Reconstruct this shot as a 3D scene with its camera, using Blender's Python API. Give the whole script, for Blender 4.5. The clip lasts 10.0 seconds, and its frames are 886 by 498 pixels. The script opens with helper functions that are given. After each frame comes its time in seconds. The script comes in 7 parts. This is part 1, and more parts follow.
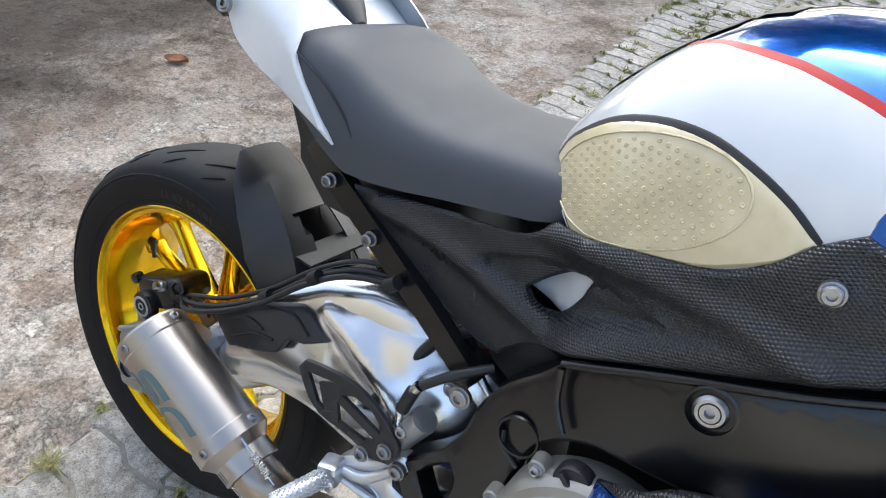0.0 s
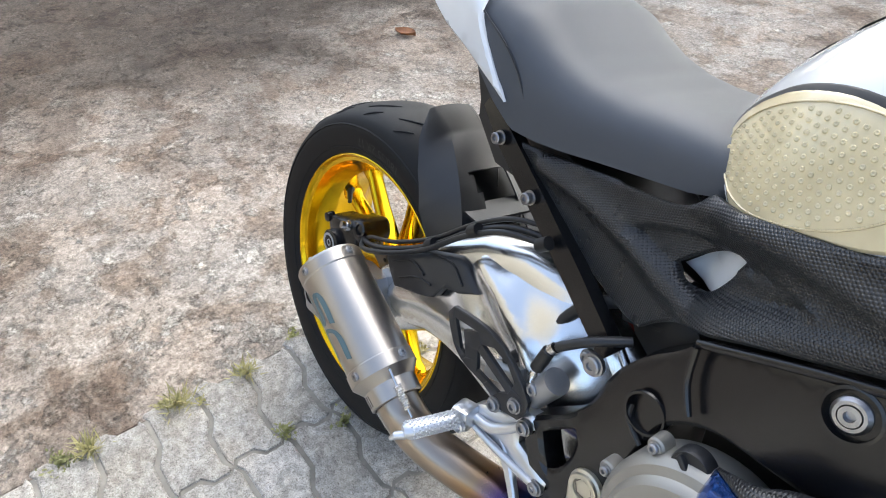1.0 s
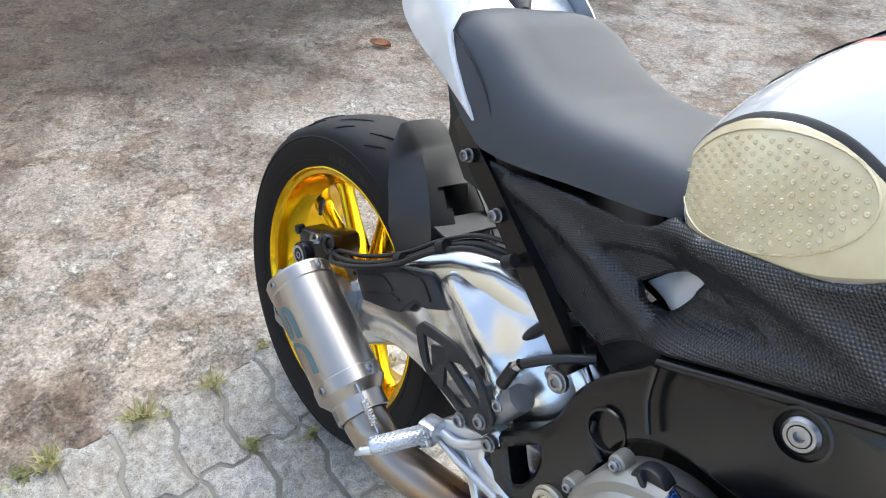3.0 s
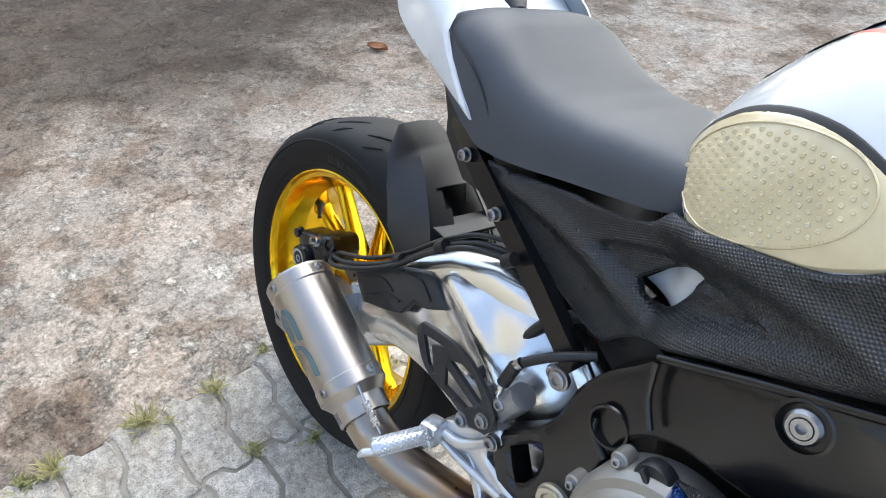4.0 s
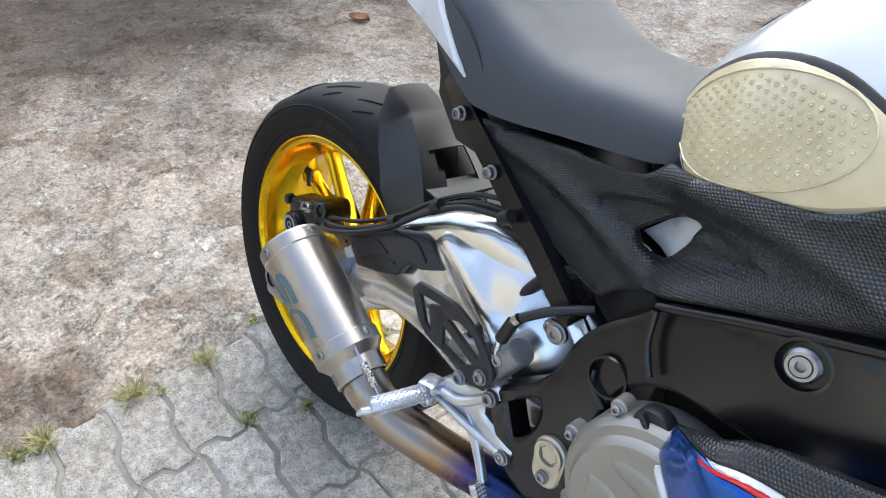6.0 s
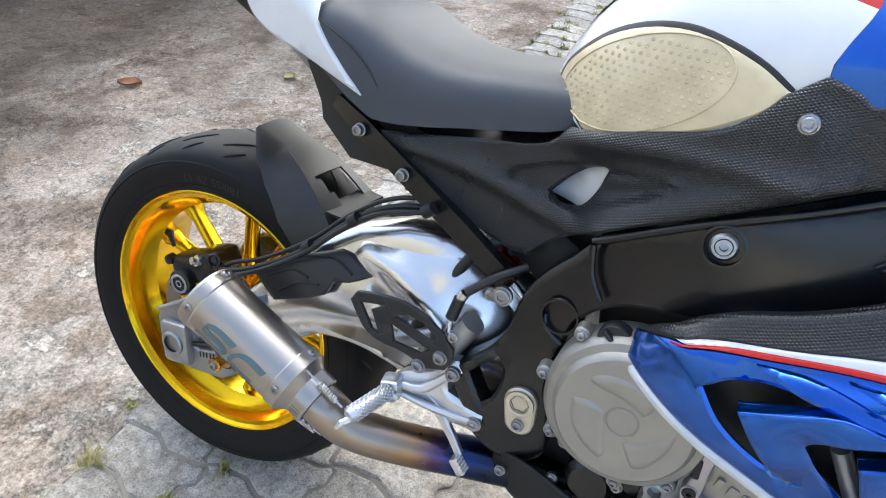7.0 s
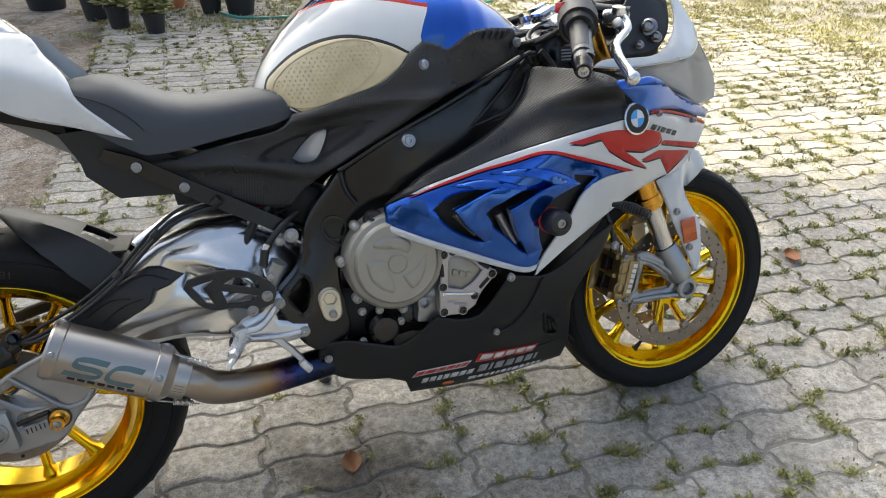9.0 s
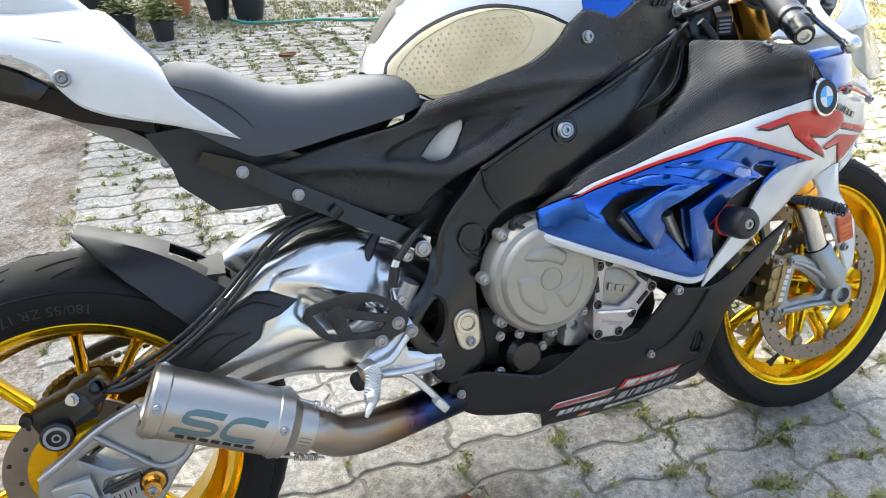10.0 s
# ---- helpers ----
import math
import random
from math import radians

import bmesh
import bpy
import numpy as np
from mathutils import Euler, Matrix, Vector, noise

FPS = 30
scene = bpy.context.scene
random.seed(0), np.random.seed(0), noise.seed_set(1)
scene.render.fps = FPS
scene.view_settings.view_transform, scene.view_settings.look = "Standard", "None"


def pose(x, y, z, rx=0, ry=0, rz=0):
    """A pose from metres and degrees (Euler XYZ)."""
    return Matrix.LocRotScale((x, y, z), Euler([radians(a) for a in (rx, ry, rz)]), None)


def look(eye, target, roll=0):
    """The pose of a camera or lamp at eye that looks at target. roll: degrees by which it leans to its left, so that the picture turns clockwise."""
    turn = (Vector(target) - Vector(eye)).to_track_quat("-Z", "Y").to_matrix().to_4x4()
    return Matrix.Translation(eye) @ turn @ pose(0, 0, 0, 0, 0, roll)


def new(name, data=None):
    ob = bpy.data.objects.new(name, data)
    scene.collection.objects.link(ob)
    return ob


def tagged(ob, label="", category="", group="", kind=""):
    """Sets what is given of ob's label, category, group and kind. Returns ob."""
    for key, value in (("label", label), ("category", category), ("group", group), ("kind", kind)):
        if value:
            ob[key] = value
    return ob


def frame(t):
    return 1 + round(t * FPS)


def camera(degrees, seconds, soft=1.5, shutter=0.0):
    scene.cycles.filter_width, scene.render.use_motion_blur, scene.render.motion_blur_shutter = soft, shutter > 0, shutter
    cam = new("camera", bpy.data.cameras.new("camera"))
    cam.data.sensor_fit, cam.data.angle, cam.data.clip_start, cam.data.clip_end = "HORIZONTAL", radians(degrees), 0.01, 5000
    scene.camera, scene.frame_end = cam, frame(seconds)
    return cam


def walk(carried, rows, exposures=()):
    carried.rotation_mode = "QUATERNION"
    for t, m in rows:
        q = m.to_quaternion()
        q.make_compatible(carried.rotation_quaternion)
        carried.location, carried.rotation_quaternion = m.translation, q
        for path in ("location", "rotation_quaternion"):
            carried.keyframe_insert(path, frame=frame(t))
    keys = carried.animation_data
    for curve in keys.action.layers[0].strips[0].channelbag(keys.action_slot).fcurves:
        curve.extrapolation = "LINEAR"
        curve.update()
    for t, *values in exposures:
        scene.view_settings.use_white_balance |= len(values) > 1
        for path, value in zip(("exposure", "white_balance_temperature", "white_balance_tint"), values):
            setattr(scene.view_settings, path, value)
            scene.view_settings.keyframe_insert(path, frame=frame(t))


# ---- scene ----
cam = camera(66.0, 10.0, soft=1.0)
PATH = [
    (0, (-0.084, -0.112, 1.169), (-0.812, 1.278, -0.07), 5.6),
    (0.5, (-0.044, -0.108, 1.151), (-1.095, 1.006, -0.137), 1.8),
    (1, (-0.02, -0.103, 1.154), (-1.185, 0.891, -0.132), -0.4),
    (1.5, (-0.008, -0.11, 1.155), (-1.176, 0.876, -0.134), -0.0),
    (2, (-0.015, -0.109, 1.157), (-1.183, 0.876, -0.134), 0.3),
    (2.5, (-0.019, -0.11, 1.164), (-1.146, 0.932, -0.119), 2.0),
    (2.7, (-0.017, -0.096, 1.164), (-1.146, 0.959, -0.106), 2.1),
    (4, (-0.013, -0.097, 1.161), (-1.147, 0.967, -0.097), 1.0),
    (4.5, (-0.002, -0.106, 1.146), (-1.113, 0.941, -0.147), 1.3),
    (5, (0.001, -0.108, 1.14), (-1.101, 0.927, -0.17), 1.3),
    (6.3, (-0.03, -0.132, 1.146), (-1.053, 0.986, -0.158), 1.7),
    (6.5, (-0.052, -0.167, 1.144), (-0.948, 1.084, -0.135), 1.7),
    (7, (-0.103, -0.288, 1.152), (-0.704, 1.185, -0.06), 1.4),
    (7.5, (-0.112, -0.428, 1.155), (-0.382, 1.215, 0.047), 2.5),
    (8, (-0.182, -0.596, 1.179), (-0.023, 1.081, 0.101), 3.4),
    (8.5, (-0.308, -0.721, 1.191), (0.192, 0.906, 0.142), 0.2),
    (9, (-0.431, -0.78, 1.206), (0.238, 0.818, 0.207), 1.0),
    (9.5, (-0.552, -0.665, 1.154), (0.201, 0.915, 0.185), 0.4),
    (10, (-0.594, -0.513, 1.111), (0.098, 1.086, 0.128), -0.5),
]
EXPOSURES = [(0, 2.15, 5950, 4), (1, 2.4, 6050, 4), (2.5, 2.35, 5900, 3), (5, 2.33, 5900, 3), (7, 2.35, 5900, 4), (8, 2.45, 6100, 4), (8.5, 2.08, 6250, 3), (9, 1.53, 6280, 3), (9.5, 1.95, 6120, 2), (10, 2.3, 5980, 2)]
walk(cam, [(t, look(eye, target, roll)) for t, eye, target, roll in PATH], EXPOSURES)

from mathutils.geometry import delaunay_2d_cdt

# ---------------------------------------------------------------- light
SUN_ELEV, SUN_AZ = 45.0, 100.0
GZ = 0.014
world = bpy.data.worlds.new("sky")
scene.world = world
world.use_nodes = True
wn = world.node_tree.nodes
sky = wn.new("ShaderNodeTexSky")
sky.sky_type, sky.sun_disc = "NISHITA", False
sky.sun_elevation, sky.sun_rotation = radians(SUN_ELEV), radians(90 - SUN_AZ)
sky.air_density, sky.dust_density, sky.ozone_density = 0.7, 7.0, 0.3
wn["Background"].inputs["Strength"].default_value = 0.13
haze = wn.new("ShaderNodeHueSaturation")
haze.inputs["Saturation"].default_value = 0.85
world.node_tree.links.new(sky.outputs[0], haze.inputs["Color"])
world.node_tree.links.new(haze.outputs[0], wn["Background"].inputs[0])
sun_way = Vector((math.cos(radians(SUN_AZ)) * math.cos(radians(SUN_ELEV)), math.sin(radians(SUN_AZ)) * math.cos(radians(SUN_ELEV)), math.sin(radians(SUN_ELEV))))
sun = new("sun", bpy.data.lights.new("sun", "SUN"))
sun.data.energy, sun.data.angle, sun.data.color = 3.0, radians(0.6), (1.0, 0.87, 0.66)
sun.matrix_world = look(sun_way * 20, (0, 0, 0))


# ---------------------------------------------------------------- materials
def mat(name, color, rough=0.5, metal=0.0, vary=0.08, scale=40.0, bump=0.0, bump_scale=200.0, rough_vary=0.1, coat=0.0, second=None, rand=0.0, spec=0.5):
    m = bpy.data.materials.new(name)
    m.use_nodes = True
    nt = m.node_tree
    n, l = nt.nodes, nt.links
    b = n["Principled BSDF"]
    b.inputs["Metallic"].default_value = metal
    b.inputs["Coat Weight"].default_value = coat
    b.inputs["Coat Roughness"].default_value = 0.04
    b.inputs["Specular IOR Level"].default_value = spec
    tc = n.new("ShaderNodeTexCoord")
    big = n.new("ShaderNodeTexNoise")
    big.inputs["Scale"].default_value, big.inputs["Detail"].default_value = scale * 0.12, 5
    fine = n.new("ShaderNodeTexNoise")
    fine.inputs["Scale"].default_value, fine.inputs["Detail"].default_value = scale, 8
    for t in (big, fine):
        l.new(tc.outputs["Object"], t.inputs["Vector"])
    mix = n.new("ShaderNodeMath")
    mix.operation = "MULTIPLY_ADD"
    l.new(big.outputs["Fac"], mix.inputs[0])
    mix.inputs[1].default_value = 0.6
    half = n.new("ShaderNodeMath")
    half.operation = "MULTIPLY"
    half.inputs[1].default_value = 0.4
    l.new(fine.outputs["Fac"], half.inputs[0])
    l.new(half.outputs[0], mix.inputs[2])
    ramp = n.new("ShaderNodeValToRGB")
    lo = [c * (1 - 2 * vary) for c in color]
    hi = [min(1, c * (1 + 2 * vary)) for c in (second or color)]
    ramp.color_ramp.elements[0].position, ramp.color_ramp.elements[1].position = 0.3, 0.7
    ramp.color_ramp.elements[0].color, ramp.color_ramp.elements[1].color = (*lo, 1), (*hi, 1)
    l.new(mix.outputs[0], ramp.inputs[0])
    out = ramp.outputs[0]
    if rand:
        info = n.new("ShaderNodeObjectInfo")
        hsv = n.new("ShaderNodeHueSaturation")
        mr = n.new("ShaderNodeMapRange")
        mr.inputs["To Min"].default_value, mr.inputs["To Max"].default_value = 1 - rand, 1 + rand
        l.new(info.outputs["Random"], mr.inputs["Value"])
        l.new(mr.outputs[0], hsv.inputs["Value"])
        l.new(out, hsv.inputs["Color"])
        out = hsv.outputs[0]
    l.new(out, b.inputs["Base Color"])
    mr = n.new("ShaderNodeMapRange")
    mr.inputs["To Min"].default_value, mr.inputs["To Max"].default_value = max(0.02, rough - rough_vary), min(1, rough + rough_vary)
    l.new(mix.outputs[0], mr.inputs["Value"])
    l.new(mr.outputs[0], b.inputs["Roughness"])
    if bump:
        bt = n.new("ShaderNodeTexNoise")
        bt.inputs["Scale"].default_value, bt.inputs["Detail"].default_value = bump_scale, 6
        l.new(tc.outputs["Object"], bt.inputs["Vector"])
        bn = n.new("ShaderNodeBump")
        bn.inputs["Strength"].default_value, bn.inputs["Distance"].default_value = bump, 0.002
        l.new(bt.outputs["Fac"], bn.inputs["Height"])
        l.new(bn.outputs[0], b.inputs["Normal"])
    return m


M_WHITE = mat("white_paint", (0.66, 0.68, 0.69), 0.14, vary=0.02, coat=0.7)
M_BLUE = mat("blue_metallic_paint", (0.0, 0.088, 0.47), 0.15, 0.85, vary=0.05, scale=300, coat=1.0)
M_RED = mat("red_paint", (0.47, 0.013, 0.011), 0.32, vary=0.04, coat=0.1, spec=0.35)
M_FRAME = mat("black_frame_paint", (0.006, 0.006, 0.0066), 0.24, vary=0.1, bump=0.07, bump_scale=700, rough_vary=0.06, spec=0.55)
M_MATTE = mat("matte_black_plastic", (0.014, 0.0145, 0.016), 0.43, vary=0.1, bump=0.08, bump_scale=1200, spec=0.5)
M_INNER = mat("black_inner_plastic", (0.005, 0.005, 0.0055), 0.55)
M_BELLY = mat("black_lower_fairing", (0.010, 0.0103, 0.0112), 0.5, vary=0.08, bump=0.05, bump_scale=1000, spec=0.4)
M_SEAT = mat("black_vinyl", (0.047, 0.053, 0.064), 0.52, vary=0.03, rough_vary=0.05, bump=0.10, bump_scale=1500, spec=0.5)
M_RUBBER = mat("tyre_rubber", (0.009, 0.009, 0.0095), 0.62, vary=0.15, bump=0.1, bump_scale=500, spec=0.22)
M_EMBOSS = mat("worn_tyre_lettering", (0.05, 0.049, 0.046), 0.7, vary=0.2, spec=0.2)
M_HOSE = mat("hose_rubber", (0.012, 0.012, 0.013), 0.42)
M_GOLD = mat("gold_anodised", (0.80, 0.51, 0.012), 0.17, 1.0, vary=0.05, scale=60)
M_GOLDFORK = mat("gold_fork_tube", (0.72, 0.36, 0.05), 0.25, 1.0, vary=0.05)
M_BRONZE = mat("bronze_caliper", (0.36, 0.27, 0.13), 0.42, 0.8, vary=0.08)
M_ALU = mat("polished_aluminium", (0.74, 0.74, 0.735), 0.23, 1.0, vary=0.03, scale=30, rough_vary=0.07)
M_CAST = mat("cast_aluminium", (0.37, 0.38, 0.39), 0.4, 0.85, vary=0.06, bump=0.06, bump_scale=900)
M_SILVER = mat("silver_rearset", (0.66, 0.67, 0.69), 0.32, 0.9, vary=0.05)
M_ENGINE = mat("magnesium_engine_cover", (0.33, 0.315, 0.28), 0.40, 0.6, vary=0.05, bump=0.10, bump_scale=900)
M_TI = mat("brushed_titanium", (0.44, 0.41, 0.375), 0.34, 1.0, vary=0.03, scale=40, rough_vary=0.05)
M_CHAMP = mat("champagne_anodised", (0.62, 0.58, 0.47), 0.35, 0.8, vary=0.04)
M_STEEL = mat("bright_steel", (0.6, 0.6, 0.6), 0.22, 1.0)
M_BOLT = mat("dull_zinc_screw", (0.33, 0.33, 0.34), 0.33, 1.0, vary=0.15, scale=200)
M_DISC = mat("brake_disc_steel", (0.26, 0.225, 0.19), 0.36, 0.85, vary=0.12)
M_PAD = mat("yellowed_silicone_pad", (0.60, 0.50, 0.29), 0.25, vary=0.1, scale=30, coat=0.4, second=(0.66, 0.58, 0.38))
M_ORANGE = mat("orange_reflector", (0.58, 0.10, 0.008), 0.22, coat=0.6)
M_MACHINED = mat("machined_grey_anodised", (0.40, 0.385, 0.41), 0.36, 0.9, vary=0.05)
M_PAPER = mat("grey_lettering", (0.3, 0.3, 0.31), 0.5)
M_TEAL = mat("dark_teal_lettering", (0.09, 0.15, 0.165), 0.35)
M_BADGE = mat("sky_blue_enamel", (0.03, 0.3, 0.7), 0.15, coat=1.0)


def heat_tint_material():
    """Titanium that turns straw, violet and blue along the pipe, where the heat was."""
    m = mat("heat_tinted_titanium", (0.5, 0.5, 0.5), 0.28, 1.0, rough_vary=0.05)
    n, l = m.node_tree.nodes, m.node_tree.links
    tc = n.new("ShaderNodeTexCoord")
    sp = n.new("ShaderNodeSeparateXYZ")
    mr = n.new("ShaderNodeMapRange")
    mr.inputs["From Min"].default_value, mr.inputs["From Max"].default_value = 0.33, 0.62
    r = n.new("ShaderNodeValToRGB")
    e = r.color_ramp.elements
    e[0].position, e[0].color = 0.0, (0.35, 0.30, 0.25, 1)
    e[1].position, e[1].color = 1.0, (0.03, 0.03, 0.035, 1)
    for p, c in ((0.28, (0.33, 0.27, 0.215, 1)), (0.42, (0.34, 0.22, 0.12, 1)), (0.52, (0.12, 0.07, 0.14, 1)), (0.6, (0.03, 0.05, 0.16, 1)), (0.75, (0.025, 0.035, 0.07, 1))):
        k = e.new(p)
        k.color = c
    l.new(tc.outputs["Object"], sp.inputs[0])
    l.new(sp.outputs["X"], mr.inputs["Value"])
    l.new(mr.outputs[0], r.inputs[0])
    l.new(r.outputs[0], n["Principled BSDF"].inputs["Base Color"])
    return m


M_TINT = heat_tint_material()


def carbon_material():
    """Black plastic with small raised scales in staggered rows."""
    m = mat("textured_black_plastic", (0.011, 0.0115, 0.013), 0.29, vary=0.05, spec=0.62)
    n, l = m.node_tree.nodes, m.node_tree.links

    def calc(op, a, b=None):
        nd = n.new("ShaderNodeMath")
        nd.operation = op
        for k, v in enumerate((a, b)):
            if isinstance(v, (int, float)):
                nd.inputs[k].default_value = v
            elif v is not None:
                l.new(v, nd.inputs[k])
        return nd.outputs[0]

    tc = n.new("ShaderNodeTexCoord")
    mp = n.new("ShaderNodeMapping")
    mp.inputs["Rotation"].default_value = (0, radians(24), 0)
    sp = n.new("ShaderNodeSeparateXYZ")
    l.new(tc.outputs["Object"], mp.inputs[0])
    l.new(mp.outputs[0], sp.inputs[0])
    v = calc("MULTIPLY", sp.outputs["Z"], 400.0)
    u = calc("ADD", calc("MULTIPLY", sp.outputs["X"], 310.0), calc("MULTIPLY", calc("FLOORED_MODULO", calc("FLOOR", v), 2.0), 0.5))
    du, dv = (calc("SUBTRACT", calc("FRACT", q), 0.5) for q in (u, v))
    far = calc("SQRT", calc("ADD", calc("MULTIPLY", du, du), calc("MULTIPLY", dv, dv)))
    dot = n.new("ShaderNodeMapRange")
    dot.interpolation_type = "SMOOTHSTEP"
    dot.inputs["From Min"].default_value, dot.inputs["From Max"].default_value = 0.18, 0.5
    dot.inputs["To Min"].default_value, dot.inputs["To Max"].default_value = 1.0, 0.0
    l.new(far, dot.inputs["Value"])
    bn = n.new("ShaderNodeBump")
    bn.inputs["Strength"].default_value, bn.inputs["Distance"].default_value = 0.62, 0.001
    l.new(dot.outputs[0], bn.inputs["Height"])
    l.new(bn.outputs[0], n["Principled BSDF"].inputs["Normal"])
    return m

M_CARBON = carbon_material()


def glass_material(name, color, clear):
    m = bpy.data.materials.new(name)
    m.use_nodes = True
    n, l = m.node_tree.nodes, m.node_tree.links
    b = n["Principled BSDF"]
    b.inputs["Base Color"].default_value = (*color, 1)
    b.inputs["Roughness"].default_value = 0.08
    tr = n.new("ShaderNodeBsdfTransparent")
    mx = n.new("ShaderNodeMixShader")
    mx.inputs[0].default_value = clear
    l.new(b.outputs[0], mx.inputs[1])
    l.new(tr.outputs[0], mx.inputs[2])
    l.new(mx.outputs[0], n["Material Output"].inputs["Surface"])
    return m


M_SCREEN = glass_material("smoked_screen", (0.34, 0.34, 0.33), 0.3)


# ---------------------------------------------------------------- mesh helpers
def part(name, bm, material, parent=None, label="", smooth=38):
    me = bpy.data.meshes.new(name)
    bmesh.ops.recalc_face_normals(bm, faces=bm.faces)
    bm.to_mesh(me)
    bm.free()
    me.materials.append(material)
    me.polygons.foreach_set("use_smooth", [True] * len(me.polygons))
    me.set_sharp_from_angle(angle=radians(smooth))
    ob = new(name, me)
    ob.parent = parent
    return tagged(ob, label)


def thing(name, label, category, m=Matrix(), group="", kind=""):
    ob = new(name)
    ob.empty_display_size = 0.1
    ob.matrix_world = m
    return tagged(ob, label, category, group, kind)


def surface(ctrl):
    """A smooth sheet y(x, z) through a few control points (thin plate)."""
    c = np.array(ctrl, float)
    k, xz = len(c), c[:, [0, 2]]

    def kern(r):
        return np.where(r > 0, r * r * np.log(r + 1e-12), 0)

    p = np.c_[np.ones(k), xz]
    a = np.block([[kern(np.linalg.norm(xz[:, None] - xz[None], axis=2)) + np.eye(k) * 2e-4, p], [p.T, np.zeros((3, 3))]])
    w = np.linalg.solve(a, np.r_[c[:, 1], 0, 0, 0])

    def f(x, z):
        q = np.c_[np.atleast_1d(x), np.atleast_1d(z)]
        return kern(np.linalg.norm(q[:, None] - xz[None], axis=2)) @ w[:k] + w[k] + q @ w[k + 1:]

    return f


def pts(text):
    return [tuple(float(v) for v in q.split(",")) for q in text.split()]


def smooth_loop(p, step, corner=48, closed=True):
    """Points along a curve through p that keeps its sharp corners."""
    p = [Vector(q) for q in p]
    n, out = len(p), []
    for i in range(n if closed else n - 1):
        a, b = p[i], p[(i + 1) % n]
        seg = b - a
        tang = []
        for j, q in ((i, a), ((i + 1) % n, b)):
            if not closed and j in (0, n - 1):
                tang.append(seg)
                continue
            u, v = q - p[j - 1], p[(j + 1) % n] - q
            sharp = u.length < 1e-9 or v.length < 1e-9 or math.degrees(u.angle(v)) > corner
            tang.append(seg if sharp else (u.normalized() + v.normalized()) * 0.5 * seg.length)
        k = max(1, math.ceil(seg.length / step))
        for s in range(k):
            t = s / k
            out.append(a * (2 * t**3 - 3 * t * t + 1) + tang[0] * (t**3 - 2 * t * t + t) + b * (3 * t * t - 2 * t**3) + tang[1] * (t**3 - t * t))
    if not closed:
        out.append(p[-1])
    return out


def inside(poly, q):
    x, y = q[:, 0], q[:, 1]
    hit = np.zeros(len(q), bool)
    for (x0, y0), (x1, y1) in zip(poly, np.roll(poly, -1, axis=0)):
        if y0 != y1:
            hit ^= ((y0 > y) != (y1 > y)) & (x < (x1 - x0) * (y - y0) / (y1 - y0) + x0)
    return hit


def edge_distance(loops, q):
    d = np.full(len(q), 9.0)
    for lp in loops:
        for a, b in zip(lp, np.roll(lp, -1, axis=0)):
            ab = b - a
            t = np.clip(((q - a) @ ab) / max(ab @ ab, 1e-12), 0, 1)
            d = np.minimum(d, np.linalg.norm(q - a - t[:, None] * ab, axis=1))
    return d


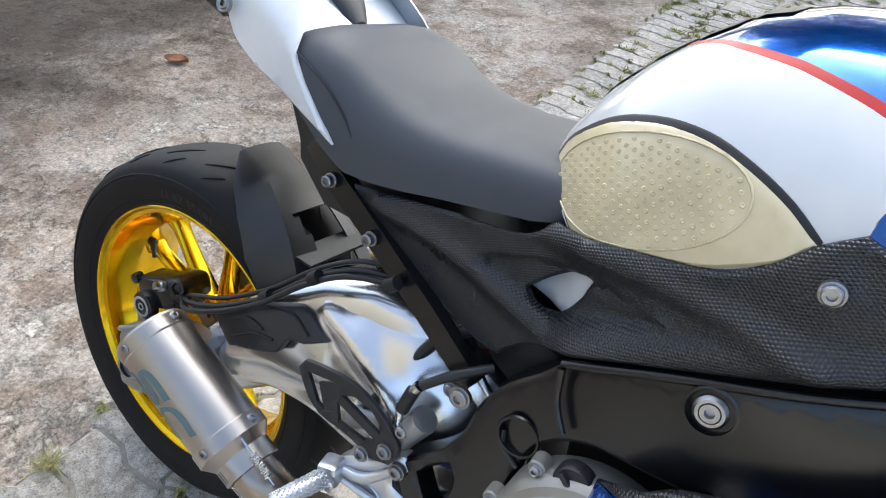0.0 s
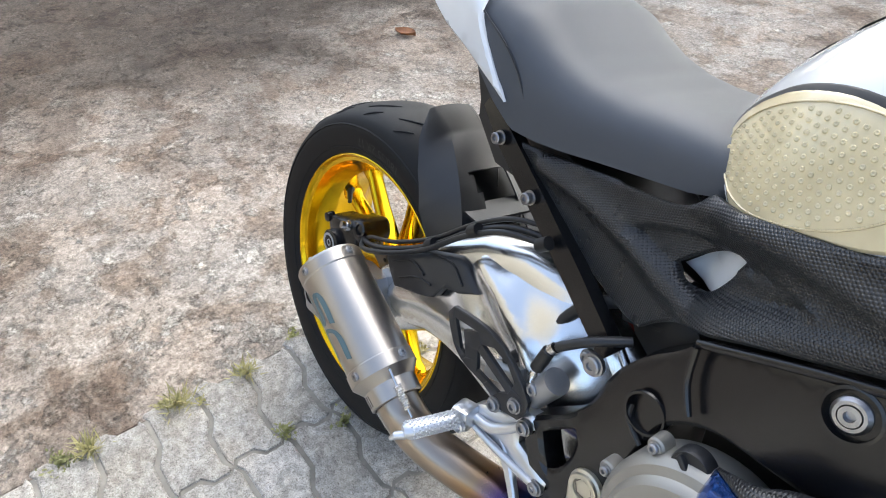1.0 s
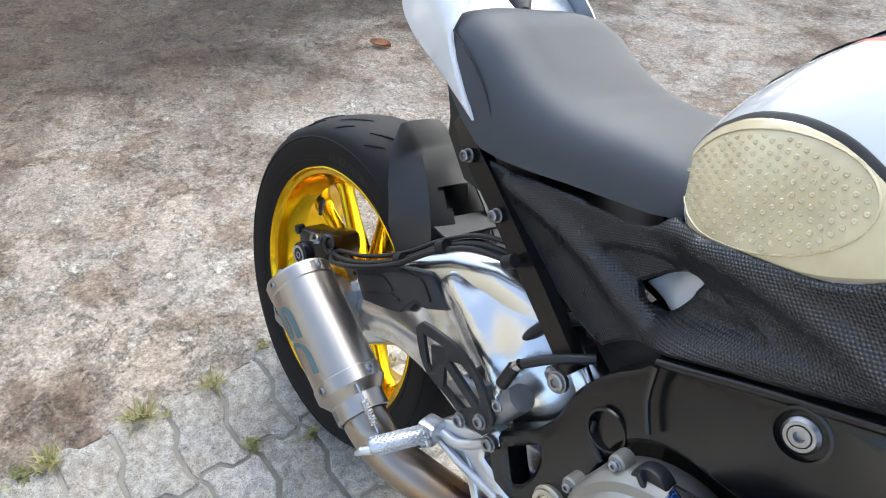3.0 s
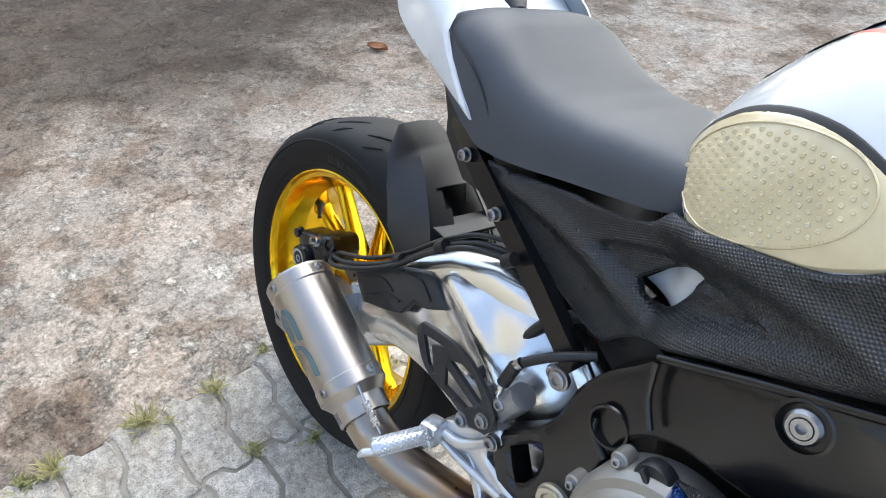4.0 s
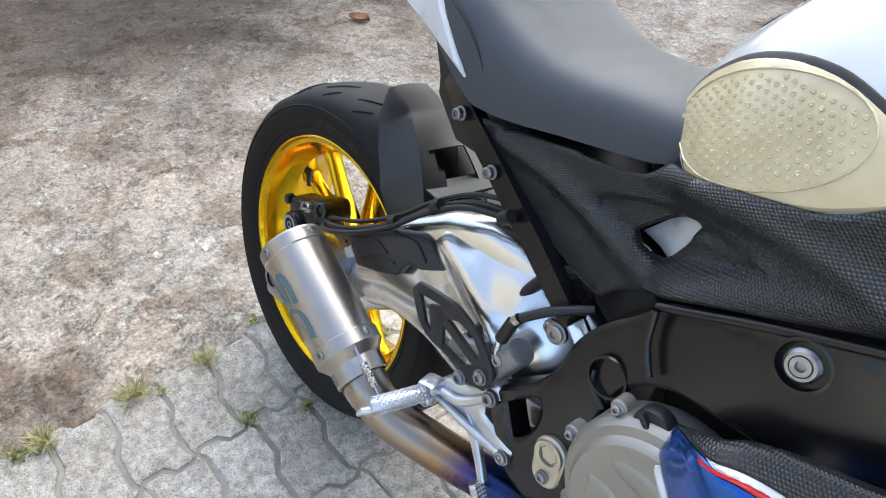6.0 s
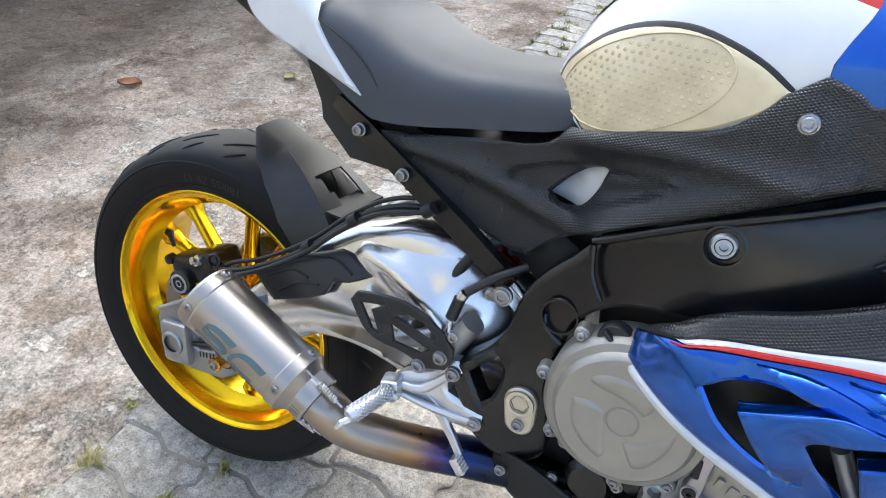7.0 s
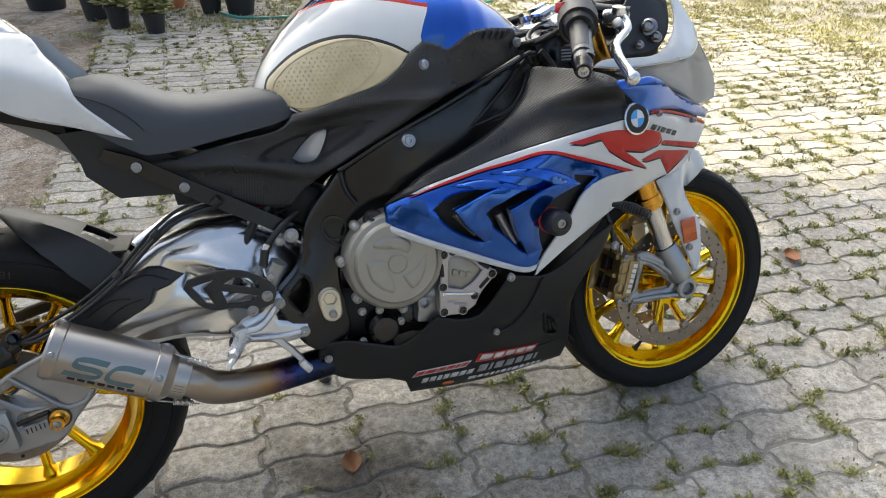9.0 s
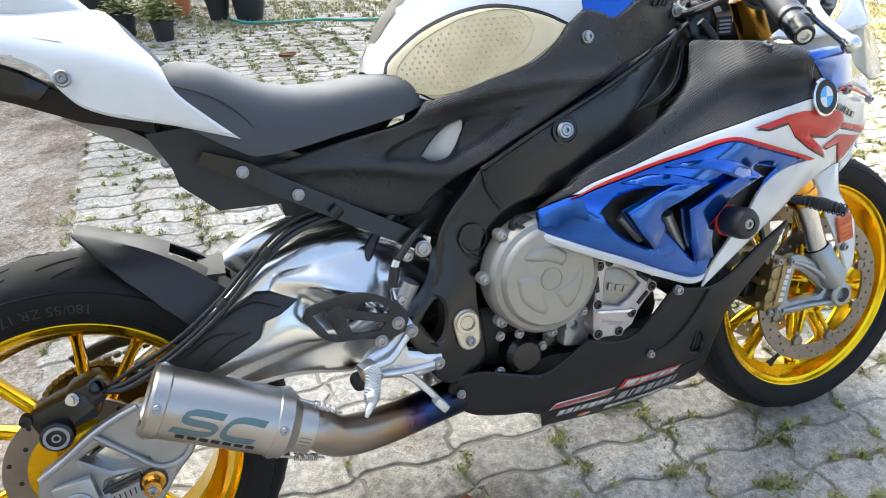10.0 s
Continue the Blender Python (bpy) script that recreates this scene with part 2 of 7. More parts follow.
def panel(outline, f, holes=(), step=0.014, thick=0.004, proud=0.0, roll=0.003, side=1, corner=48, ridge=None):
    """A sheet over the outline in (x, z), shaped by y = f(x, z), with turned-in edges and a back. side=-1 mirrors it."""
    loops = [np.array(smooth_loop(pts(o) if isinstance(o, str) else o, step, corner)) for o in (outline, *holes)]
    lo, hi = loops[0].min(0), loops[0].max(0)
    gx, gz = np.meshgrid(np.arange(lo[0], hi[0], step), np.arange(lo[1], hi[1], step))
    gx = gx + (np.arange(gx.shape[0]) % 2)[:, None] * step * 0.5
    grid = np.c_[gx.ravel(), gz.ravel()]
    keep = inside(loops[0], grid)
    for h in loops[1:]:
        keep &= ~inside(h, grid)
    grid = grid[keep]
    grid = grid[edge_distance(loops, grid) > step * 0.35]
    ring = []
    for k, lp in enumerate(loops):
        t = np.roll(lp, -1, axis=0) - np.roll(lp, 1, axis=0)
        nrm = np.c_[-t[:, 1], t[:, 0]] / (np.linalg.norm(t, axis=1)[:, None] + 1e-9)
        area = 0.5 * np.sum(lp[:, 0] * np.roll(lp[:, 1], -1) - np.roll(lp[:, 0], -1) * lp[:, 1])
        ring.append(lp + nrm * (1 if (area > 0) == (k == 0) else -1) * roll * 1.2)
    ring = np.concatenate(ring)
    ok = inside(loops[0], ring)
    for h in loops[1:]:
        ok &= ~inside(h, ring)
    ring = ring[ok]
    ring = ring[edge_distance(loops, ring) > roll * 0.8] if roll else ring[:0]
    grid = grid[edge_distance(loops, grid) > roll * 1.8]
    allp, edges = np.concatenate([*loops, ring, grid]), []
    at = 0
    for lp in loops:
        edges += [(at + i, at + (i + 1) % len(lp)) for i in range(len(lp))]
        at += len(lp)
    v2, _, tris, *_ = delaunay_2d_cdt([Vector(q) for q in allp], edges, [], 0, 1e-6)
    v2 = np.array([tuple(q) for q in v2])
    tris = np.array([t for t in tris if len(t) == 3])
    c = v2[tris].mean(1)
    keep = inside(loops[0], c)
    for h in loops[1:]:
        keep &= ~inside(h, c)
    tris = tris[keep]
    y = f(v2[:, 0], v2[:, 1]) - proud
    if ridge is not None:
        y = y + ridge(v2[:, 0], v2[:, 1])
    d = edge_distance(loops, v2)
    if roll:
        y = y + roll * np.clip(1 - d / (roll * 1.2), 0, 1)
    bm = bmesh.new()
    front = [bm.verts.new((a, side * b, z)) for (a, z), b in zip(v2, y)]
    back = [bm.verts.new((a, side * (b + thick + roll), z)) for (a, z), b in zip(v2, y - roll * np.clip(1 - d / (roll * 1.2 + 1e-9), 0, 1))]
    count = {}
    for t in tris:
        for i in range(3):
            e = (int(t[i]), int(t[(i + 1) % 3]))
            count[e] = 1
    for t in tris:
        bm.faces.new([front[i] for i in t])
        bm.faces.new([back[i] for i in reversed(t)])
    for a, b in count:
        if (b, a) not in count:
            bm.faces.new((front[b], front[a], back[a], back[b]))
    bmesh.ops.delete(bm, geom=[v for v in bm.verts if not v.link_faces], context="VERTS")
    return bm


def plate(outline, y0, thick, holes=(), step=0.03, roll=0.0015, side=1, corner=30):
    return panel(outline, lambda x, z: np.full(len(x), y0), holes, step, thick, 0.0, roll, side, corner)


def tube(path, radius, segs=12, step=0.015, closed_ends=True, flat=1.0):
    """A round bar along a smooth path; radius is one number or one for each path point."""
    rad = [radius] * len(path) if isinstance(radius, (int, float)) else list(radius)
    p4 = smooth_loop([tuple(q) for q in path], step, 60, closed=False)
    cum = [0.0]
    for a, b in zip(path, path[1:]):
        cum.append(cum[-1] + (Vector(b) - Vector(a)).length)
    bm = bmesh.new()
    rings, up, far = [], None, 0.0
    total = sum((b - a).length for a, b in zip(p4, p4[1:])) or 1
    for i, q in enumerate(p4):
        t = (p4[min(i + 1, len(p4) - 1)] - p4[max(i - 1, 0)]).normalized()
        if up is None:
            up = t.orthogonal().normalized()
        up = (up - t * up.dot(t)).normalized()
        sd = t.cross(up)
        if i:
            far += (q - p4[i - 1]).length
        r = float(np.interp(far / total * cum[-1], cum, rad))
        rings.append([bm.verts.new(q + (up * math.cos(2 * math.pi * k / segs) + sd * flat * math.sin(2 * math.pi * k / segs)) * r) for k in range(segs)])
    for a, b in zip(rings, rings[1:]):
        for k in range(segs):
            bm.faces.new((a[k], a[(k + 1) % segs], b[(k + 1) % segs], b[k]))
    if closed_ends:
        bm.faces.new(list(reversed(rings[0])))
        bm.faces.new(rings[-1])
    return bm


def turned(profile, at, way, segs=32, closed=False):
    """A turned body: (along, radius) pairs round the axis that starts at 'at' and points 'way'."""
    q = Vector(way).to_track_quat("Z", "Y").to_matrix()
    bm, rings = bmesh.new(), []
    for h, r in profile:
        if r < 1e-6:
            rings.append([bm.verts.new(Vector(at) + q @ Vector((0, 0, h)))])
        else:
            rings.append([bm.verts.new(Vector(at) + q @ Vector((r * math.cos(2 * math.pi * k / segs), r * math.sin(2 * math.pi * k / segs), h))) for k in range(segs)])
    pairs = list(zip(rings, rings[1:])) + ([(rings[-1], rings[0])] if closed else [])
    for a, b in pairs:
        for k in range(segs):
            j = (k + 1) % segs
            if len(a) == 1 and len(b) > 1:
                bm.faces.new((a[0], b[j], b[k]))
            elif len(b) == 1 and len(a) > 1:
                bm.faces.new((a[k], a[j], b[0]))
            elif len(a) > 1:
                bm.faces.new((a[k], a[j], b[j], b[k]))
    return bm


def loft(rings, closed=True, caps=True):
    bm = bmesh.new()
    vs = [[bm.verts.new(q) for q in r] for r in rings]
    n = len(vs[0])
    for a, b in zip(vs, vs[1:]):
        for k in range(n if closed else n - 1):
            bm.faces.new((a[k], a[(k + 1) % n], b[(k + 1) % n], b[k]))
    if caps and closed:
        bm.faces.new(list(reversed(vs[0])))
        bm.faces.new(vs[-1])
    return bm


def box(size, at=(0, 0, 0), turn=(0, 0, 0), bevel=0.003, segs=2):
    bm = bmesh.new()
    bmesh.ops.create_cube(bm, size=1)
    bmesh.ops.scale(bm, vec=size, verts=bm.verts)
    if bevel:
        bmesh.ops.bevel(bm, geom=bm.edges[:], offset=min(bevel, min(size) * 0.45), segments=segs, affect="EDGES", profile=0.5)
    bmesh.ops.transform(bm, matrix=pose(*at, *turn), verts=bm.verts)
    return bm


def joined(*bms):
    out = bmesh.new()
    for b in bms:
        me = bpy.data.meshes.new("tmp")
        b.to_mesh(me)
        b.free()
        out.from_mesh(me)
        bpy.data.meshes.remove(me)
    return out


def bolt(parent, at, way=(0, -1, 0), r=0.008, h=0.005, material=None):
    """A socket-head screw with a thin washer."""
    return part("bolt", turned([(-0.004, r * 1.25), (0.0012, r * 1.25), (0.0014, r * 1.18), (0.0014, r), (h - 0.0012, r), (h, r * 0.82), (h, r * 0.46), (h - 0.0028, r * 0.42), (h - 0.0028, 0)], at, way, 16), material or M_BOLT, parent, smooth=30)

# ---------------------------------------------------------------- the motorcycle
BIKE = pose(-0.7947, 0.369, 0.0, -14.0, 0, -3.6)
bike = thing("motorcycle", "white, blue and black sport motorcycle with gold wheels on side stand", "motorcycle", BIKE)

FAIR = surface([(.689, -.228, .63), (.686, -.234, .602), (.686, -.232, .587), (.762, -.284, .622), (.859, -.272, .55), (.795, -.289, .623), (.947, -.258, .51), (.894, -.293, .613), (.981, -.293, .651), (1.049, -.275, .638), (.956, -.252, .472), (.965, -.253, .461), (.971, -.303, .709), (1.005, -.302, .719), (.735, -.268, .662), (1.161, -.282, .746), (1.165, -.267, .649), (1.052, -.276, .608), (1.216, -.268, .728), (1.202, -.278, .764), (.822, -.263, .709), (1.029, -.162, .844), (1.095, -.27, .812), (.949, -.276, .735), (.74, -.245, .672), (1.341, -.205, .721), (1.441, -.143, .714), (1.30, -.225, .75), (1.2, -.205, .56)])
BELLY = surface([(.912, -.25, .472), (.9, -.2, .341), (.568, -.16, .334), (.748, -.09, .168), (1.158, -.05, .189), (1.048, -.14, .297), (.974, -.25, .461), (1.055, -.24, .463), (.62, -.15, .25), (.7, -.21, .40), (1.12, -.215, .45), (1.1, -.16, .35), (1.134, -.25, .535), (1.08, -.25, .505)])
SIDE = surface([(.295, -.125, .745), (.42, -.128, .765), (.554, -.137, .79), (.62, -.186, .70), (.552, -.146, .725), (.614, -.16, .768), (.586, -.148, .711), (.70, -.20, .80), (.777, -.230, .868), (.79, -.226, .89), (.80, -.232, .91), (.83, -.240, .895), (.985, -.147, .894), (.745, -.22, .76), (.56, -.14, .64), (.95, -.18, .84), (.88, -.225, .87), (.855, -.243, .915), (.90, -.222, .918)])
FRAME = surface([(.62, -.185, .695), (.745, -.222, .741), (.53, -.17, .604), (.579, -.183, .454), (.49, -.19, .472), (.526, -.187, .409), (.568, -.16, .334), (.67, -.2, .63), (1.041, -.11, .866), (.9, -.2, .79), (.85, -.22, .72), (1.0, -.15, .76)])
TAIL = surface([(.297, -.154, .78), (.098, -.125, .877), (.21, -.138, .86), (-.15, -.085, .95), (-.1, -.07, 1.0), (.1, -.10, .93)])
SWING = surface([(.321, -.145, .537), (.252, -.152, .521), (.099, -.168, .32), (0, -.15, .32), (.56, -.13, .5), (.45, -.15, .5), (.45, -.10, .62), (.3, -.10, .6), (.5, -.11, .4), (.2, -.155, .42)])


def both(name, outline, f, material, parent, label="", **kw):
    """A body panel and its mirror image on the far side."""
    part(name, panel(outline, f, side=-1, **{**kw, "step": 0.03}), material, parent, label)
    return part(name, panel(outline, f, **kw), material, parent, label)


# creases of the side cover: a dished field round the duct, two ridges and a short streak
DISH = np.array(pts(".476,.719 .508,.743 .554,.761 .608,.773 .667,.783 .703,.782 .672,.758 .624,.729 .585,.705 .544,.709 .510,.714"))
RIDGES = ((".357,.728 .434,.721 .494,.711 .545,.697 .587,.694 .627,.715 .674,.746 .706,.765 .76,.797 .82,.825", .009, .012), (".47,.766 .543,.782 .589,.792 .663,.807 .730,.813 .792,.815", .009, .011), (".612,.756 .648,.767 .688,.780", .006, .0055))


def near_line(x, z, line):
    q, d = np.c_[x, z], np.full(len(x), 9.0)
    line = np.array(line)
    for a, b in zip(line, line[1:]):
        t = np.clip(((q - a) @ (b - a)) / ((b - a) @ (b - a)), 0, 1)
        d = np.minimum(d, np.linalg.norm(q - a - t[:, None] * (b - a), axis=1))
    return d


def side_creases(x, z):
    x, z = np.atleast_1d(x), np.atleast_1d(z)
    q = np.c_[x, z]
    t = np.clip(np.where(inside(DISH, q), edge_distance([DISH], q), 0) / 0.010, 0, 1)
    y = 0.010 * t * t * (3 - 2 * t)
    for text, high, wide in RIDGES:
        y -= high * np.exp(-(near_line(x, z, pts(text)) / wide) ** 2)
    # the top margin flares out over the foot of the tank
    rim = np.interp(x, (.55, .575, .60, .626, .668, .707, .735), (.79, .802, .808, .816, .828, .841, .86))
    y -= np.interp(x, (.55, .575, .60, .626, .668, .707, .735), (0, .009, .022, .020, .015, .008, 0)) * np.exp(-(np.clip(rim - z, 0, 1) / .032) ** 2)
    return y


def crest(x, z):
    """The shoulder over the badge juts out along a line and turns in above it."""
    line = np.interp(x, (.95, 1.0, 1.05, 1.09, 1.20), (.770, .792, .809, .816, .819))
    out = np.interp(x, (.94, 1.0, 1.05, 1.09, 1.15, 1.22, 1.32), (0, .010, .026, .033, .024, .011, 0))
    return -out * np.exp(-((z - line) / np.where(z > line, .016, .030)) ** 2)


def upper_creases(x, z):
    """A long hollow under the crest that deepens towards the badge."""
    x, z = np.atleast_1d(x), np.atleast_1d(z)
    top = np.polyval(np.polyfit((.69, .75, .823, .90, .976, 1.03, 1.12, 1.17), (.645, .672, .703, .735, .778, .803, .805, .795), 4), x)
    foot = np.polyval(np.polyfit((.69, .76, .82, .93, 1.04, 1.10, 1.17), (.640, .666, .683, .711, .733, .743, .750), 3), x)
    f = np.clip((top - z) / np.maximum(top - foot, .01), 0, 1)
    deep = np.interp(x, (.80, .90, 1.0, 1.08, 1.15), (0, .006, .016, .020, .010))
    return deep * np.sin(math.pi * f) ** 2 - .003 * np.exp(-((z - top) / .016) ** 2) + crest(x, z)


def tail_fold(x, z):
    """The tail's flank folds along a rising line: the upper facet leans in, the lower one under."""
    x, z = np.atleast_1d(x), np.atleast_1d(z)
    d = z - np.interp(x, (-.2, .039, .074, .128, .2, .297), (1.0, .926, .916, .905, .874, .80))
    return np.where(d > 0, .55 * d, -.32 * d) - .006


# fairing
VENT1 = ".764,.625 .784,.641 .816,.651 .849,.651 .869,.651 .837,.639 .796,.624 .823,.587 .861,.550 .819,.571 .786,.596"
VENT2 = ".857,.609 .874,.624 .912,.636 .941,.641 .982,.641 .942,.628 .897,.612 .919,.558 .948,.511 .904,.554 .871,.586"
both("side_fairing", ".690,.631 .739,.656 .797,.670 .851,.684 .915,.695 .955,.704 .977,.705 1.028,.689 1.096,.667 1.160,.648 1.102,.639 1.054,.613 1.069,.630 1.088,.645 1.037,.655 1.045,.639 1.016,.632 .990,.621 .976,.600 .966,.572 .970,.539 .980,.515 .972,.485 .954,.482 .892,.506 .811,.546 .738,.579 .689,.601",
     FAIR, M_BLUE, bike, "blue metallic side fairing with arrow-shaped vents", holes=(VENT1, VENT2), step=0.01)


def brow_shape(low):
    """A blade that stands off the fairing along its upper edge and sinks into it at the tail."""
    line = np.array(pts(low))
    return lambda x, z: .010 * np.exp(-(near_line(x, z, line) / .02) ** 2) - .004


both("vent_blade", ".796,.624 .874,.653 .930,.648 .898,.635 .865,.619 .857,.609 .870,.586 .861,.550 .823,.587", FAIR, M_BLUE, bike, proud=0.011, step=0.006, thick=0.014, roll=0.002, ridge=brow_shape(".861,.550 .870,.586 .857,.609"))
both("vent_blade", ".897,.612 .988,.647 1.043,.640 1.016,.632 .990,.621 .976,.600 .966,.572 .970,.539 .979,.515 .948,.511 .919,.558", FAIR, M_BLUE, bike, proud=0.012, step=0.006, thick=0.016, roll=0.002, ridge=brow_shape(".976,.600 .966,.572 .970,.539 .979,.515 .948,.511"))
both("vent_brow", ".800,.664 .840,.671 .875,.667 .907,.658 .930,.648 .902,.647 .870,.653 .839,.656", FAIR, M_BLUE, bike, proud=0.013, step=0.006, thick=0.016, roll=0.003, ridge=brow_shape(".800,.668 .840,.674 .875,.670 .907,.661"))
both("vent_brow", ".868,.680 .931,.682 .978,.672 1.018,.655 1.045,.639 1.004,.640 .965,.655 .926,.668", FAIR, M_BLUE, bike, proud=0.015, step=0.006, thick=0.018, roll=0.003, ridge=brow_shape(".868,.684 .931,.686 .978,.676 1.018,.658"))
for line in (".798,.624 .835,.638 .872,.652 .905,.651", ".899,.612 .940,.628 .985,.646 1.02,.643"):
    part("vent_lip", tube([(x, float(FAIR(x, z)[0]) - .0135, z) for x, z in pts(line)], [.0015, .0022, .0022, .0012], 10, flat=.8), M_BLUE, bike)
both("fairing_liner", ".71,.625 .81,.660 .93,.690 1.09,.668 1.05,.6 .99,.48 .945,.49 .83,.535 .71,.60", FAIR, M_INNER, bike, proud=-0.035, step=0.03)
both("lower_trim", ".689,.601 .738,.579 .811,.546 .892,.506 .954,.482 .972,.485 .976,.494 .969,.475 .956,.471 .893,.493 .811,.532 .737,.566 .687,.589", FAIR, M_WHITE, bike, "white painted trim", proud=0.001, step=0.01)
both("fairing_liner", ".90,.47 .95,.43 1.05,.45 1.16,.52 1.19,.56 1.13,.56 1.0,.52 .93,.50", FAIR, M_INNER, bike, proud=-0.045, step=0.03)
both("front_fairing", ".728,.655 .762,.666 .816,.682 .871,.698 .926,.711 .979,.723 1.039,.733 1.098,.742 1.130,.746 1.165,.747 1.228,.748 1.334,.726 1.42,.704 1.395,.665 1.363,.636 1.324,.612 1.287,.612 1.224,.596 1.148,.566 1.052,.520 .967,.463 .981,.498 1.005,.534 1.032,.573 1.053,.612 1.102,.640 1.160,.647 1.097,.666 1.028,.688 .976,.704 .955,.703 .915,.694 .851,.683 .797,.669 .739,.655",
     FAIR, M_WHITE, bike, "white painted front fairing", step=0.010, proud=0.0015, roll=0.0015)
both("red_stripe", ".725,.650 .797,.673 .851,.687 .915,.699 .955,.708 .977,.709 1.027,.695 1.096,.672 1.173,.646 1.158,.646 1.097,.666 1.028,.688 .976,.704 .955,.703 .915,.694 .851,.683 .797,.669 .742,.655", FAIR, M_RED, bike, proud=0.0045, thick=0.004, roll=0.0005, step=0.008)


def shifted(text, dx, dz):
    return [(x + dx, z + dz) for x, z in pts(text)]


EMBLEM = ("1.012,.718 1.046,.722 1.082,.728 1.115,.730 1.144,.727 1.205,.720 1.233,.711 1.243,.697 1.231,.687 1.187,.681 1.136,.690 1.216,.642 1.166,.659 1.140,.671 1.102,.694 1.082,.717 1.042,.712",
          "1.253,.693 1.391,.666 1.374,.659 1.240,.688", "1.188,.664 1.240,.675 1.356,.655 1.302,.622 1.294,.617 1.251,.659 1.205,.658")
for emb in EMBLEM:
    both("emblem_shadow", shifted(emb, .003, -.004), FAIR, M_FRAME, bike, proud=0.0025, thick=0.001, roll=0.0003, step=0.01, corner=5)
    both("red_emblem", emb, FAIR, M_RED, bike, proud=0.004, thick=0.001, roll=0.0003, step=0.01, corner=5)
both("upper_fairing", ".691,.634 .712,.655 .748,.677 .785,.697 .823,.714 .870,.736 .935,.771 .976,.801 1.004,.828 1.023,.846 1.055,.843 1.088,.837 1.110,.826 1.120,.806 1.140,.785 1.150,.765 1.145,.748 1.098,.741 1.039,.732 .979,.722 .926,.710 .871,.697 .816,.681 .762,.665 .721,.651",
     FAIR, M_CARBON, bike, "black textured upper fairing", step=0.007, ridge=upper_creases, corner=60)
both("nose_fairing", "1.093,.817 1.14,.820 1.197,.819 1.232,.807 1.262,.790 1.342,.760 1.407,.739 1.428,.730 1.416,.714 1.367,.727 1.302,.745 1.238,.755 1.189,.753 1.162,.772 1.122,.799", FAIR, M_BLUE, bike, step=0.008, proud=0.003, ridge=crest)
both("red_stripe", "1.198,.757 1.242,.753 1.332,.732 1.410,.709 1.405,.703 1.333,.727 1.243,.748 1.196,.752", FAIR, M_RED, bike, proud=0.004, thick=0.001, roll=0.0004)
both("belly_pan", ".559,.366 .607,.368 .659,.354 .705,.343 .736,.362 .776,.4 .825,.385 .859,.388 .88,.411 .917,.47 .998,.459 1.081,.510 1.138,.545 1.132,.485 1.1,.428 1.09,.371 1.11,.295 1.131,.208 1.126,.169 1.019,.17 .847,.18 .738,.194 .715,.245 .644,.268 .589,.283 .564,.303 .55,.333",
     BELLY, M_BELLY, bike, "matte black belly pan with sponsor decals", holes=("1.013,.351 1.034,.34 1.082,.27 1.08,.261 1.043,.282",), step=0.014)
both("side_cover", ".306,.734 .374,.744 .473,.762 .536,.775 .550,.786 .559,.798 .575,.801 .600,.808 .626,.816 .668,.828 .707,.841 .735,.860 .758,.887 .781,.906 .805,.899 .818,.892 .830,.896 .864,.916 .906,.921 .983,.919 1.001,.884 .997,.871 .877,.835 .822,.817 .766,.786 .707,.753 .642,.718 .588,.682 .557,.654 .539,.632 .515,.631 .462,.645 .410,.667 .357,.701",
     SIDE, M_CARBON, bike, "black textured side cover", holes=(".550,.720 .568,.740 .590,.759 .609,.768 .614,.765 .607,.742 .592,.717 .584,.712 .563,.712",), step=0.005, proud=0.003, ridge=side_creases)
both("frame", ".651,.714 .713,.749 .799,.788 .913,.835 1.028,.871 1.06,.877 1.063,.852 1.047,.819 1.017,.776 .932,.74 .9,.66 .782,.66 .718,.649 .667,.635 .626,.598 .612,.551 .606,.500 .612,.440 .616,.381 .585,.345 .556,.352 .520,.389 .512,.412 .486,.458 .479,.474 .492,.488 .528,.522 .544,.553 .548,.580 .556,.606 .578,.640 .603,.668 .621,.692",
     FRAME, M_FRAME, bike, "black painted aluminium frame", holes=(".507,.478 .540,.511 .548,.498 .541,.451 .529,.440",), step=0.011, thick=0.03, roll=0.004)
both("tail_fairing", ".297,.779 .221,.804 .112,.84 .094,.859 .073,.889 .036,.908 -.08,.945 -.2,.985 -.2,1.02 -.08,.985 .045,.962 .111,.963 .155,.957 .183,.92 .21,.887 .225,.85 .259,.814", TAIL, M_WHITE, bike, "white painted tail fairing", step=0.012, ridge=tail_fold)

# tank
TX = (.506, .518, .545, .575, .60, .65, .70, .75, .80, .825, .86, .90, .96, 1.02)
TZ = (.845, .874, .916, .950, .973, 1.010, 1.028, 1.036, 1.034, 1.030, 1.02, 1.005, .972, .93)
TW = (.05, .083, .118, .147, .168, .188, .205, .216, .232, .241, .242, .224, .176, .12)
TB = (.805, .80, .79, .787, .785, .80, .81, .83, .86, .866, .871, .875, .875, .88)
TS = (.0, .0, .0, .02, .06, .121, .152, .178, .208, .21, .205, .19, .15, .11)


def tank_point(x, a):
    zt, w, zb = np.interp(x, TX, TZ), np.interp(x, TX, TW), np.interp(x, TX, TB)
    return Vector((x, -w * max(0.0, math.cos(a)) ** 0.75, zb + (zt - zb) * math.sin(a) ** 0.8))


def TANK(x, z):
    zt, w, zb = np.interp(x, TX, TZ), np.interp(x, TX, TW), np.interp(x, TX, TB)
    return -w * (1 - np.clip((z - zb) / (zt - zb), 0, 0.995) ** 2.5) ** 0.375


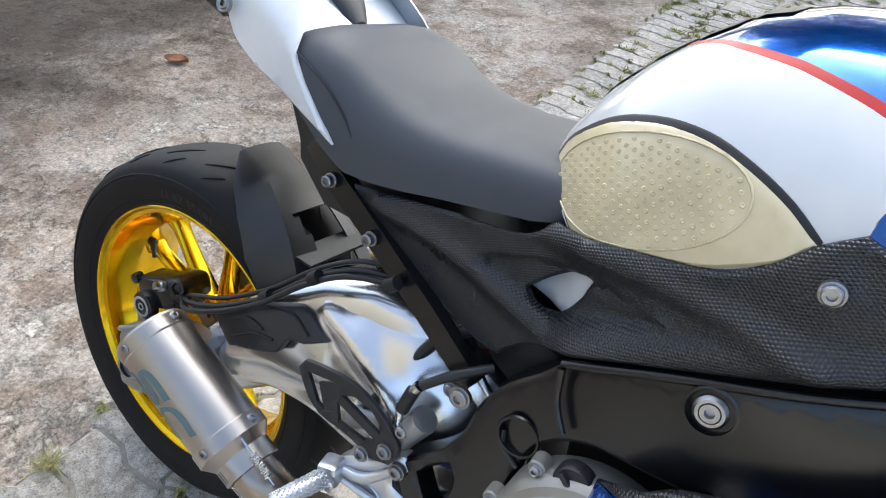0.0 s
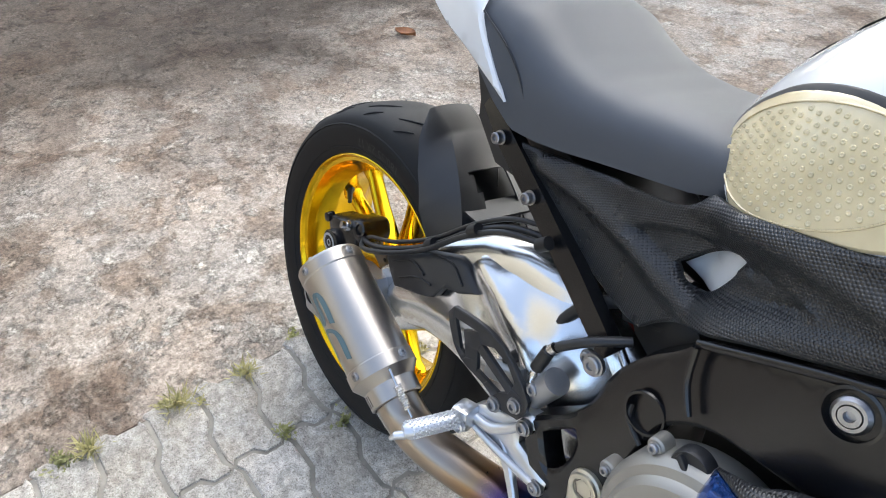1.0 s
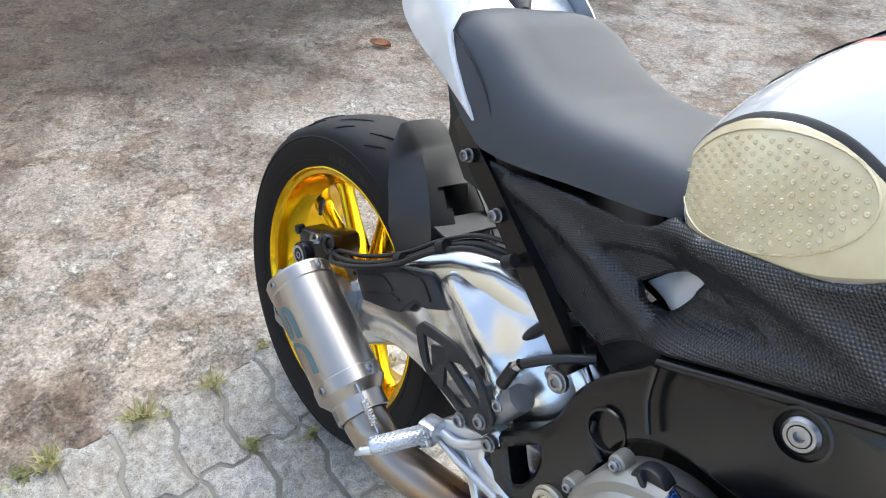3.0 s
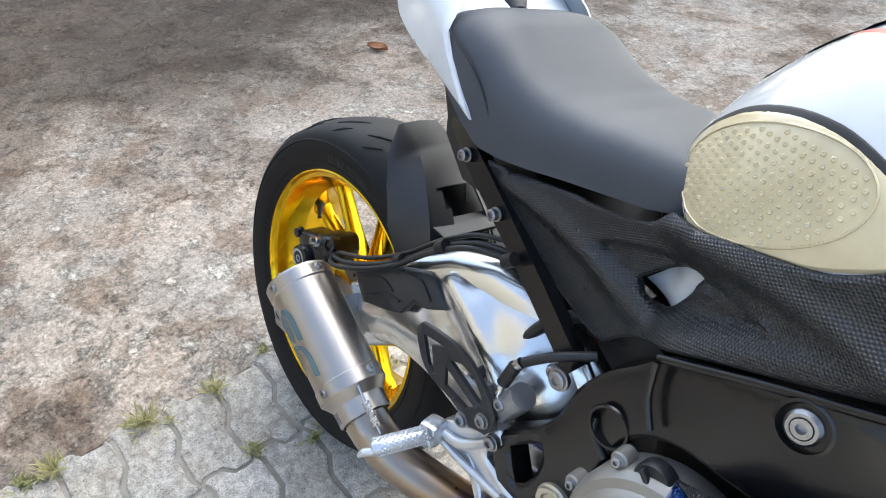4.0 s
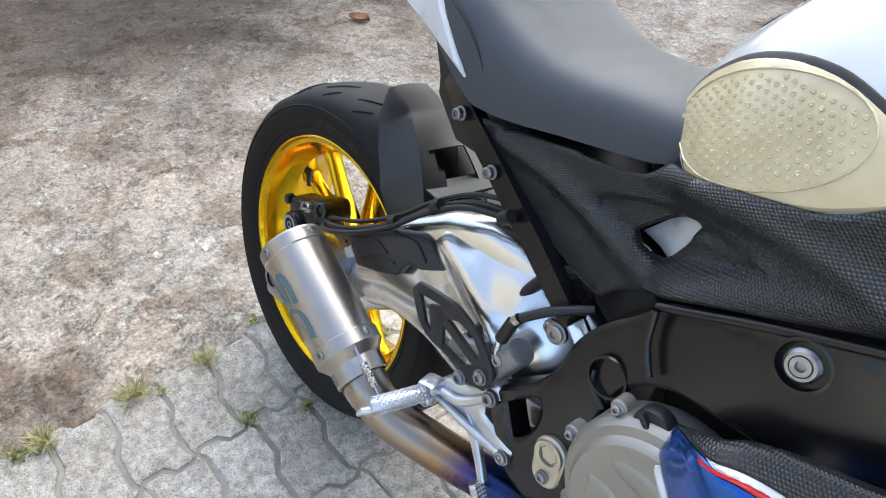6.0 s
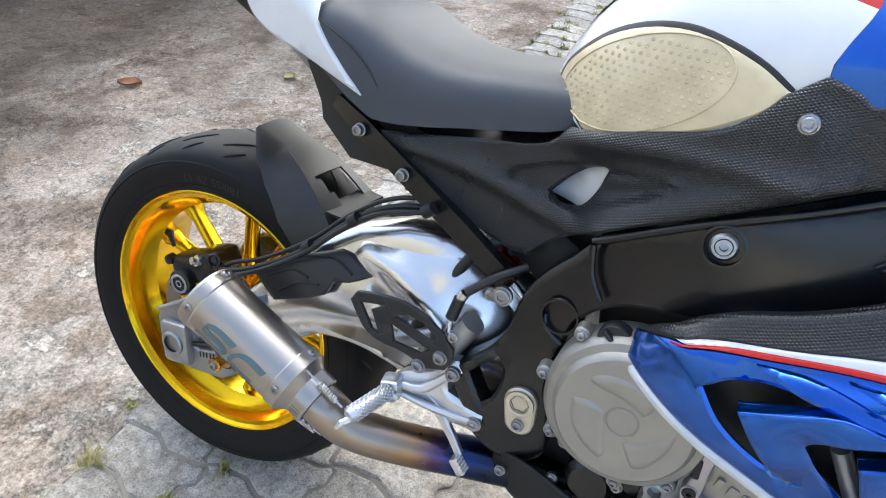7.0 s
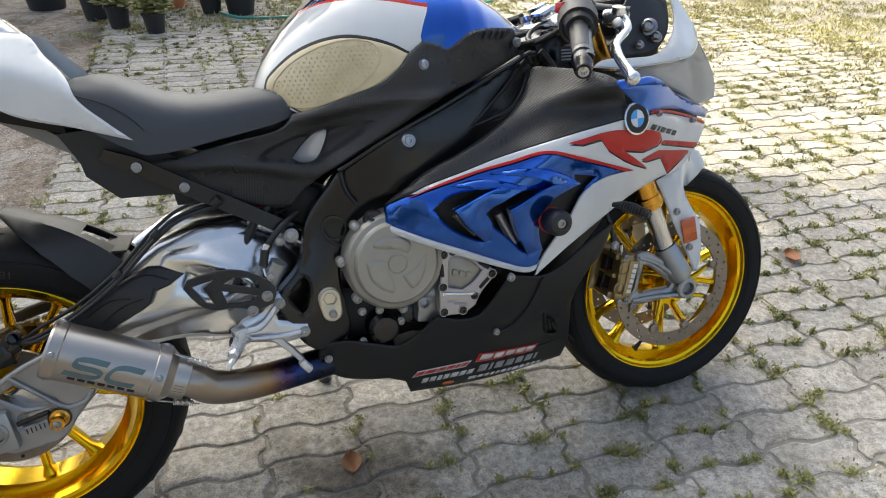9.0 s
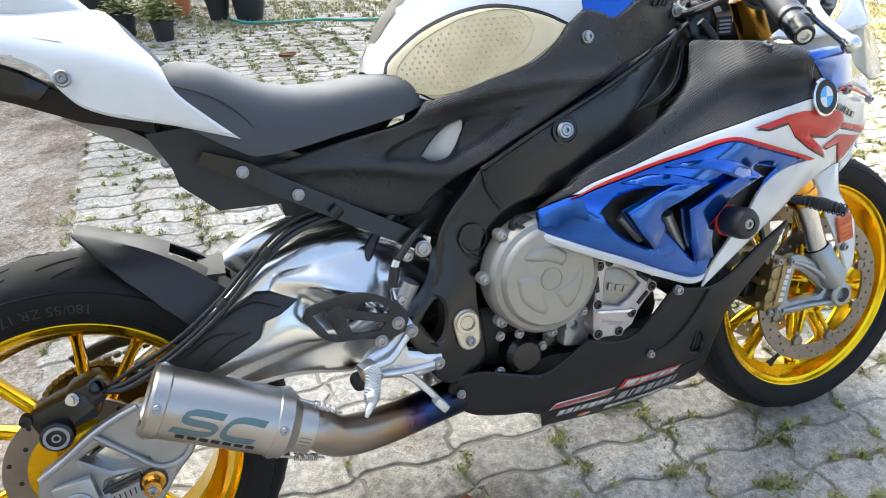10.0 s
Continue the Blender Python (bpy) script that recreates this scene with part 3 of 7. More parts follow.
def tank_part(name, x0, x1, low, high, material, label=""):
    """A skin of the tank from the line 'low' to the line 'high' (angles as functions of x), on both sides."""
    for sgn in (1, -1):
        rows = []
        for i in range(31):
            r = []
            for k in range(15):
                u = k / 14
                a = low(0.79) + (high(0.79) - low(0.79)) * u
                e0, e1 = (q(a) if callable(q) else q for q in (x0, x1))
                x = e0 + (e1 - e0) * i / 30
                r.append(tank_point(x, low(x) + (high(x) - low(x)) * u))
            rows.append([Vector((p.x, sgn * p.y, p.z)) for p in r])
        part(name, loft(rows, closed=False), material, bike, label, smooth=60)


def split(x, up=0.0):
    w, s0 = np.interp(x, TX, TW), np.interp(x, TX, TS)
    return min(math.pi / 2, math.acos(min(1, s0 / w) ** (1 / 0.75)) + up)


EX = (.512, .543, .561, .577, .626, .668, .707, .735, .758, .781, .805, .818, .830, .864, .906, 1.02)
EZ = (.835, .814, .803, .796, .808, .821, .835, .855, .880, .899, .893, .886, .890, .911, .916, .914)


def FLOOR(x):
    """The tank's skin starts just below the top edge of the side cover."""
    zt, zb = np.interp(x, TX, TZ), np.interp(x, TX, TB)
    return math.asin(float(np.clip((np.interp(x, EX, EZ) - zb) / (zt - zb), 0, 0.9)) ** 1.25)


RIDGE = lambda x: math.pi / 2


def colour_break(a):
    """Where white turns to blue along the tank, by height."""
    return float(np.interp(a, (.25, .37, .49, .6, .8, 1.2), (.781, .788, .796, .801, .797, .794)))


tank_part("tank_cover", .5065, colour_break, FLOOR, split, M_WHITE, "glossy white fuel tank cover")
tank_part("tank_stripe", .595, colour_break, split, lambda x: split(x, 0.05), M_RED)
tank_part("tank_top", .595, colour_break, lambda x: split(x, 0.05), RIDGE, M_BLUE, "glossy blue fuel tank top")
tank_part("tank_top", colour_break, 1.02, FLOOR, RIDGE, M_BLUE)
PAD = ".520,.838 .526,.858 .543,.877 .575,.902 .615,.919 .660,.925 .700,.918 .735,.905 .760,.890 .747,.871 .722,.852 .694,.836 .648,.820 .590,.801 .577,.798 .557,.810 .533,.826"
part("pad_edge", panel(PAD, TANK, proud=0.002, thick=0.002, roll=0.001, step=0.012), M_INNER, bike)
cx, cz = 0.642, 0.864
inner = [(cx + (x - cx) * 0.985, cz - 0.002 + (z - cz) * 0.955) for x, z in pts(PAD)]
pad = part("tank_pad", panel(inner, TANK, proud=0.0035, thick=0.002, roll=0.0025, step=0.009), M_PAD, bike, "yellowed silicone knee grip pad with raised nubs")
oval = [(0.622 + 0.088 * math.cos(t) + 0.01 * math.sin(t), 0.862 + 0.05 * math.sin(t) + 0.022 * math.cos(t)) for t in np.linspace(0, 2 * math.pi, 40)]
part("pad_ridge", tube([(x, float(TANK(x, z)) - .0038, z) for x, z in oval if inside(np.array(inner), np.array([[x, z]]))[0]], .0011, 6, step=.02), M_PAD, pad, smooth=60)
for i in range(28):
    for j in range(17):
        x, z = 0.524 + i * 0.0086 + (j % 2) * 0.0043, 0.803 + j * 0.0073
        q = np.array([[x, z]])
        ok = inside(np.array(inner), q)[0] and edge_distance([np.array(inner)], q)[0] > 0.006
        if ok and inside(np.array(oval), q)[0] and edge_distance([np.array(oval)], q)[0] > 0.004:
            y = float(TANK(x, z)) - 0.0044
            part("nub", turned([(0, 0.0023), (0.0010, 0.0019), (0.0013, 0.0012), (0.0006, 0)], (x, y, z), (0.25, -1, 0.35), 8), M_PAD, pad)
rows = []
for i in range(25):
    x = 0.527 + 0.15 * i / 24
    rows.append([tank_point(x, a) + (tank_point(x, a) - Vector((x + 0.03, 0, 0.8))).normalized() * (0.0008 + 0.0012 * (i % 6 > 1)) for a in np.linspace(math.pi / 2 - (0.24 - 0.1 * (i % 6 == 0)), math.pi / 2, 8)])
    rows[-1] += [Vector((p.x, -p.y, p.z)) for p in reversed(rows[-1][:-1])]
part("tank_protector", loft(rows, closed=False), M_MATTE, bike, "black ribbed tank protector", smooth=20)

# seat
SX = (.183, .188, .198, .215, .24, .275, .31, .345, .385, .43, .48, .53, .562, .575)
SZ = (.856, .868, .877, .884, .887, .880, .862, .847, .838, .836, .840, .845, .845, .838)
SB = (.846, .840, .832, .818, .795, .772, .752, .752, .757, .765, .773, .783, .794, .800)
SW = (.110, .122, .131, .138, .143, .146, .144, .141, .137, .132, .128, .130, .131, .118)
rings = []
for x in [*np.linspace(.183, .215, 9), *np.linspace(.223, .575, 40)]:
    zt, zb, w = np.interp(x, SX, SZ), np.interp(x, SX, SB), np.interp(x, SX, SW)
    ring = []
    for k in range(33):
        a = math.pi * k / 32
        c, s = math.cos(a), math.sin(a)
        ring.append((x, -w * math.copysign(abs(c) ** 0.45, c), zb + (zt - zb) * s ** 0.6))
    rings.append(ring)
part("seat", loft(rings), M_SEAT, bike, "black vinyl rider seat", smooth=60)


# wheels
def text_mesh(words, size):
    """The flat mesh of a line of lettering, starting at its origin."""
    cu = bpy.data.curves.new("lettering", "FONT")
    cu.body, cu.size, cu.resolution_u = words, size, 3
    ob = bpy.data.objects.new("lettering", cu)
    scene.collection.objects.link(ob)
    me = bpy.data.meshes.new_from_object(ob.evaluated_get(bpy.context.evaluated_depsgraph_get()))
    bpy.data.objects.remove(ob)
    bpy.data.curves.remove(cu)
    bm = bmesh.new()
    bm.from_mesh(me)
    bpy.data.meshes.remove(me)
    return bm


def wheel(parent, name, x, z, r_tyre, w_tyre, w_rim, words, valve_deg):
    hub = thing(name, "", "", Matrix())
    hub.parent = parent
    hub.location = (x, 0, z)
    ri, h = 0.2255, w_tyre / 2
    q = w_rim / 2
    side = r_tyre - ri
    wall = [(-q + 0.006, ri - 0.006), (-q - 0.001, ri + 0.002), (-q - 0.004, ri + 0.007), (-h * 0.965, ri + side * 0.3), (-h, ri + side * 0.52)]
    prof = list(wall)
    for k in range(13):
        a = math.pi * (k / 12 - 0.5)
        prof.append((h * 0.99 * math.sin(a), r_tyre - side * 0.44 + side * 0.44 * math.cos(a) ** 0.8))
    prof += [(-y, r) for y, r in reversed(wall)]
    tyre = part("tyre", turned(prof, (0, 0, 0), (0, 1, 0), 96), M_RUBBER, hub, "black rubber tyre with grooved tread", smooth=50)
    for k in range(22):
        for sgn in (-1, 1):
            a = 2 * math.pi * (k + (0.5 if sgn > 0 else 0)) / 22
            for (u0, u1), da in (((.22, .58), .16), ((.62, .84), .09)):
                path = []
                for t in (0, .33, .66, 1):
                    u = u0 + (u1 - u0) * t
                    e = math.asin(u)
                    rr = r_tyre - side * 0.44 + side * 0.44 * math.cos(e) ** 0.8 + .0003
                    path.append((rr * math.cos(a + da * t), sgn * u * h * .99, rr * math.sin(a + da * t)))
                part("tread_groove", tube(path, [.0007, .0019, .0019, .0007], 6, step=.02), M_INNER, tyre)
    for r0, word, start in ((ri + side * .30, words, 76),):
        bm = text_mesh(word, 0.021)
        for v in bm.verts:
            a, r = radians(start) + v.co.x / r0, r0 - v.co.y + .008
            y = float(np.interp(r, [p[1] for p in wall[1:]], [p[0] for p in wall[1:]]))
            v.co = Vector((r * math.cos(a), y - .0006, r * math.sin(a)))
        part("lettering", bm, M_EMBOSS, tyre, "raised size lettering")
    for r, t in ((ri + side * .16, .0012), (ri + side * .62, .001)):
        y = float(np.interp(r, [p[1] for p in wall[1:]], [p[0] for p in wall[1:]])) if r < wall[-1][1] else -h * .985
        part("sidewall_rib", turned([(y + .001, r - .0015), (y - t, r), (y + .001, r + .0015)], (0, 0, 0), (0, 1, 0), 96), M_RUBBER, tyre)
    rim = [(-q, ri + 0.0015), (-q - 0.0015, ri - 0.0005), (-q, ri - 0.003), (-q + 0.006, ri - 0.0065), (-q + 0.0085, ri - 0.013), (-q + 0.022, ri - 0.0165), (-q + 0.036, ri - 0.022), (-q * 0.36, ri - 0.035)]
    rim += [(-y, r) for y, r in reversed(rim)] + [(q - 0.005, ri + 0.0005), (q - 0.02, ri - 0.010), (-q + 0.02, ri - 0.010), (-q + 0.005, ri + 0.0005)]
    part("rim", turned(rim, (0, 0, 0), (0, 1, 0), 96, closed=True), M_GOLD, hub, "gold anodised rim", smooth=25)
    part("hub", turned([(-0.05, 0.02), (-0.05, 0.038), (-0.02, 0.05), (0.02, 0.05), (0.05, 0.038), (0.05, 0.02)], (0, 0, 0), (0, 1, 0), 32, closed=True), M_GOLD, hub)
    va = Vector((math.cos(radians(valve_deg)), 0, math.sin(radians(valve_deg))))
    part("valve_stem", turned([(0, .0085), (.004, .008), (.008, .0055), (.02, .005), (.021, .0042), (.032, .0042), (.033, .003), (.033, 0)], va * (ri - .034) + Vector((0, -.012, 0)), -va + Vector((0, -.55, 0)), 14), M_HOSE, hub, "black rubber valve stem")
    for k in range(10):
        a = math.radians(36 * (k // 2 * 2) + (14 if k % 2 else -14))
        b = math.radians(36 * (k // 2 * 2) + (9 if k % 2 else -9))
        p0 = Vector((0.045 * math.cos(b), 0, 0.045 * math.sin(b)))
        p1 = Vector(((ri - 0.03) * math.cos(a), 0, (ri - 0.03) * math.sin(a)))
        d = (p1 - p0).normalized()
        n = d.cross(Vector((0, 1, 0)))
        rg = []
        for t, wd, th in ((0, 0.011, 0.022), (0.5, 0.008, 0.016), (0.86, 0.008, 0.015), (1, 0.016, 0.02)):
            c = p0.lerp(p1, t)
            rg.append([c + n * (wd * math.copysign(abs(math.cos(u)) ** 0.6, math.cos(u))) + Vector((0, 1, 0)) * (th * math.copysign(abs(math.sin(u)) ** 0.6, math.sin(u))) for u in [2 * math.pi * (j + 0.5) / 12 for j in range(12)]])
        part("spoke", loft(rg), M_GOLD, hub, smooth=50)
    return hub


rear = wheel(bike, "rear_wheel", 0.0, 0.321, 0.308, 0.188, 0.164, "180/55 ZR 17", 154)
front = wheel(bike, "front_wheel", 1.417, 0.309, 0.289, 0.12, 0.100, "120/70 ZR 17", 250)

# swingarm
arm = []
for x, yo, yi, z0, z1 in ((.60, -.12, -.03, .42, .54), (.55, -.132, -.03, .39, .575), (.50, -.14, -.03, .385, .60), (.44, -.15, -.035, .39, .622), (.37, -.152, -.045, .40, .62), (.30, -.153, -.06, .41, .598), (.24, -.155, -.09, .40, .56), (.17, -.16, -.105, .35, .50), (.10, -.162, -.11, .29, .42), (.03, -.158, -.11, .275, .375), (-.04, -.15, -.115, .29, .35)):
    ring = []
    for k in range(28):
        a = 2 * math.pi * k / 28
        c, s = math.cos(a), math.sin(a)
        ring.append((x, (yo + yi) / 2 + .006 + ((yo - yi) / 2 + .008) * math.copysign(abs(c) ** 0.6, c), (z0 + z1) / 2 + (z1 - z0) / 2 * math.copysign(abs(s) ** 0.7, s)))
    arm.append(ring)
swing = part("swingarm", loft(arm), M_ALU, bike, "polished aluminium swingarm")
part("swingarm", loft([[(x, -y, z) for x, y, z in r] for r in arm]), M_ALU, bike, "polished aluminium swingarm")

# exhaust
A0, A1 = Vector((.1244, -.238, .4787)), Vector((.286, -.2357, .397))
way = (A1 - A0).normalized()
L = (A1 - A0).length
part("muffler", turned([(0.004, 0), (0.004, 0.034), (0, 0.036), (0, 0.045), (0.004, 0.0475), (0.02, 0.0475), (0.022, 0.046), (L - 0.02, 0.046), (L - 0.018, 0.0475), (L, 0.0475), (L + 0.004, 0.044), (L + 0.016, 0.035)], A0, way, 48), M_TI, bike, "brushed titanium muffler can", smooth=25)
part("collar", turned([(L + 0.012, 0.03), (L + 0.012, 0.0365), (L + 0.037, 0.036), (L + 0.038, 0.0325)], A0, way, 40), M_TI, bike, "titanium exhaust collar", smooth=25)
P0 = A0 + way * (L + 0.03)
part("exhaust_pipe", tube([P0, P0 + way * 0.018, (.350, -.226, .354), (.374, -.216, .342), (.402, -.202, .333), (.45, -.178, .323), (.52, -.145, .314), (.60, -.12, .312), (.70, -.08, .31)], 0.0298, 28), M_TINT, bike, "titanium exhaust pipe with heat tint")

# hugger
bm = bmesh.new()
grid = []
for k in range(59):
    ph = 82 - k
    ye, re = (float(np.interp(ph, (24, 45, 57, 68, 75, 78, 82), v)) for v in ((-.110, -.118, -.116, -.096, -.080, -.066, -.041), (.262, .270, .280, .297, .318, .329, .343)))
    yf, rf = (float(np.interp(ph, (24, 47, 60, 73, 82), v)) for v in ((-.106, -.104, -.070, -.036, -.034), (.345, .342, .339, .337, .346)))
    line = [(ye + (yf - ye) * t ** 1.15, re + (rf - re) * t ** 0.9) for t in np.linspace(0, 1, 7)]
    line += [(yf + (.036 - yf) * t, rf + .003 * math.sin(math.pi * t)) for t in np.linspace(.08, 1, 12)] + [(.046, rf - .006), (.056, rf - .02)]
    c, sn = math.cos(radians(ph)), math.sin(radians(ph))
    grid.append((ph, line, [bm.verts.new((r * c, y, .321 + r * sn)) for y, r in line]))
for (pa, la, a), (pb, lb, b) in zip(grid, grid[1:]):
    for k in range(len(a) - 1):
        ym = (la[k][0] + la[k + 1][0]) / 2
        if 42 < pb and pa < 61 and k > 7 and -.050 < ym < .014:
            continue
        bm.faces.new((a[k], a[k + 1], b[k + 1], b[k]))
bmesh.ops.recalc_face_normals(bm, faces=bm.faces)
bmesh.ops.solidify(bm, geom=bm.faces[:], thickness=0.003)
hugger = part("rear_hugger", bm, M_MATTE, bike, "matte black rear hugger fender", smooth=22)
part("hugger_tab", loft([[(x, y, z) for x, z in ((.205, .585), (.245, .582), (.245, .578), (.205, .581))] for y in (-.09, .03)]), M_MATTE, hugger)

# engine
part("engine_block", box((.30, .30, .30), (.80, 0, .50), (0, -8, 0), 0.03), M_INNER, bike)
part("crankcase", box((.30, .28, .12), (.70, 0, .40), (0, 5, 0), 0.03), M_INNER, bike)
part("cylinder_head", box((.16, .40, .14), (.90, 0, .60), (0, -30, 0), 0.02), M_CAST, bike, "grey cast cylinder head")
CL = Vector((.703, -.195, .526))
clutch = part("clutch_cover", turned([(-0.01, 0.03), (-0.01, 0.094), (0.018, 0.094), (0.026, 0.0925), (0.033, 0.087), (0.036, 0.079), (0.042, 0.076), (0.0445, 0.073), (0.0455, 0.03), (0.0455, 0)], CL, (0, -1, 0), 72), M_ENGINE, bike, "cast magnesium clutch cover", smooth=28)
part("raised_ring", turned([(0.043, 0.0155), (0.0465, 0.016), (0.0472, 0.0172), (0.0465, 0.0184), (0.043, 0.019)], CL, (0, -1, 0), 40), M_ENGINE, clutch)
for petal in (".656,.563 .668,.573 .692,.578 .716,.574 .731,.562 .730,.549 .722,.541 .713,.546 .697,.553 .676,.556", ".645,.536 .668,.539 .684,.533 .685,.521 .690,.500 .695,.480 .690,.470 .670,.481 .651,.503", ".760,.543 .757,.517 .747,.492 .735,.477 .725,.474 .716,.486 .707,.503 .721,.508 .741,.521"):
    part("raised_petal", plate(petal, CL.y - .0475, .006, roll=.003, step=.006, corner=40), M_ENGINE, clutch, smooth=50)
for x, z in ((.632, .604), (.606, .536), (.633, .467), (.711, .437), (.763, .457), (.795, .521)):
    d = Vector((x, 0, z)) - Vector((CL.x, 0, CL.z))
    p = Vector((CL.x, -.2, CL.z)) + d.normalized() * 0.098
    part("bolt_boss", turned([(0, 0.0095), (0.016, 0.009), (0.018, 0.0072), (0.018, 0)], p, (0, -1, 0), 16), M_ENGINE, clutch, smooth=30)
    bolt(clutch, p + Vector((0, -0.018, 0)), r=0.0052)
cap = part("oil_filler_cap", turned([(0, 0.0195), (0.012, 0.0195), (0.015, 0.018), (0.015, 0)], (.672, -.206, .605), (0, -1, 0), 36), M_MATTE, bike, "black oil filler cap", smooth=30)
part("cap_grip", box((0.033, 0.008, 0.006), (.672, -.2225, .605), (0, 40, 0), 0.002), M_MATTE, cap)
wp = part("pump_cover", plate(".788,.520 .796,.531 .812,.533 .832,.527 .864,.500 .894,.480 .899,.471 .890,.462 .862,.432 .853,.414 .828,.400 .786,.403 .780,.412 .782,.456 .786,.480", -.225, 0.03, holes=(".806,.517 .828,.515 .846,.505 .870,.481 .848,.460 .829,.450 .800,.459 .802,.490",), step=0.02), M_MACHINED, bike, "machined silver pump cover")
part("pump_dome", panel(".803,.521 .828,.519 .848,.509 .875,.482 .850,.456 .829,.446 .797,.456 .799,.490", lambda x, z: -.215 - 0.007 * np.exp(-((x - .838) ** 2 + (z - .485) ** 2) / 0.0011), step=0.007, thick=0.03), M_ENGINE, wp)
for x, z, l, a in ((.789, .494, .026, 88), (.873, .492, .026, 40), (.872, .456, .026, -42)):
    part("cover_slot", box((l, .003, .0075), (x, -.2255, z), (0, a, 0), .0015, 1), M_INNER, wp)
for x, z in ((.794, .524), (.889, .472), (.851, .434), (.826, .408), (.788, .411), (.789, .461), (.812, .528)):
    part("bolt_seat", turned([(0, .0095), (.0015, .0093), (.0015, .006)], (x, -.225, z), (0, -1, 0), 18), M_MACHINED, wp)
    bolt(wp, (x, -.226, z), r=0.0062, h=.003, material=M_FRAME)
part("badge_bar", box((0.068, 0.003, 0.0055), (.82, -.227, .443), (0, 9, 0), 0.001), M_ALU, wp)
for k, w in enumerate((0.010, 0.013, 0.014)):
    part("emblem_bar", box((w * 0.8, 0.003, 0.012), (.814 + 0.0145 * k, -.2225, .485 - 0.0045 * k), (0, 17, 0), 0.002), M_ENGINE, wp)
for x, z, w in ((.806, .430, .02), (.822, .422, .026)):
    part("emblem_bar", box((w, 0.001, 0.005), (x, -.2255, z), (0, 12, 0), 0.0005), M_PAPER, wp)
part("pump_body", joined(turned([(0, 0.034), (0.05, 0.032), (0.06, 0.024), (0.062, 0)], (.682, -.12, .378), (0, -1, 0), 28), turned([(0, 0.02), (0.04, 0.018), (0.045, 0)], (.735, -.13, .395), (0, -1, 0.1), 20)), M_FRAME, bike, "black oil pump housing", smooth=35)
for x, z in ((.641, .420), (.675, .417), (.715, .386), (.752, .40), (.637, .359), (.66, .34)):
    bolt(bike, (x, -.172, z), r=0.0065)
part("engine_boss", joined(box((.05, .06, .09), (.772, -.165, .425), (0, 10, 0), 0.01), box((.03, .05, .05), (.757, -.175, .46), (0, 30, 0), 0.008), turned([(0, .014), (0.03, 0.013), (0.032, 0.008), (0.02, 0.006), (0.02, 0)], (.757, -.172, .426), (0, -1, 0), 18)), M_CAST, bike, "grey cast engine boss", smooth=35)
part("cylinder_stud", tube([(.812, -.255, .608), (.852, -.25, .565)], 0.008, 12), M_CAST, bike)
part("cylinder_stud", tube([(.890, -.262, .60), (.925, -.25, .535)], 0.009, 12), M_CAST, bike)

# frame fittings
part("frame_spar", loft([[(x, s * y, z) for x, y, z in r] for s in (1,) for r in [[(.66 + .36 * t, -.10, .63 + .13 * t), (.66 + .36 * t, -.10, .70 + .15 * t), (.66 + .36 * t, -.19 + .06 * t, .70 + .15 * t), (.66 + .36 * t, -.19 + .06 * t, .63 + .13 * t)] for t in (0, 0.5, 1)]]), M_FRAME, bike)
for x, z, r in ((.745, .741, .0085),):
    y = float(FRAME(x, z)[0])
    part("bolt_cup", turned([(0.0, 0.021), (0.003, 0.021), (0.0035, 0.0185), (-0.004, 0.017), (-0.004, 0)], (x, y, z), (0, -1, 0.1), 36), M_FRAME, bike, smooth=30)
    part("frame_bolt", turned([(-0.004, 0.0135), (0.003, 0.0135), (0.006, 0.011), (0.006, 0.0085), (0.003, 0.0085), (0.0065, 0.0075), (0.0065, 0.004), (0.002, 0.0035), (0.002, 0)], (x, y, z), (0, -1, 0.1), 32), M_BOLT, bike, "steel engine mount bolt", smooth=30)
for x, y, z, r in ((.528, -.170, .588, .0125), (.49, -.194, .472, .010), (.528, -.19, .409, .010), (.568, -.166, .334, .0075), (.777, -.238, .868, .0085), (.985, -.158, .894, .0085), (.912, -.262, .472, .008), (.90, -.205, .341, .007), (1.341, -.214, .721, .006), (1.22, -.272, .749, .006), (.508, -.15, .575, .009)):
    bolt(bike, (x, y - 0.002, z), r=r * 0.82, h=0.006)
part("weld_seam", tube([(.623, -.196, .695), (.63, -.198, .66), (.645, -.202, .637)], [0.004, 0.0035, 0.003], 8), M_FRAME, bike)
part("frame_edge", tube([(.622, -.192, .697), (.712, -.214, .748), (.80, -.225, .79), (.91, -.206, .837), (1.02, -.14, .873)], 0.0045, 10), M_FRAME, bike)
cap_line = [(.5805 + .021 * math.cos(t), .464 + .021 * math.sin(t)) for t in np.linspace(-.12, math.pi + .12, 13)] + [(.583 + .0185 * math.cos(t), .436 + .0185 * math.sin(t)) for t in np.linspace(math.pi + .1, 2 * math.pi - .1, 13)]
plate_ob = part("pivot_plate", plate(cap_line, -.1905, 0.012, roll=0.002, step=0.01), M_CHAMP, bike, "champagne metal pivot plate")
part("pivot_nut", turned([(-0.001, 0.0125), (-0.001, 0.0112), (-0.010, 0.0105), (-0.010, 0)], (.5805, -.1925, .464), (0, -1, 0), 6), M_DISC, plate_ob, "dark recessed hexagon socket", smooth=20)
part("pivot_ring", turned([(0, 0.0185), (0.003, 0.0180), (0.0035, 0.0165), (0.0025, 0.0125), (-0.006, 0.0118)], (.5805, -.191, .464), (0, -1, 0), 36), M_CHAMP, plate_ob)
bolt(plate_ob, (.5835, -.193, .433), r=0.0065)
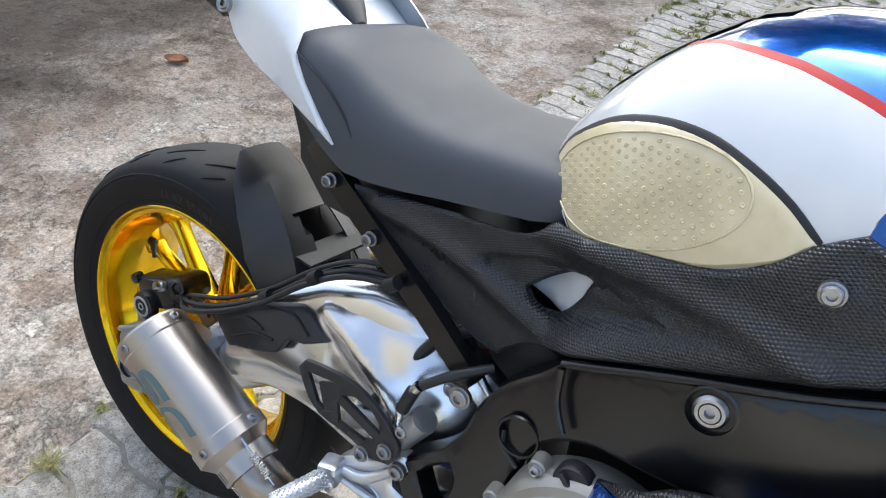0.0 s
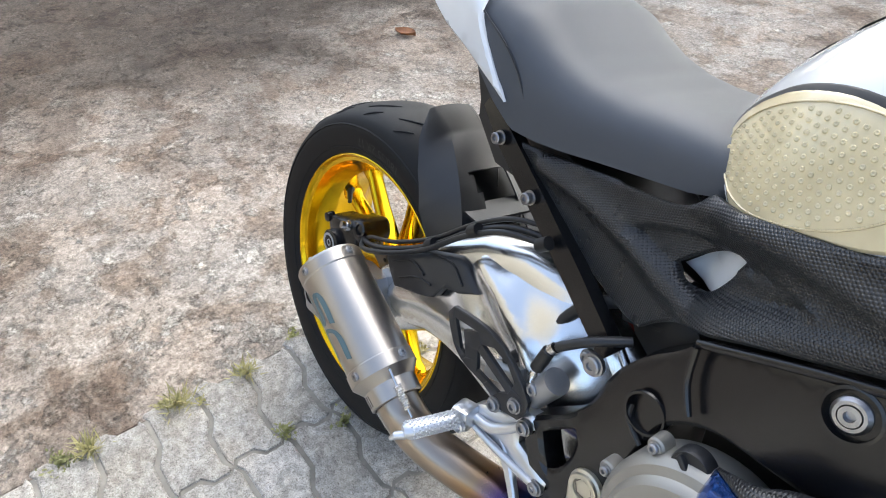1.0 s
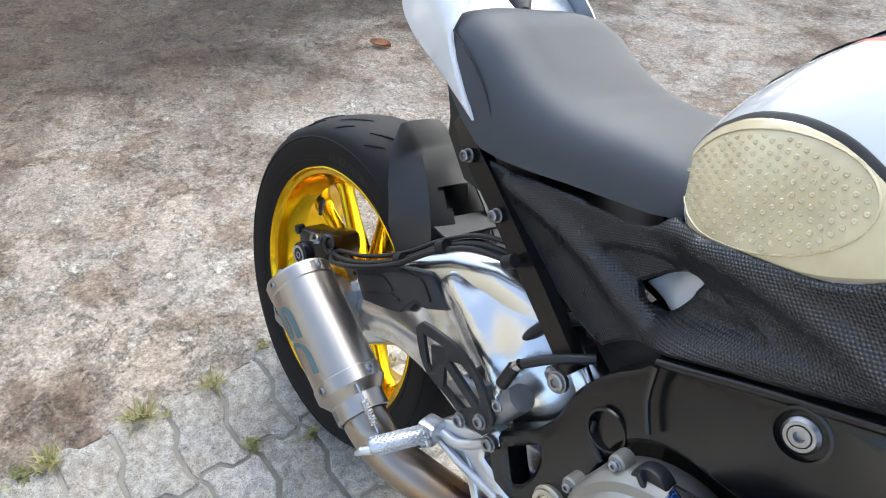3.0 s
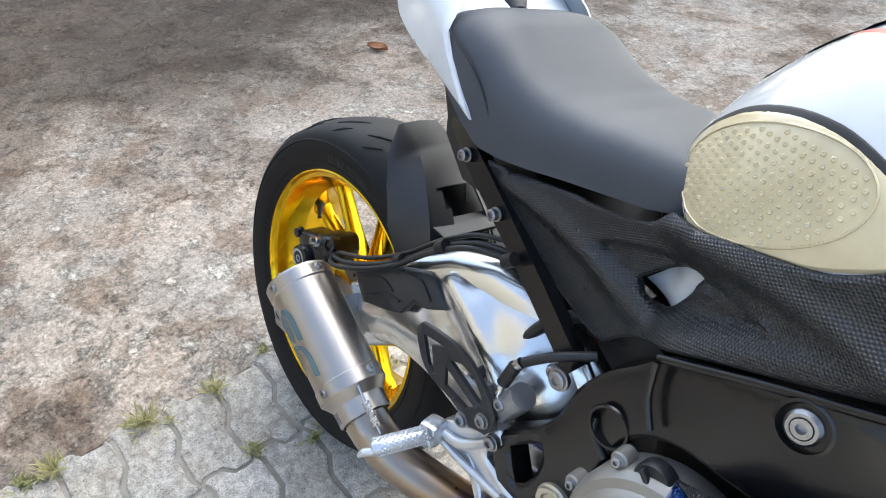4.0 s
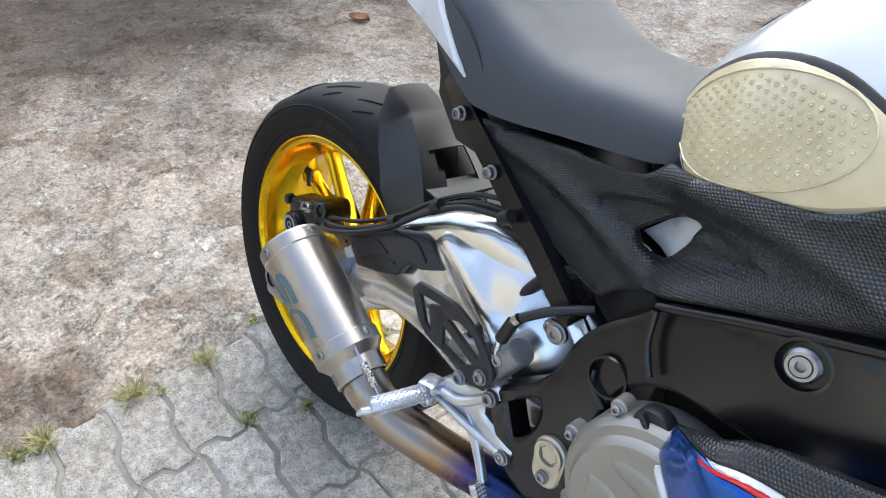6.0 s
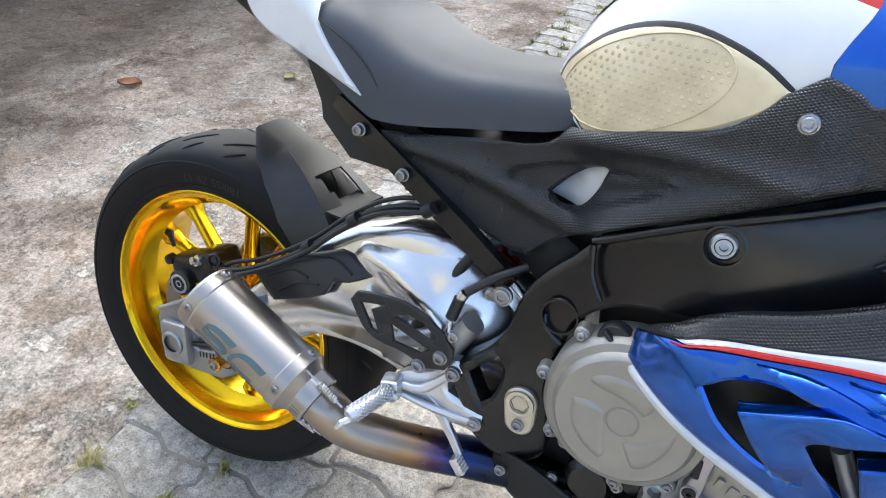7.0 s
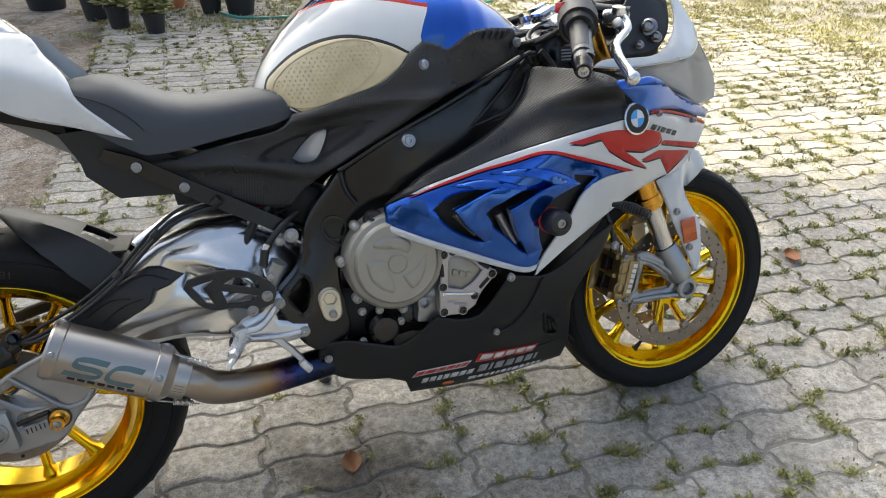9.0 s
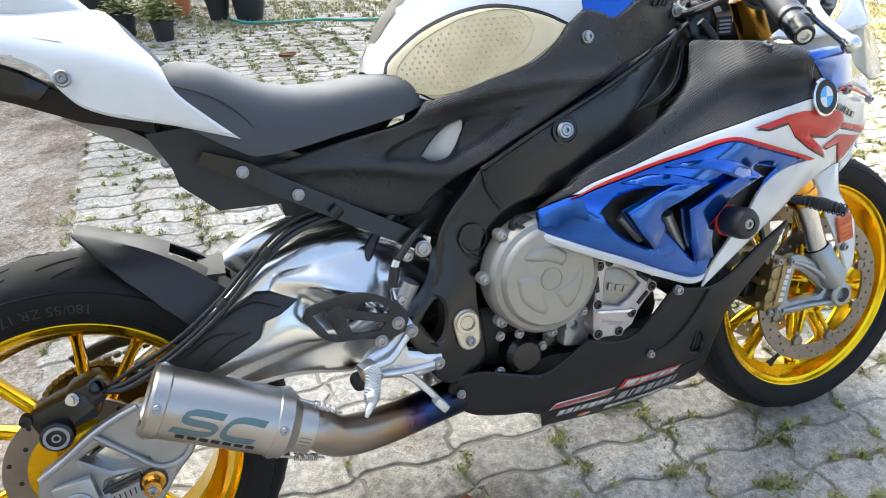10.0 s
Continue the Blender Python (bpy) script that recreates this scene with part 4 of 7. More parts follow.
part("frame_lug", joined(turned([(0.001, 0.0235), (0.0035, 0.0225), (0.0035, 0.020), (-0.010, 0.0175), (-0.010, 0)], (.603, -.184, .594), (0, -1, 0), 32), tube([(.586, -.181, .590), (.589, -.183, .576), (.600, -.184, .566), (.612, -.186, .560)], [.003, .004, .004, .003], 10)), M_FRAME, bike, smooth=35)
bolt(bike, (.603, -.174, .596), r=0.008, h=0.003)
for line, r in ((".867,.756 .911,.787 .952,.814 .988,.840 1.012,.858", (.002, .004, .005, .005, .004)), (".873,.754 .917,.762 .962,.773 .992,.793 1.008,.816 1.024,.846", (.002, .005, .007, .008, .007, .005))):
    part("frame_ridge", tube([(x, float(FRAME(x, z)[0]) - .001, z) for x, z in pts(line)], list(r), 12), M_FRAME, bike, smooth=60)
part("duct_seam", tube([(1.035, -.155, .875), (1.052, -.16, .855), (1.06, -.165, .835)], 0.007, 10), M_HOSE, bike)

# side cover duct, creases and seat stitching
part("duct_scoop", panel(".545,.711 .582,.752 .62,.772 .62,.732 .592,.708 .57,.706", lambda x, z: -.112 - np.clip(x - .566, 0, 1) * .75, thick=0.004, step=0.015), M_WHITE, bike, "pale grey duct scoop")
part("duct_backing", panel(".49,.68 .52,.76 .62,.785 .65,.72 .59,.67", lambda x, z: np.full(len(x), -.062), thick=0.004, step=0.03), M_INNER, bike)
part("tank_vent", panel(".859,.909 .881,.916 .909,.920 .946,.920 .98,.918 .974,.913 .963,.903 .953,.899 .925,.901 .884,.905", SIDE, proud=0.003, roll=0.002, step=0.01), M_INNER, bike)
for k in range(4):
    part("vent_slat", box((0.004, 0.008, 0.018), (.895 + .018 * k, float(SIDE(.895 + .018 * k, .91)[0]) - 0.006, .91), (0, 35, 0), 0.001), M_MATTE, bike)
seam = [(x, -np.interp(x, SX, SW) * 0.985, np.interp(x, SX, SB) + (np.interp(x, SX, SZ) - np.interp(x, SX, SB)) * f) for x, f in ((.215, .62), (.24, .60), (.27, .58), (.30, .50), (.325, .25))]
part("seat_seam", tube(seam, 0.0012, 6), M_HOSE, bike)

# subframe and undertail
RAIL = ((.240, -.108, .757), (.292, -.122, .7335), (.362, -.126, .691), (.45, -.135, .640), (.53, -.146, .594))
for side in (1, -1):
    part("subframe_rail", loft([[Vector((x, side * y + dy, z)) + Vector((.52, 0, .85)) * dz * w for dy, dz in ((-.009, -.014), (.009, -.014), (.009, .014), (-.009, .014))] for (x, y, z), w in zip(RAIL, (.7, 1, 1, 1, .9))]), M_FRAME, bike, "black subframe rail", smooth=25)
for p in ((.292, -.132, .7325), (.362, -.136, .6905)):
    part("spacer", turned([(-0.004, 0.009), (0.004, 0.009), (0.004, 0.007)], p, (0, -1, 0), 20), M_FRAME, bike)
    bolt(bike, (p[0], p[1] - 0.004, p[2]), r=0.007, h=0.010)
bolt(bike, (.195, -.075, .753), r=0.007, h=0.008)
part("undertail", loft([[(x, y, z) for x, z in pts(".175,.795 .195,.757 .202,.742 .206,.72 .253,.676 .34,.673 .343,.652 .401,.652 .46,.642 .47,.66 .40,.72 .304,.76 .26,.80")] for y in (-.092, .092)]), M_MATTE, bike, "black undertail tray", smooth=20)
part("plate_holder", loft([[(.215, y, .762), (.086, y * .6, .843), (.071, y * .6, .826), (.20, y, .75)] for y in (-.07, .07)]), mat("grey_plastic", (0.26, 0.25, 0.235), 0.5), bike, "grey plate carrier", smooth=20)
part("tail_underside", loft([[(x, s * w, z) for s in (-1, 1)] + [(x, s * w * .8, z - .035) for s in (1, -1)] for x, w, z in ((.19, .115, .83), (.10, .10, .855), (.03, .085, .885), (-.2, .06, .975))]), M_INNER, bike, smooth=20)
part("grab_edge", panel("-.09,.915 .03,.862 .06,.853 .075,.868 .05,.89 -.09,.935", lambda x, z: np.full(len(x), -.10), thick=0.02, step=0.03), M_FRAME, bike)
part("tail_screw", turned([(-.002, 0.0105), (0.003, 0.0105), (0.004, 0.009), (0.0025, 0.0065), (0.004, 0.0055), (0.004, 0.0035), (-0.001, 0.0032), (-0.001, 0)], (.098, -.131, .877), (0, -1, 0.2), 28), M_BOLT, bike, "steel fairing screw", smooth=30)

# tail top: white shoulders, dark centre cover
shoulders = []
for x, w, z in ((.205, .128, .862), (.18, .125, .884), (.15, .118, .908), (.10, .105, .934), (.0, .085, .957), (-.12, .07, .987), (-.22, .055, 1.012)):
    shoulders.append([(x, w * math.sin(u), z + 0.018 * math.cos(u) - 0.012) for u in np.linspace(-1.55, 1.55, 15)] + [(x, 0, z - 0.03)])
part("tail_cover", loft(shoulders), M_WHITE, bike, "white painted tail cover", smooth=40)
cov = []
for x, w, z in ((.196, .015, .868), (.182, .024, .888), (.155, .040, .917), (.12, .05, .944), (.04, .05, .965)):
    cov.append([(x, w * math.sin(u), z + 0.014 * math.cos(u)) for u in np.linspace(-1.5, 1.5, 11)] + [(x, 0, z - 0.02)])
part("hump_cover", loft(cov), M_MATTE, bike, "dark grey pillion hump cover", smooth=30)
hump = []
for x, w, z0, z1 in ((.150, .035, .930, .944), (.142, .050, .930, .956), (.115, .062, .935, .985), (.05, .066, .945, 1.015), (-.08, .06, .96, 1.04), (-.22, .05, 1.0, 1.065)):
    hump.append([(x, w * math.copysign(abs(math.cos(u)) ** .6, math.cos(u)), (z0 + z1) / 2 + (z1 - z0) / 2 * math.copysign(abs(math.sin(u)) ** .6, math.sin(u))) for u in np.linspace(0, 2 * math.pi, 25)[:-1]])
part("hump_top", loft(hump), M_WHITE, bike, "white painted seat hump", smooth=40)
for k, dx in enumerate((0, .014)):
    part("emblem_bar", box((.004, .010, .0016), (.150 - dx * .4, -.022 + .016 * k, .9345), (0, 38, 0), .0004, 1), M_PAPER, bike)

# rear brake, axle and chain
disc = part("rear_disc", joined(turned([(-.003, .078), (-.003, .11), (.003, .11), (.003, .078)], (.003, -.085, .324), (0, 1, 0), 64, closed=True)), M_DISC, bike, "drilled steel brake disc", smooth=25)
for k in range(20):
    a = 2 * math.pi * k / 20
    r = 0.087 + 0.014 * (k % 2)
    part("disc_hole", turned([(0, 0.0035), (0.0008, 0.0035), (0.0008, 0)], (.003 + r * math.cos(a), -.0883, .324 + r * math.sin(a)), (0, -1, 0), 10), M_INNER, disc)
part("disc_carrier", turned([(-.004, .03), (-.004, .08), (.004, .08), (.004, .03)], (.003, -.083, .324), (0, 1, 0), 40, closed=True), M_GOLD, bike)
cal = part("rear_caliper", joined(box((.085, .055, .05), (.004, -.115, .435), (0, -18, 0), .012), box((.05, .06, .04), (.035, -.11, .455), (0, -18, 0), .012), turned([(0, .022), (.012, .021), (.014, .018), (.014, 0)], (-.008, -.14, .413), (0, -1, 0), 28), turned([(0, .009), (.012, .008), (.014, 0)], (-.042, -.13, .44), (0, -1, 0), 14)), M_FRAME, bike, "black rear brake caliper", smooth=35)
part("caliper_emblem", turned([(0, .0165), (.0008, .0165), (.0008, .0125), (0, .0125)], (-.008, -.1545, .413), (0, -1, 0), 32, closed=True), M_PAPER, cal)
part("caliper_emblem", turned([(0, .006), (.0008, .006), (.0008, .004), (0, .004)], (-.008, -.1545, .413), (0, -1, 0), 20, closed=True), M_PAPER, cal)
part("banjo_bolt", turned([(0, .009), (.006, .009), (.006, .006), (.014, .006), (.014, 0)], (.022, -.14, .458), (-.3, -1, .3), 12), M_STEEL, cal)
part("caliper_pin", turned([(0, .012), (.02, .012), (.022, .009), (.01, .008), (.01, 0)], (.052, -.12, .465), (0, -1, .2), 18), M_FRAME, cal)
ax = part("axle_plate", plate("-.037,.366 .0,.388 .037,.413 .10,.440 .145,.440 .165,.41 .170,.375 .155,.345 .13,.32 .107,.288 .087,.275 .019,.268 -.021,.284 -.043,.315 -.045,.345", -.166, 0.02, holes=(".012,.378 .04,.394 .10,.352 .088,.345 .05,.349", ".04,.338 .088,.342 .088,.326 .04,.314"), roll=0.003, step=0.012, corner=14), M_CAST, bike, "silver cast axle plate")
for line in ([(-.037, .364), (.0, .386), (.038, .412), (.07, .428), (.10, .439)], [(.038, .412), (.075, .375), (.116, .339), (.145, .345), (.16, .365)]):
    part("axle_rib", tube([(x, -.168, z) for x, z in line], .0045, 10), M_CAST, ax)
part("axle_block", joined(box((.055, .02, .075), (.004, -.172, .318), (0, -6, 0), .008), turned([(0, .021), (.005, .021), (.007, .0185), (.007, .0145), (-.01, .0145), (-.01, 0)], (.003, -.18, .32), (0, -1, 0), 28)), M_CAST, ax, smooth=25)
part("axle_bore", turned([(.0065, .0142), (-.004, .0142), (-.004, 0)], (.003, -.18, .32), (0, -1, 0), 24), M_INNER, ax)
part("adjuster_bolt", tube([(.035, -.17, .325), (.085, -.17, .338)], .0045, 10), M_FRAME, ax)
for k in range(6):
    part("scale_mark", box((.0015, .001, .010), (.045 + .007 * k, -.1665, .307 + .0015 * k), (0, -5, 0), 0), M_INNER, ax)
part("stand_bobbin", turned([(0, .016), (.005, .016), (.006, .013), (.008, .011), (.012, .0085), (.020, .0085), (.024, .0115), (.027, .0115), (.028, .006)], (.099, -.166, .322), (0, -1, 0), 28), M_GOLDFORK, ax, "gold paddock stand bobbin", smooth=30)
part("bobbin_washer", turned([(0, .019), (.004, .019), (.005, .016)], (.099, -.166, .322), (0, -1, 0), 28), M_FRAME, ax)
bolt(ax, (.099, -.193, .322), r=.006, h=.006)
links = []
for k in range(46):
    a = 2 * math.pi * k / 46
    links.append(box((.012, .012, .009), (.003 + .095 * math.cos(a), .085, .324 + .095 * math.sin(a)), (0, -math.degrees(a) + 90, 0), .002, 1))
for k in range(34):
    links.append(box((.012, .012, .009), (.0 + .0158 * k, .085, .419 + .0022 * k), (0, -8, 0), .002, 1))
    links.append(box((.012, .012, .009), (.0 + .0158 * k, .085, .229 + .0062 * k), (0, -21, 0), .002, 1))
chain = part("drive_chain", joined(*links), M_DISC, bike, "oily steel drive chain")
part("sprocket", turned([(-.003, .04), (-.003, .092), (.003, .092), (.003, .04)], (.003, .085, .324), (0, 1, 0), 46, closed=True), M_FRAME, bike)
part("chain_guard", panel("-.02,.41 .05,.43 .15,.435 .3,.47 .3,.49 .15,.46 .04,.452 -.03,.43", lambda x, z: np.full(len(x), .10), thick=.01, step=.03), M_MATTE, bike)

# swingarm dressing
part("swingarm_pad", panel(".142,.482 .21,.53 .28,.56 .30,.558 .338,.541 .309,.526 .284,.52 .276,.5 .262,.492 .185,.456", lambda x, z: SWING(x, z), proud=0.012, thick=0.012, roll=0.002, step=0.012, corner=12), M_MATTE, bike, "black rubber swingarm protector", smooth=40)
for q in (".17,.49 .215,.515 .245,.515", ".195,.478 .235,.505 .265,.512", ".25,.545 .275,.55 .31,.538"):
    part("pad_groove", tube([(x, float(SWING(x, z)[0]) - 0.0135, z) for x, z in pts(q)], 0.0016, 6), M_INNER, bike)


def arm_skin(x, z):
    """Domed outer flank of the swingarm with a pressed wedge and a step along its lower half."""
    x, z = np.atleast_1d(x), np.atleast_1d(z)
    top = np.interp(x, (.16, .24, .30, .37, .44, .50, .56, .60), (.495, .555, .59, .612, .615, .598, .565, .535))
    y = -.158 + 2.2 * np.clip(z - (top - .10), 0, 1) ** 2 * 2.2 + .3 * np.clip(x - .46, 0, 1)
    y -= .011 * np.exp(-(near_line(x, z, pts(".315,.575 .37,.56 .425,.53 .455,.495")) / .016) ** 2)
    y += .010 * np.exp(-(near_line(x, z, pts(".36,.525 .41,.505 .44,.47")) / .022) ** 2)
    low = np.interp(x, (.16, .24, .33, .42, .50, .60), (.415, .45, .468, .47, .462, .45))
    y += .012 / (1 + np.exp((z - low) / .004))
    return y


part("swingarm_skin", panel(".165,.478 .20,.515 .24,.547 .30,.583 .37,.604 .44,.607 .50,.59 .555,.558 .585,.52 .58,.46 .55,.415 .48,.402 .40,.405 .32,.418 .25,.412 .19,.39 .15,.40", arm_skin, step=.008, thick=.004, roll=.006), M_ALU, swing, smooth=50)
part("swingarm_rib", tube([(.33, -.105, .603), (.42, -.105, .613), (.50, -.112, .592), (.56, -.118, .55)], [.004, .006, .006, .005], 14), M_ALU, swing, smooth=60)
part("swingarm_bridge", box((.10, .20, .10), (.44, 0, .50), (0, 10, 0), .03), M_CAST, bike)
part("shock_spring", joined(*[turned([(.0035 * math.cos(u), .032 + .0055 * math.sin(u)) for u in np.linspace(0, 2 * math.pi, 9)[:-1]], Vector((.47, -.035, .50)) + Vector((.025, 0, .012)) * 0 + Vector((.006 * k, 0, .0165 * k)), (.3, 0, 1), 24, closed=True) for k in range(8)]), M_RED, bike, "red shock absorber spring")
part("shock_body", tube([(.45, -.035, .44), (.53, -.035, .66)], .024, 18), M_FRAME, bike)
part("throttle_linkage", joined(box((.06, .02, .03), (.455, -.09, .672), (0, 35, 0), .006), tube([(.42, -.095, .69), (.47, -.1, .655), (.53, -.1, .64)], .006, 8), turned([(0, .012), (.008, .011), (.008, 0)], (.47, -.105, .655), (0, -1, 0), 16)), M_CAST, bike, "grey metal linkage under the seat")
part("wiring_clump", joined(*[tube([(.43 + .01 * k, -.06 - .012 * k, .70), (.48 + .008 * k, -.08 - .008 * k, .66 - .01 * k), (.54 + .006 * k, -.09 - .006 * k, .62 + .005 * k), (.60, -.10, .60 + .012 * k)], .006, 8) for k in range(5)], box((.12, .10, .08), (.58, -.07, .62), (0, 30, 0), .02)), M_INNER, bike)

# hoses
for k, (dy, dz) in enumerate(((0, 0), (-.011, -.004), (.004, .011))):
    part("brake_hose", tube([(.05 + .004 * k, -.13, .455), (.09, -.148 + dy, .468 + dz), (.156, -.155 + dy, .50 + dz), (.231, -.150 + dy, .55 + dz), (.30, -.146 + dy, .612 + dz), (.344, -.138 + dy, .640 + dz), (.394, -.128 + dy, .652 + dz), (.44, -.105 + dy, .650 + dz), (.48, -.075 + dy, .640 + dz)], .0044 - .0006 * k, 10), M_HOSE, bike, "black rubber brake hose")
for x, z in ((.235, .555), (.305, .617), (.41, .66)):
    part("hose_clip", tube([(x - .006, -.154, z - .005), (x + .006, -.154, z + .005)], .0085, 12), M_INNER, bike)
part("reservoir_hose", tube([(.50, -.12, .635), (.470, -.125, .610), (.452, -.130, .580), (.438, -.142, .545), (.427, -.160, .518), (.415, -.160, .497)], .0078, 14), M_HOSE, bike, "thick black rubber hose")
part("brake_hose", tube([(.545, -.145, .622), (.515, -.170, .608), (.486, -.180, .582)], .0055, 12), M_HOSE, bike)
part("hose_ferrule", tube([(.484, -.18, .58), (.476, -.182, .565)], .0065, 12), M_STEEL, bike)
part("pressure_switch", tube([(.479, -.182, .572), (.472, -.184, .543)], .0078, 14), M_HOSE, bike)
part("hose_fitting", tube([(.471, -.184, .538), (.472, -.186, .525), (.484, -.188, .518)], .0045, 10), M_STEEL, bike)
bolt(bike, (.482, -.188, .522), r=.0075, h=.008)

# rearset
guard = part("heel_guard", plate(shifted(".348,.526 .356,.54 .379,.545 .428,.548 .459,.538 .487,.518 .499,.505 .5,.49 .492,.474 .466,.466 .43,.477 .388,.481 .368,.494", -.013, .001), -.1985, 0.005, holes=[shifted(h, -.013, .001) for h in (".362,.527 .402,.535 .38,.522 .394,.49 .382,.494", ".413,.524 .432,.533 .456,.529 .474,.514 .472,.505", ".409,.512 .468,.494 .455,.484 .416,.487")], roll=0.001, step=0.02), M_MATTE, bike, "black cut-out heel guard plate")
for x, z in ((.471, .491), (.443, .468)):
    bolt(guard, (x, -.199, z), r=.008, h=.006)
rs = part("rearset_bracket", panel(".408,.430 .420,.447 .440,.455 .460,.461 .476,.483 .492,.488 .504,.475 .494,.461 .482,.451 .484,.438 .516,.429 .536,.421 .536,.402 .512,.395 .486,.394 .456,.401 .429,.409 .410,.413", lambda x, z: -.191 - .012 * np.clip((.46 - x) / .05, 0, 1), thick=.016, roll=.004, step=.010), M_SILVER, bike, "silver alloy rearset bracket", smooth=45)
part("bracket_rib", tube([(.420, -.204, .434), (.450, -.200, .436), (.474, -.195, .456), (.489, -.193, .474)], [.006, .007, .006, .005], 12), M_SILVER, rs)
part("bracket_rib", tube([(.420, -.203, .420), (.458, -.198, .413), (.495, -.193, .409), (.528, -.192, .410)], [.004, .005, .005, .005], 12), M_SILVER, rs)
part("peg_mount", joined(box((.026, .030, .030), (.416, -.212, .432), (0, -10, 12), .006), turned([(0, .008), (.006, .008), (.007, .006), (.004, .0045), (.004, 0)], (.4245, -.226, .430), (.2, -1, 0), 18)), M_SILVER, rs)
PEG0, PEG1 = Vector((.420, -.226, .437)), Vector((.400, -.292, .428))
knurl = [tube([PEG0, PEG0.lerp(PEG1, .1), PEG0.lerp(PEG1, .5), PEG0.lerp(PEG1, .93), PEG1], [.0085, .0102, .0108, .0102, .007], 20)]
for i in range(16):
    for j in range(14):
        u = 2 * math.pi * (j + .5 * (i % 2)) / 14
        c = PEG0.lerp(PEG1, .1 + .8 * i / 15)
        knurl.append(box((.0026, .0028, .0026), c + Vector((math.cos(u) * .0106, 0, math.sin(u) * .0106)), (0, -math.degrees(u), 0), .0009, 1))
peg = part("foot_peg", joined(*knurl), M_SILVER, bike, "knurled silver foot peg")
part("peg_feeler", tube([PEG1 + Vector((.001, .004, -.006)), (.394, -.297, .419), (.389, -.299, .410)], [.0055, .005, .003], 10), M_SILVER, peg)
blade = []
for x, y, z, w in ((.440, -.186, .425, .009), (.466, -.188, .413, .0085), (.484, -.190, .397, .007), (.502, -.193, .376, .006), (.517, -.196, .356, .0055)):
    n = Vector((.6, 0, .8))
    blade.append([Vector((x, y, z)) + n * (w * s) + Vector((0, d, 0)) for s, d in ((-1, -.002), (-.7, -.0045), (.7, -.0045), (1, -.002), (1, .0045), (-1, .0045))])
pedal = part("brake_pedal", loft(blade), M_SILVER, bike, "silver rear brake pedal", smooth=30)
tip = part("pedal_tip", box((.026, .017, .012), (.521, -.204, .347), (0, 52, 0), .002), M_SILVER, pedal)
for i in range(5):
    for j in range(4):
        c = pose(.521, -.204, .347, 0, 52, 0) @ Vector((-.010 + .005 * i, -.0065 + .0043 * j, .006))
        part("pedal_tooth", box((.003, .0027, .0022), c, (0, 52, 0), .0005, 1), M_SILVER, pedal)
part("master_cylinder", joined(tube([(.40, -.165, .475), (.45, -.17, .50)], .013, 16), tube([(.475, -.175, .50), (.50, -.18, .545)], .016, 16), tube([(.44, -.172, .488), (.455, -.176, .44)], .006, 10)), M_CAST, bike, "silver rear brake master cylinder")
part("pedal_return", turned([(0, .012), (.02, .0115), (.022, .008), (.022, 0)], (.405, -.165, .402), (0, -1, 0), 22), M_INNER, bike)

# exhaust dressing
X3 = way
U3 = (Vector((0, -1, 0)) - X3 * X3.dot(Vector((0, -1, 0)))).normalized()
V3 = X3.cross(U3)
if V3.z < 0:
    V3 = -V3


def on_can(s, deg, r):
    a = radians(deg)
    return A0 + X3 * s + (U3 * math.cos(a) + V3 * math.sin(a)) * r, U3 * math.cos(a) + V3 * math.sin(a)


for s in (.011, L - .0095):
    for deg in (13, 103, 193, 283):
        p, o = on_can(s, deg, .0475)
        bolt(bike, p, o, r=.005, h=.0025)
part("end_mesh", turned([(.003, 0), (.003, .033)], A0, X3, 24), M_DISC, bike)


def can_bars(s0, s1, d0, d1, material, name="lettering_bar", lift=.0003):
    rows = []
    for i in range(2):
        rows.append([on_can(s0 + (s1 - s0) * i, d0 + (d1 - d0) * k / 6, .046 + lift)[0] for k in range(7)])
    part(name, loft(rows, closed=False), material, bike)


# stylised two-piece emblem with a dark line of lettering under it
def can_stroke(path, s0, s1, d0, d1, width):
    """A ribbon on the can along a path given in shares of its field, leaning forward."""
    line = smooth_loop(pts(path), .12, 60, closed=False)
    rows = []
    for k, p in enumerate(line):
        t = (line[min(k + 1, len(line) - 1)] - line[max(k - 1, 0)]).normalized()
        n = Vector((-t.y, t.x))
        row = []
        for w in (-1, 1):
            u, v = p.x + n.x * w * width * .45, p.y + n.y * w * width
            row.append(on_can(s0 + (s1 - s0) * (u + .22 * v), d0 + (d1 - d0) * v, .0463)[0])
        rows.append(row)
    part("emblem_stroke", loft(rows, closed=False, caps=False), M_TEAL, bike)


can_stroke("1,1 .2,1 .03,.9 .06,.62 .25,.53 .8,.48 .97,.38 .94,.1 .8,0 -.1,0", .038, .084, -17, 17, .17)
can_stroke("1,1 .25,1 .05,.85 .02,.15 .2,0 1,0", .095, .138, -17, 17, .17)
for k in range(7):
    can_bars(.042 + .0148 * k, .053 + .0148 * k, -35, -26, M_INNER)
for k in range(11):
    can_bars(.042 + .0093 * k, .049 + .0093 * k, -42, -39, M_PAPER)
for k in range(3):
    p0, o = on_can(L + .017, -18 + 9 * k, .0367)
    part("etched_mark", tube([p0, on_can(L + .033, -18 + 9 * k, .0362)[0]], .0007, 6), M_DISC, bike)
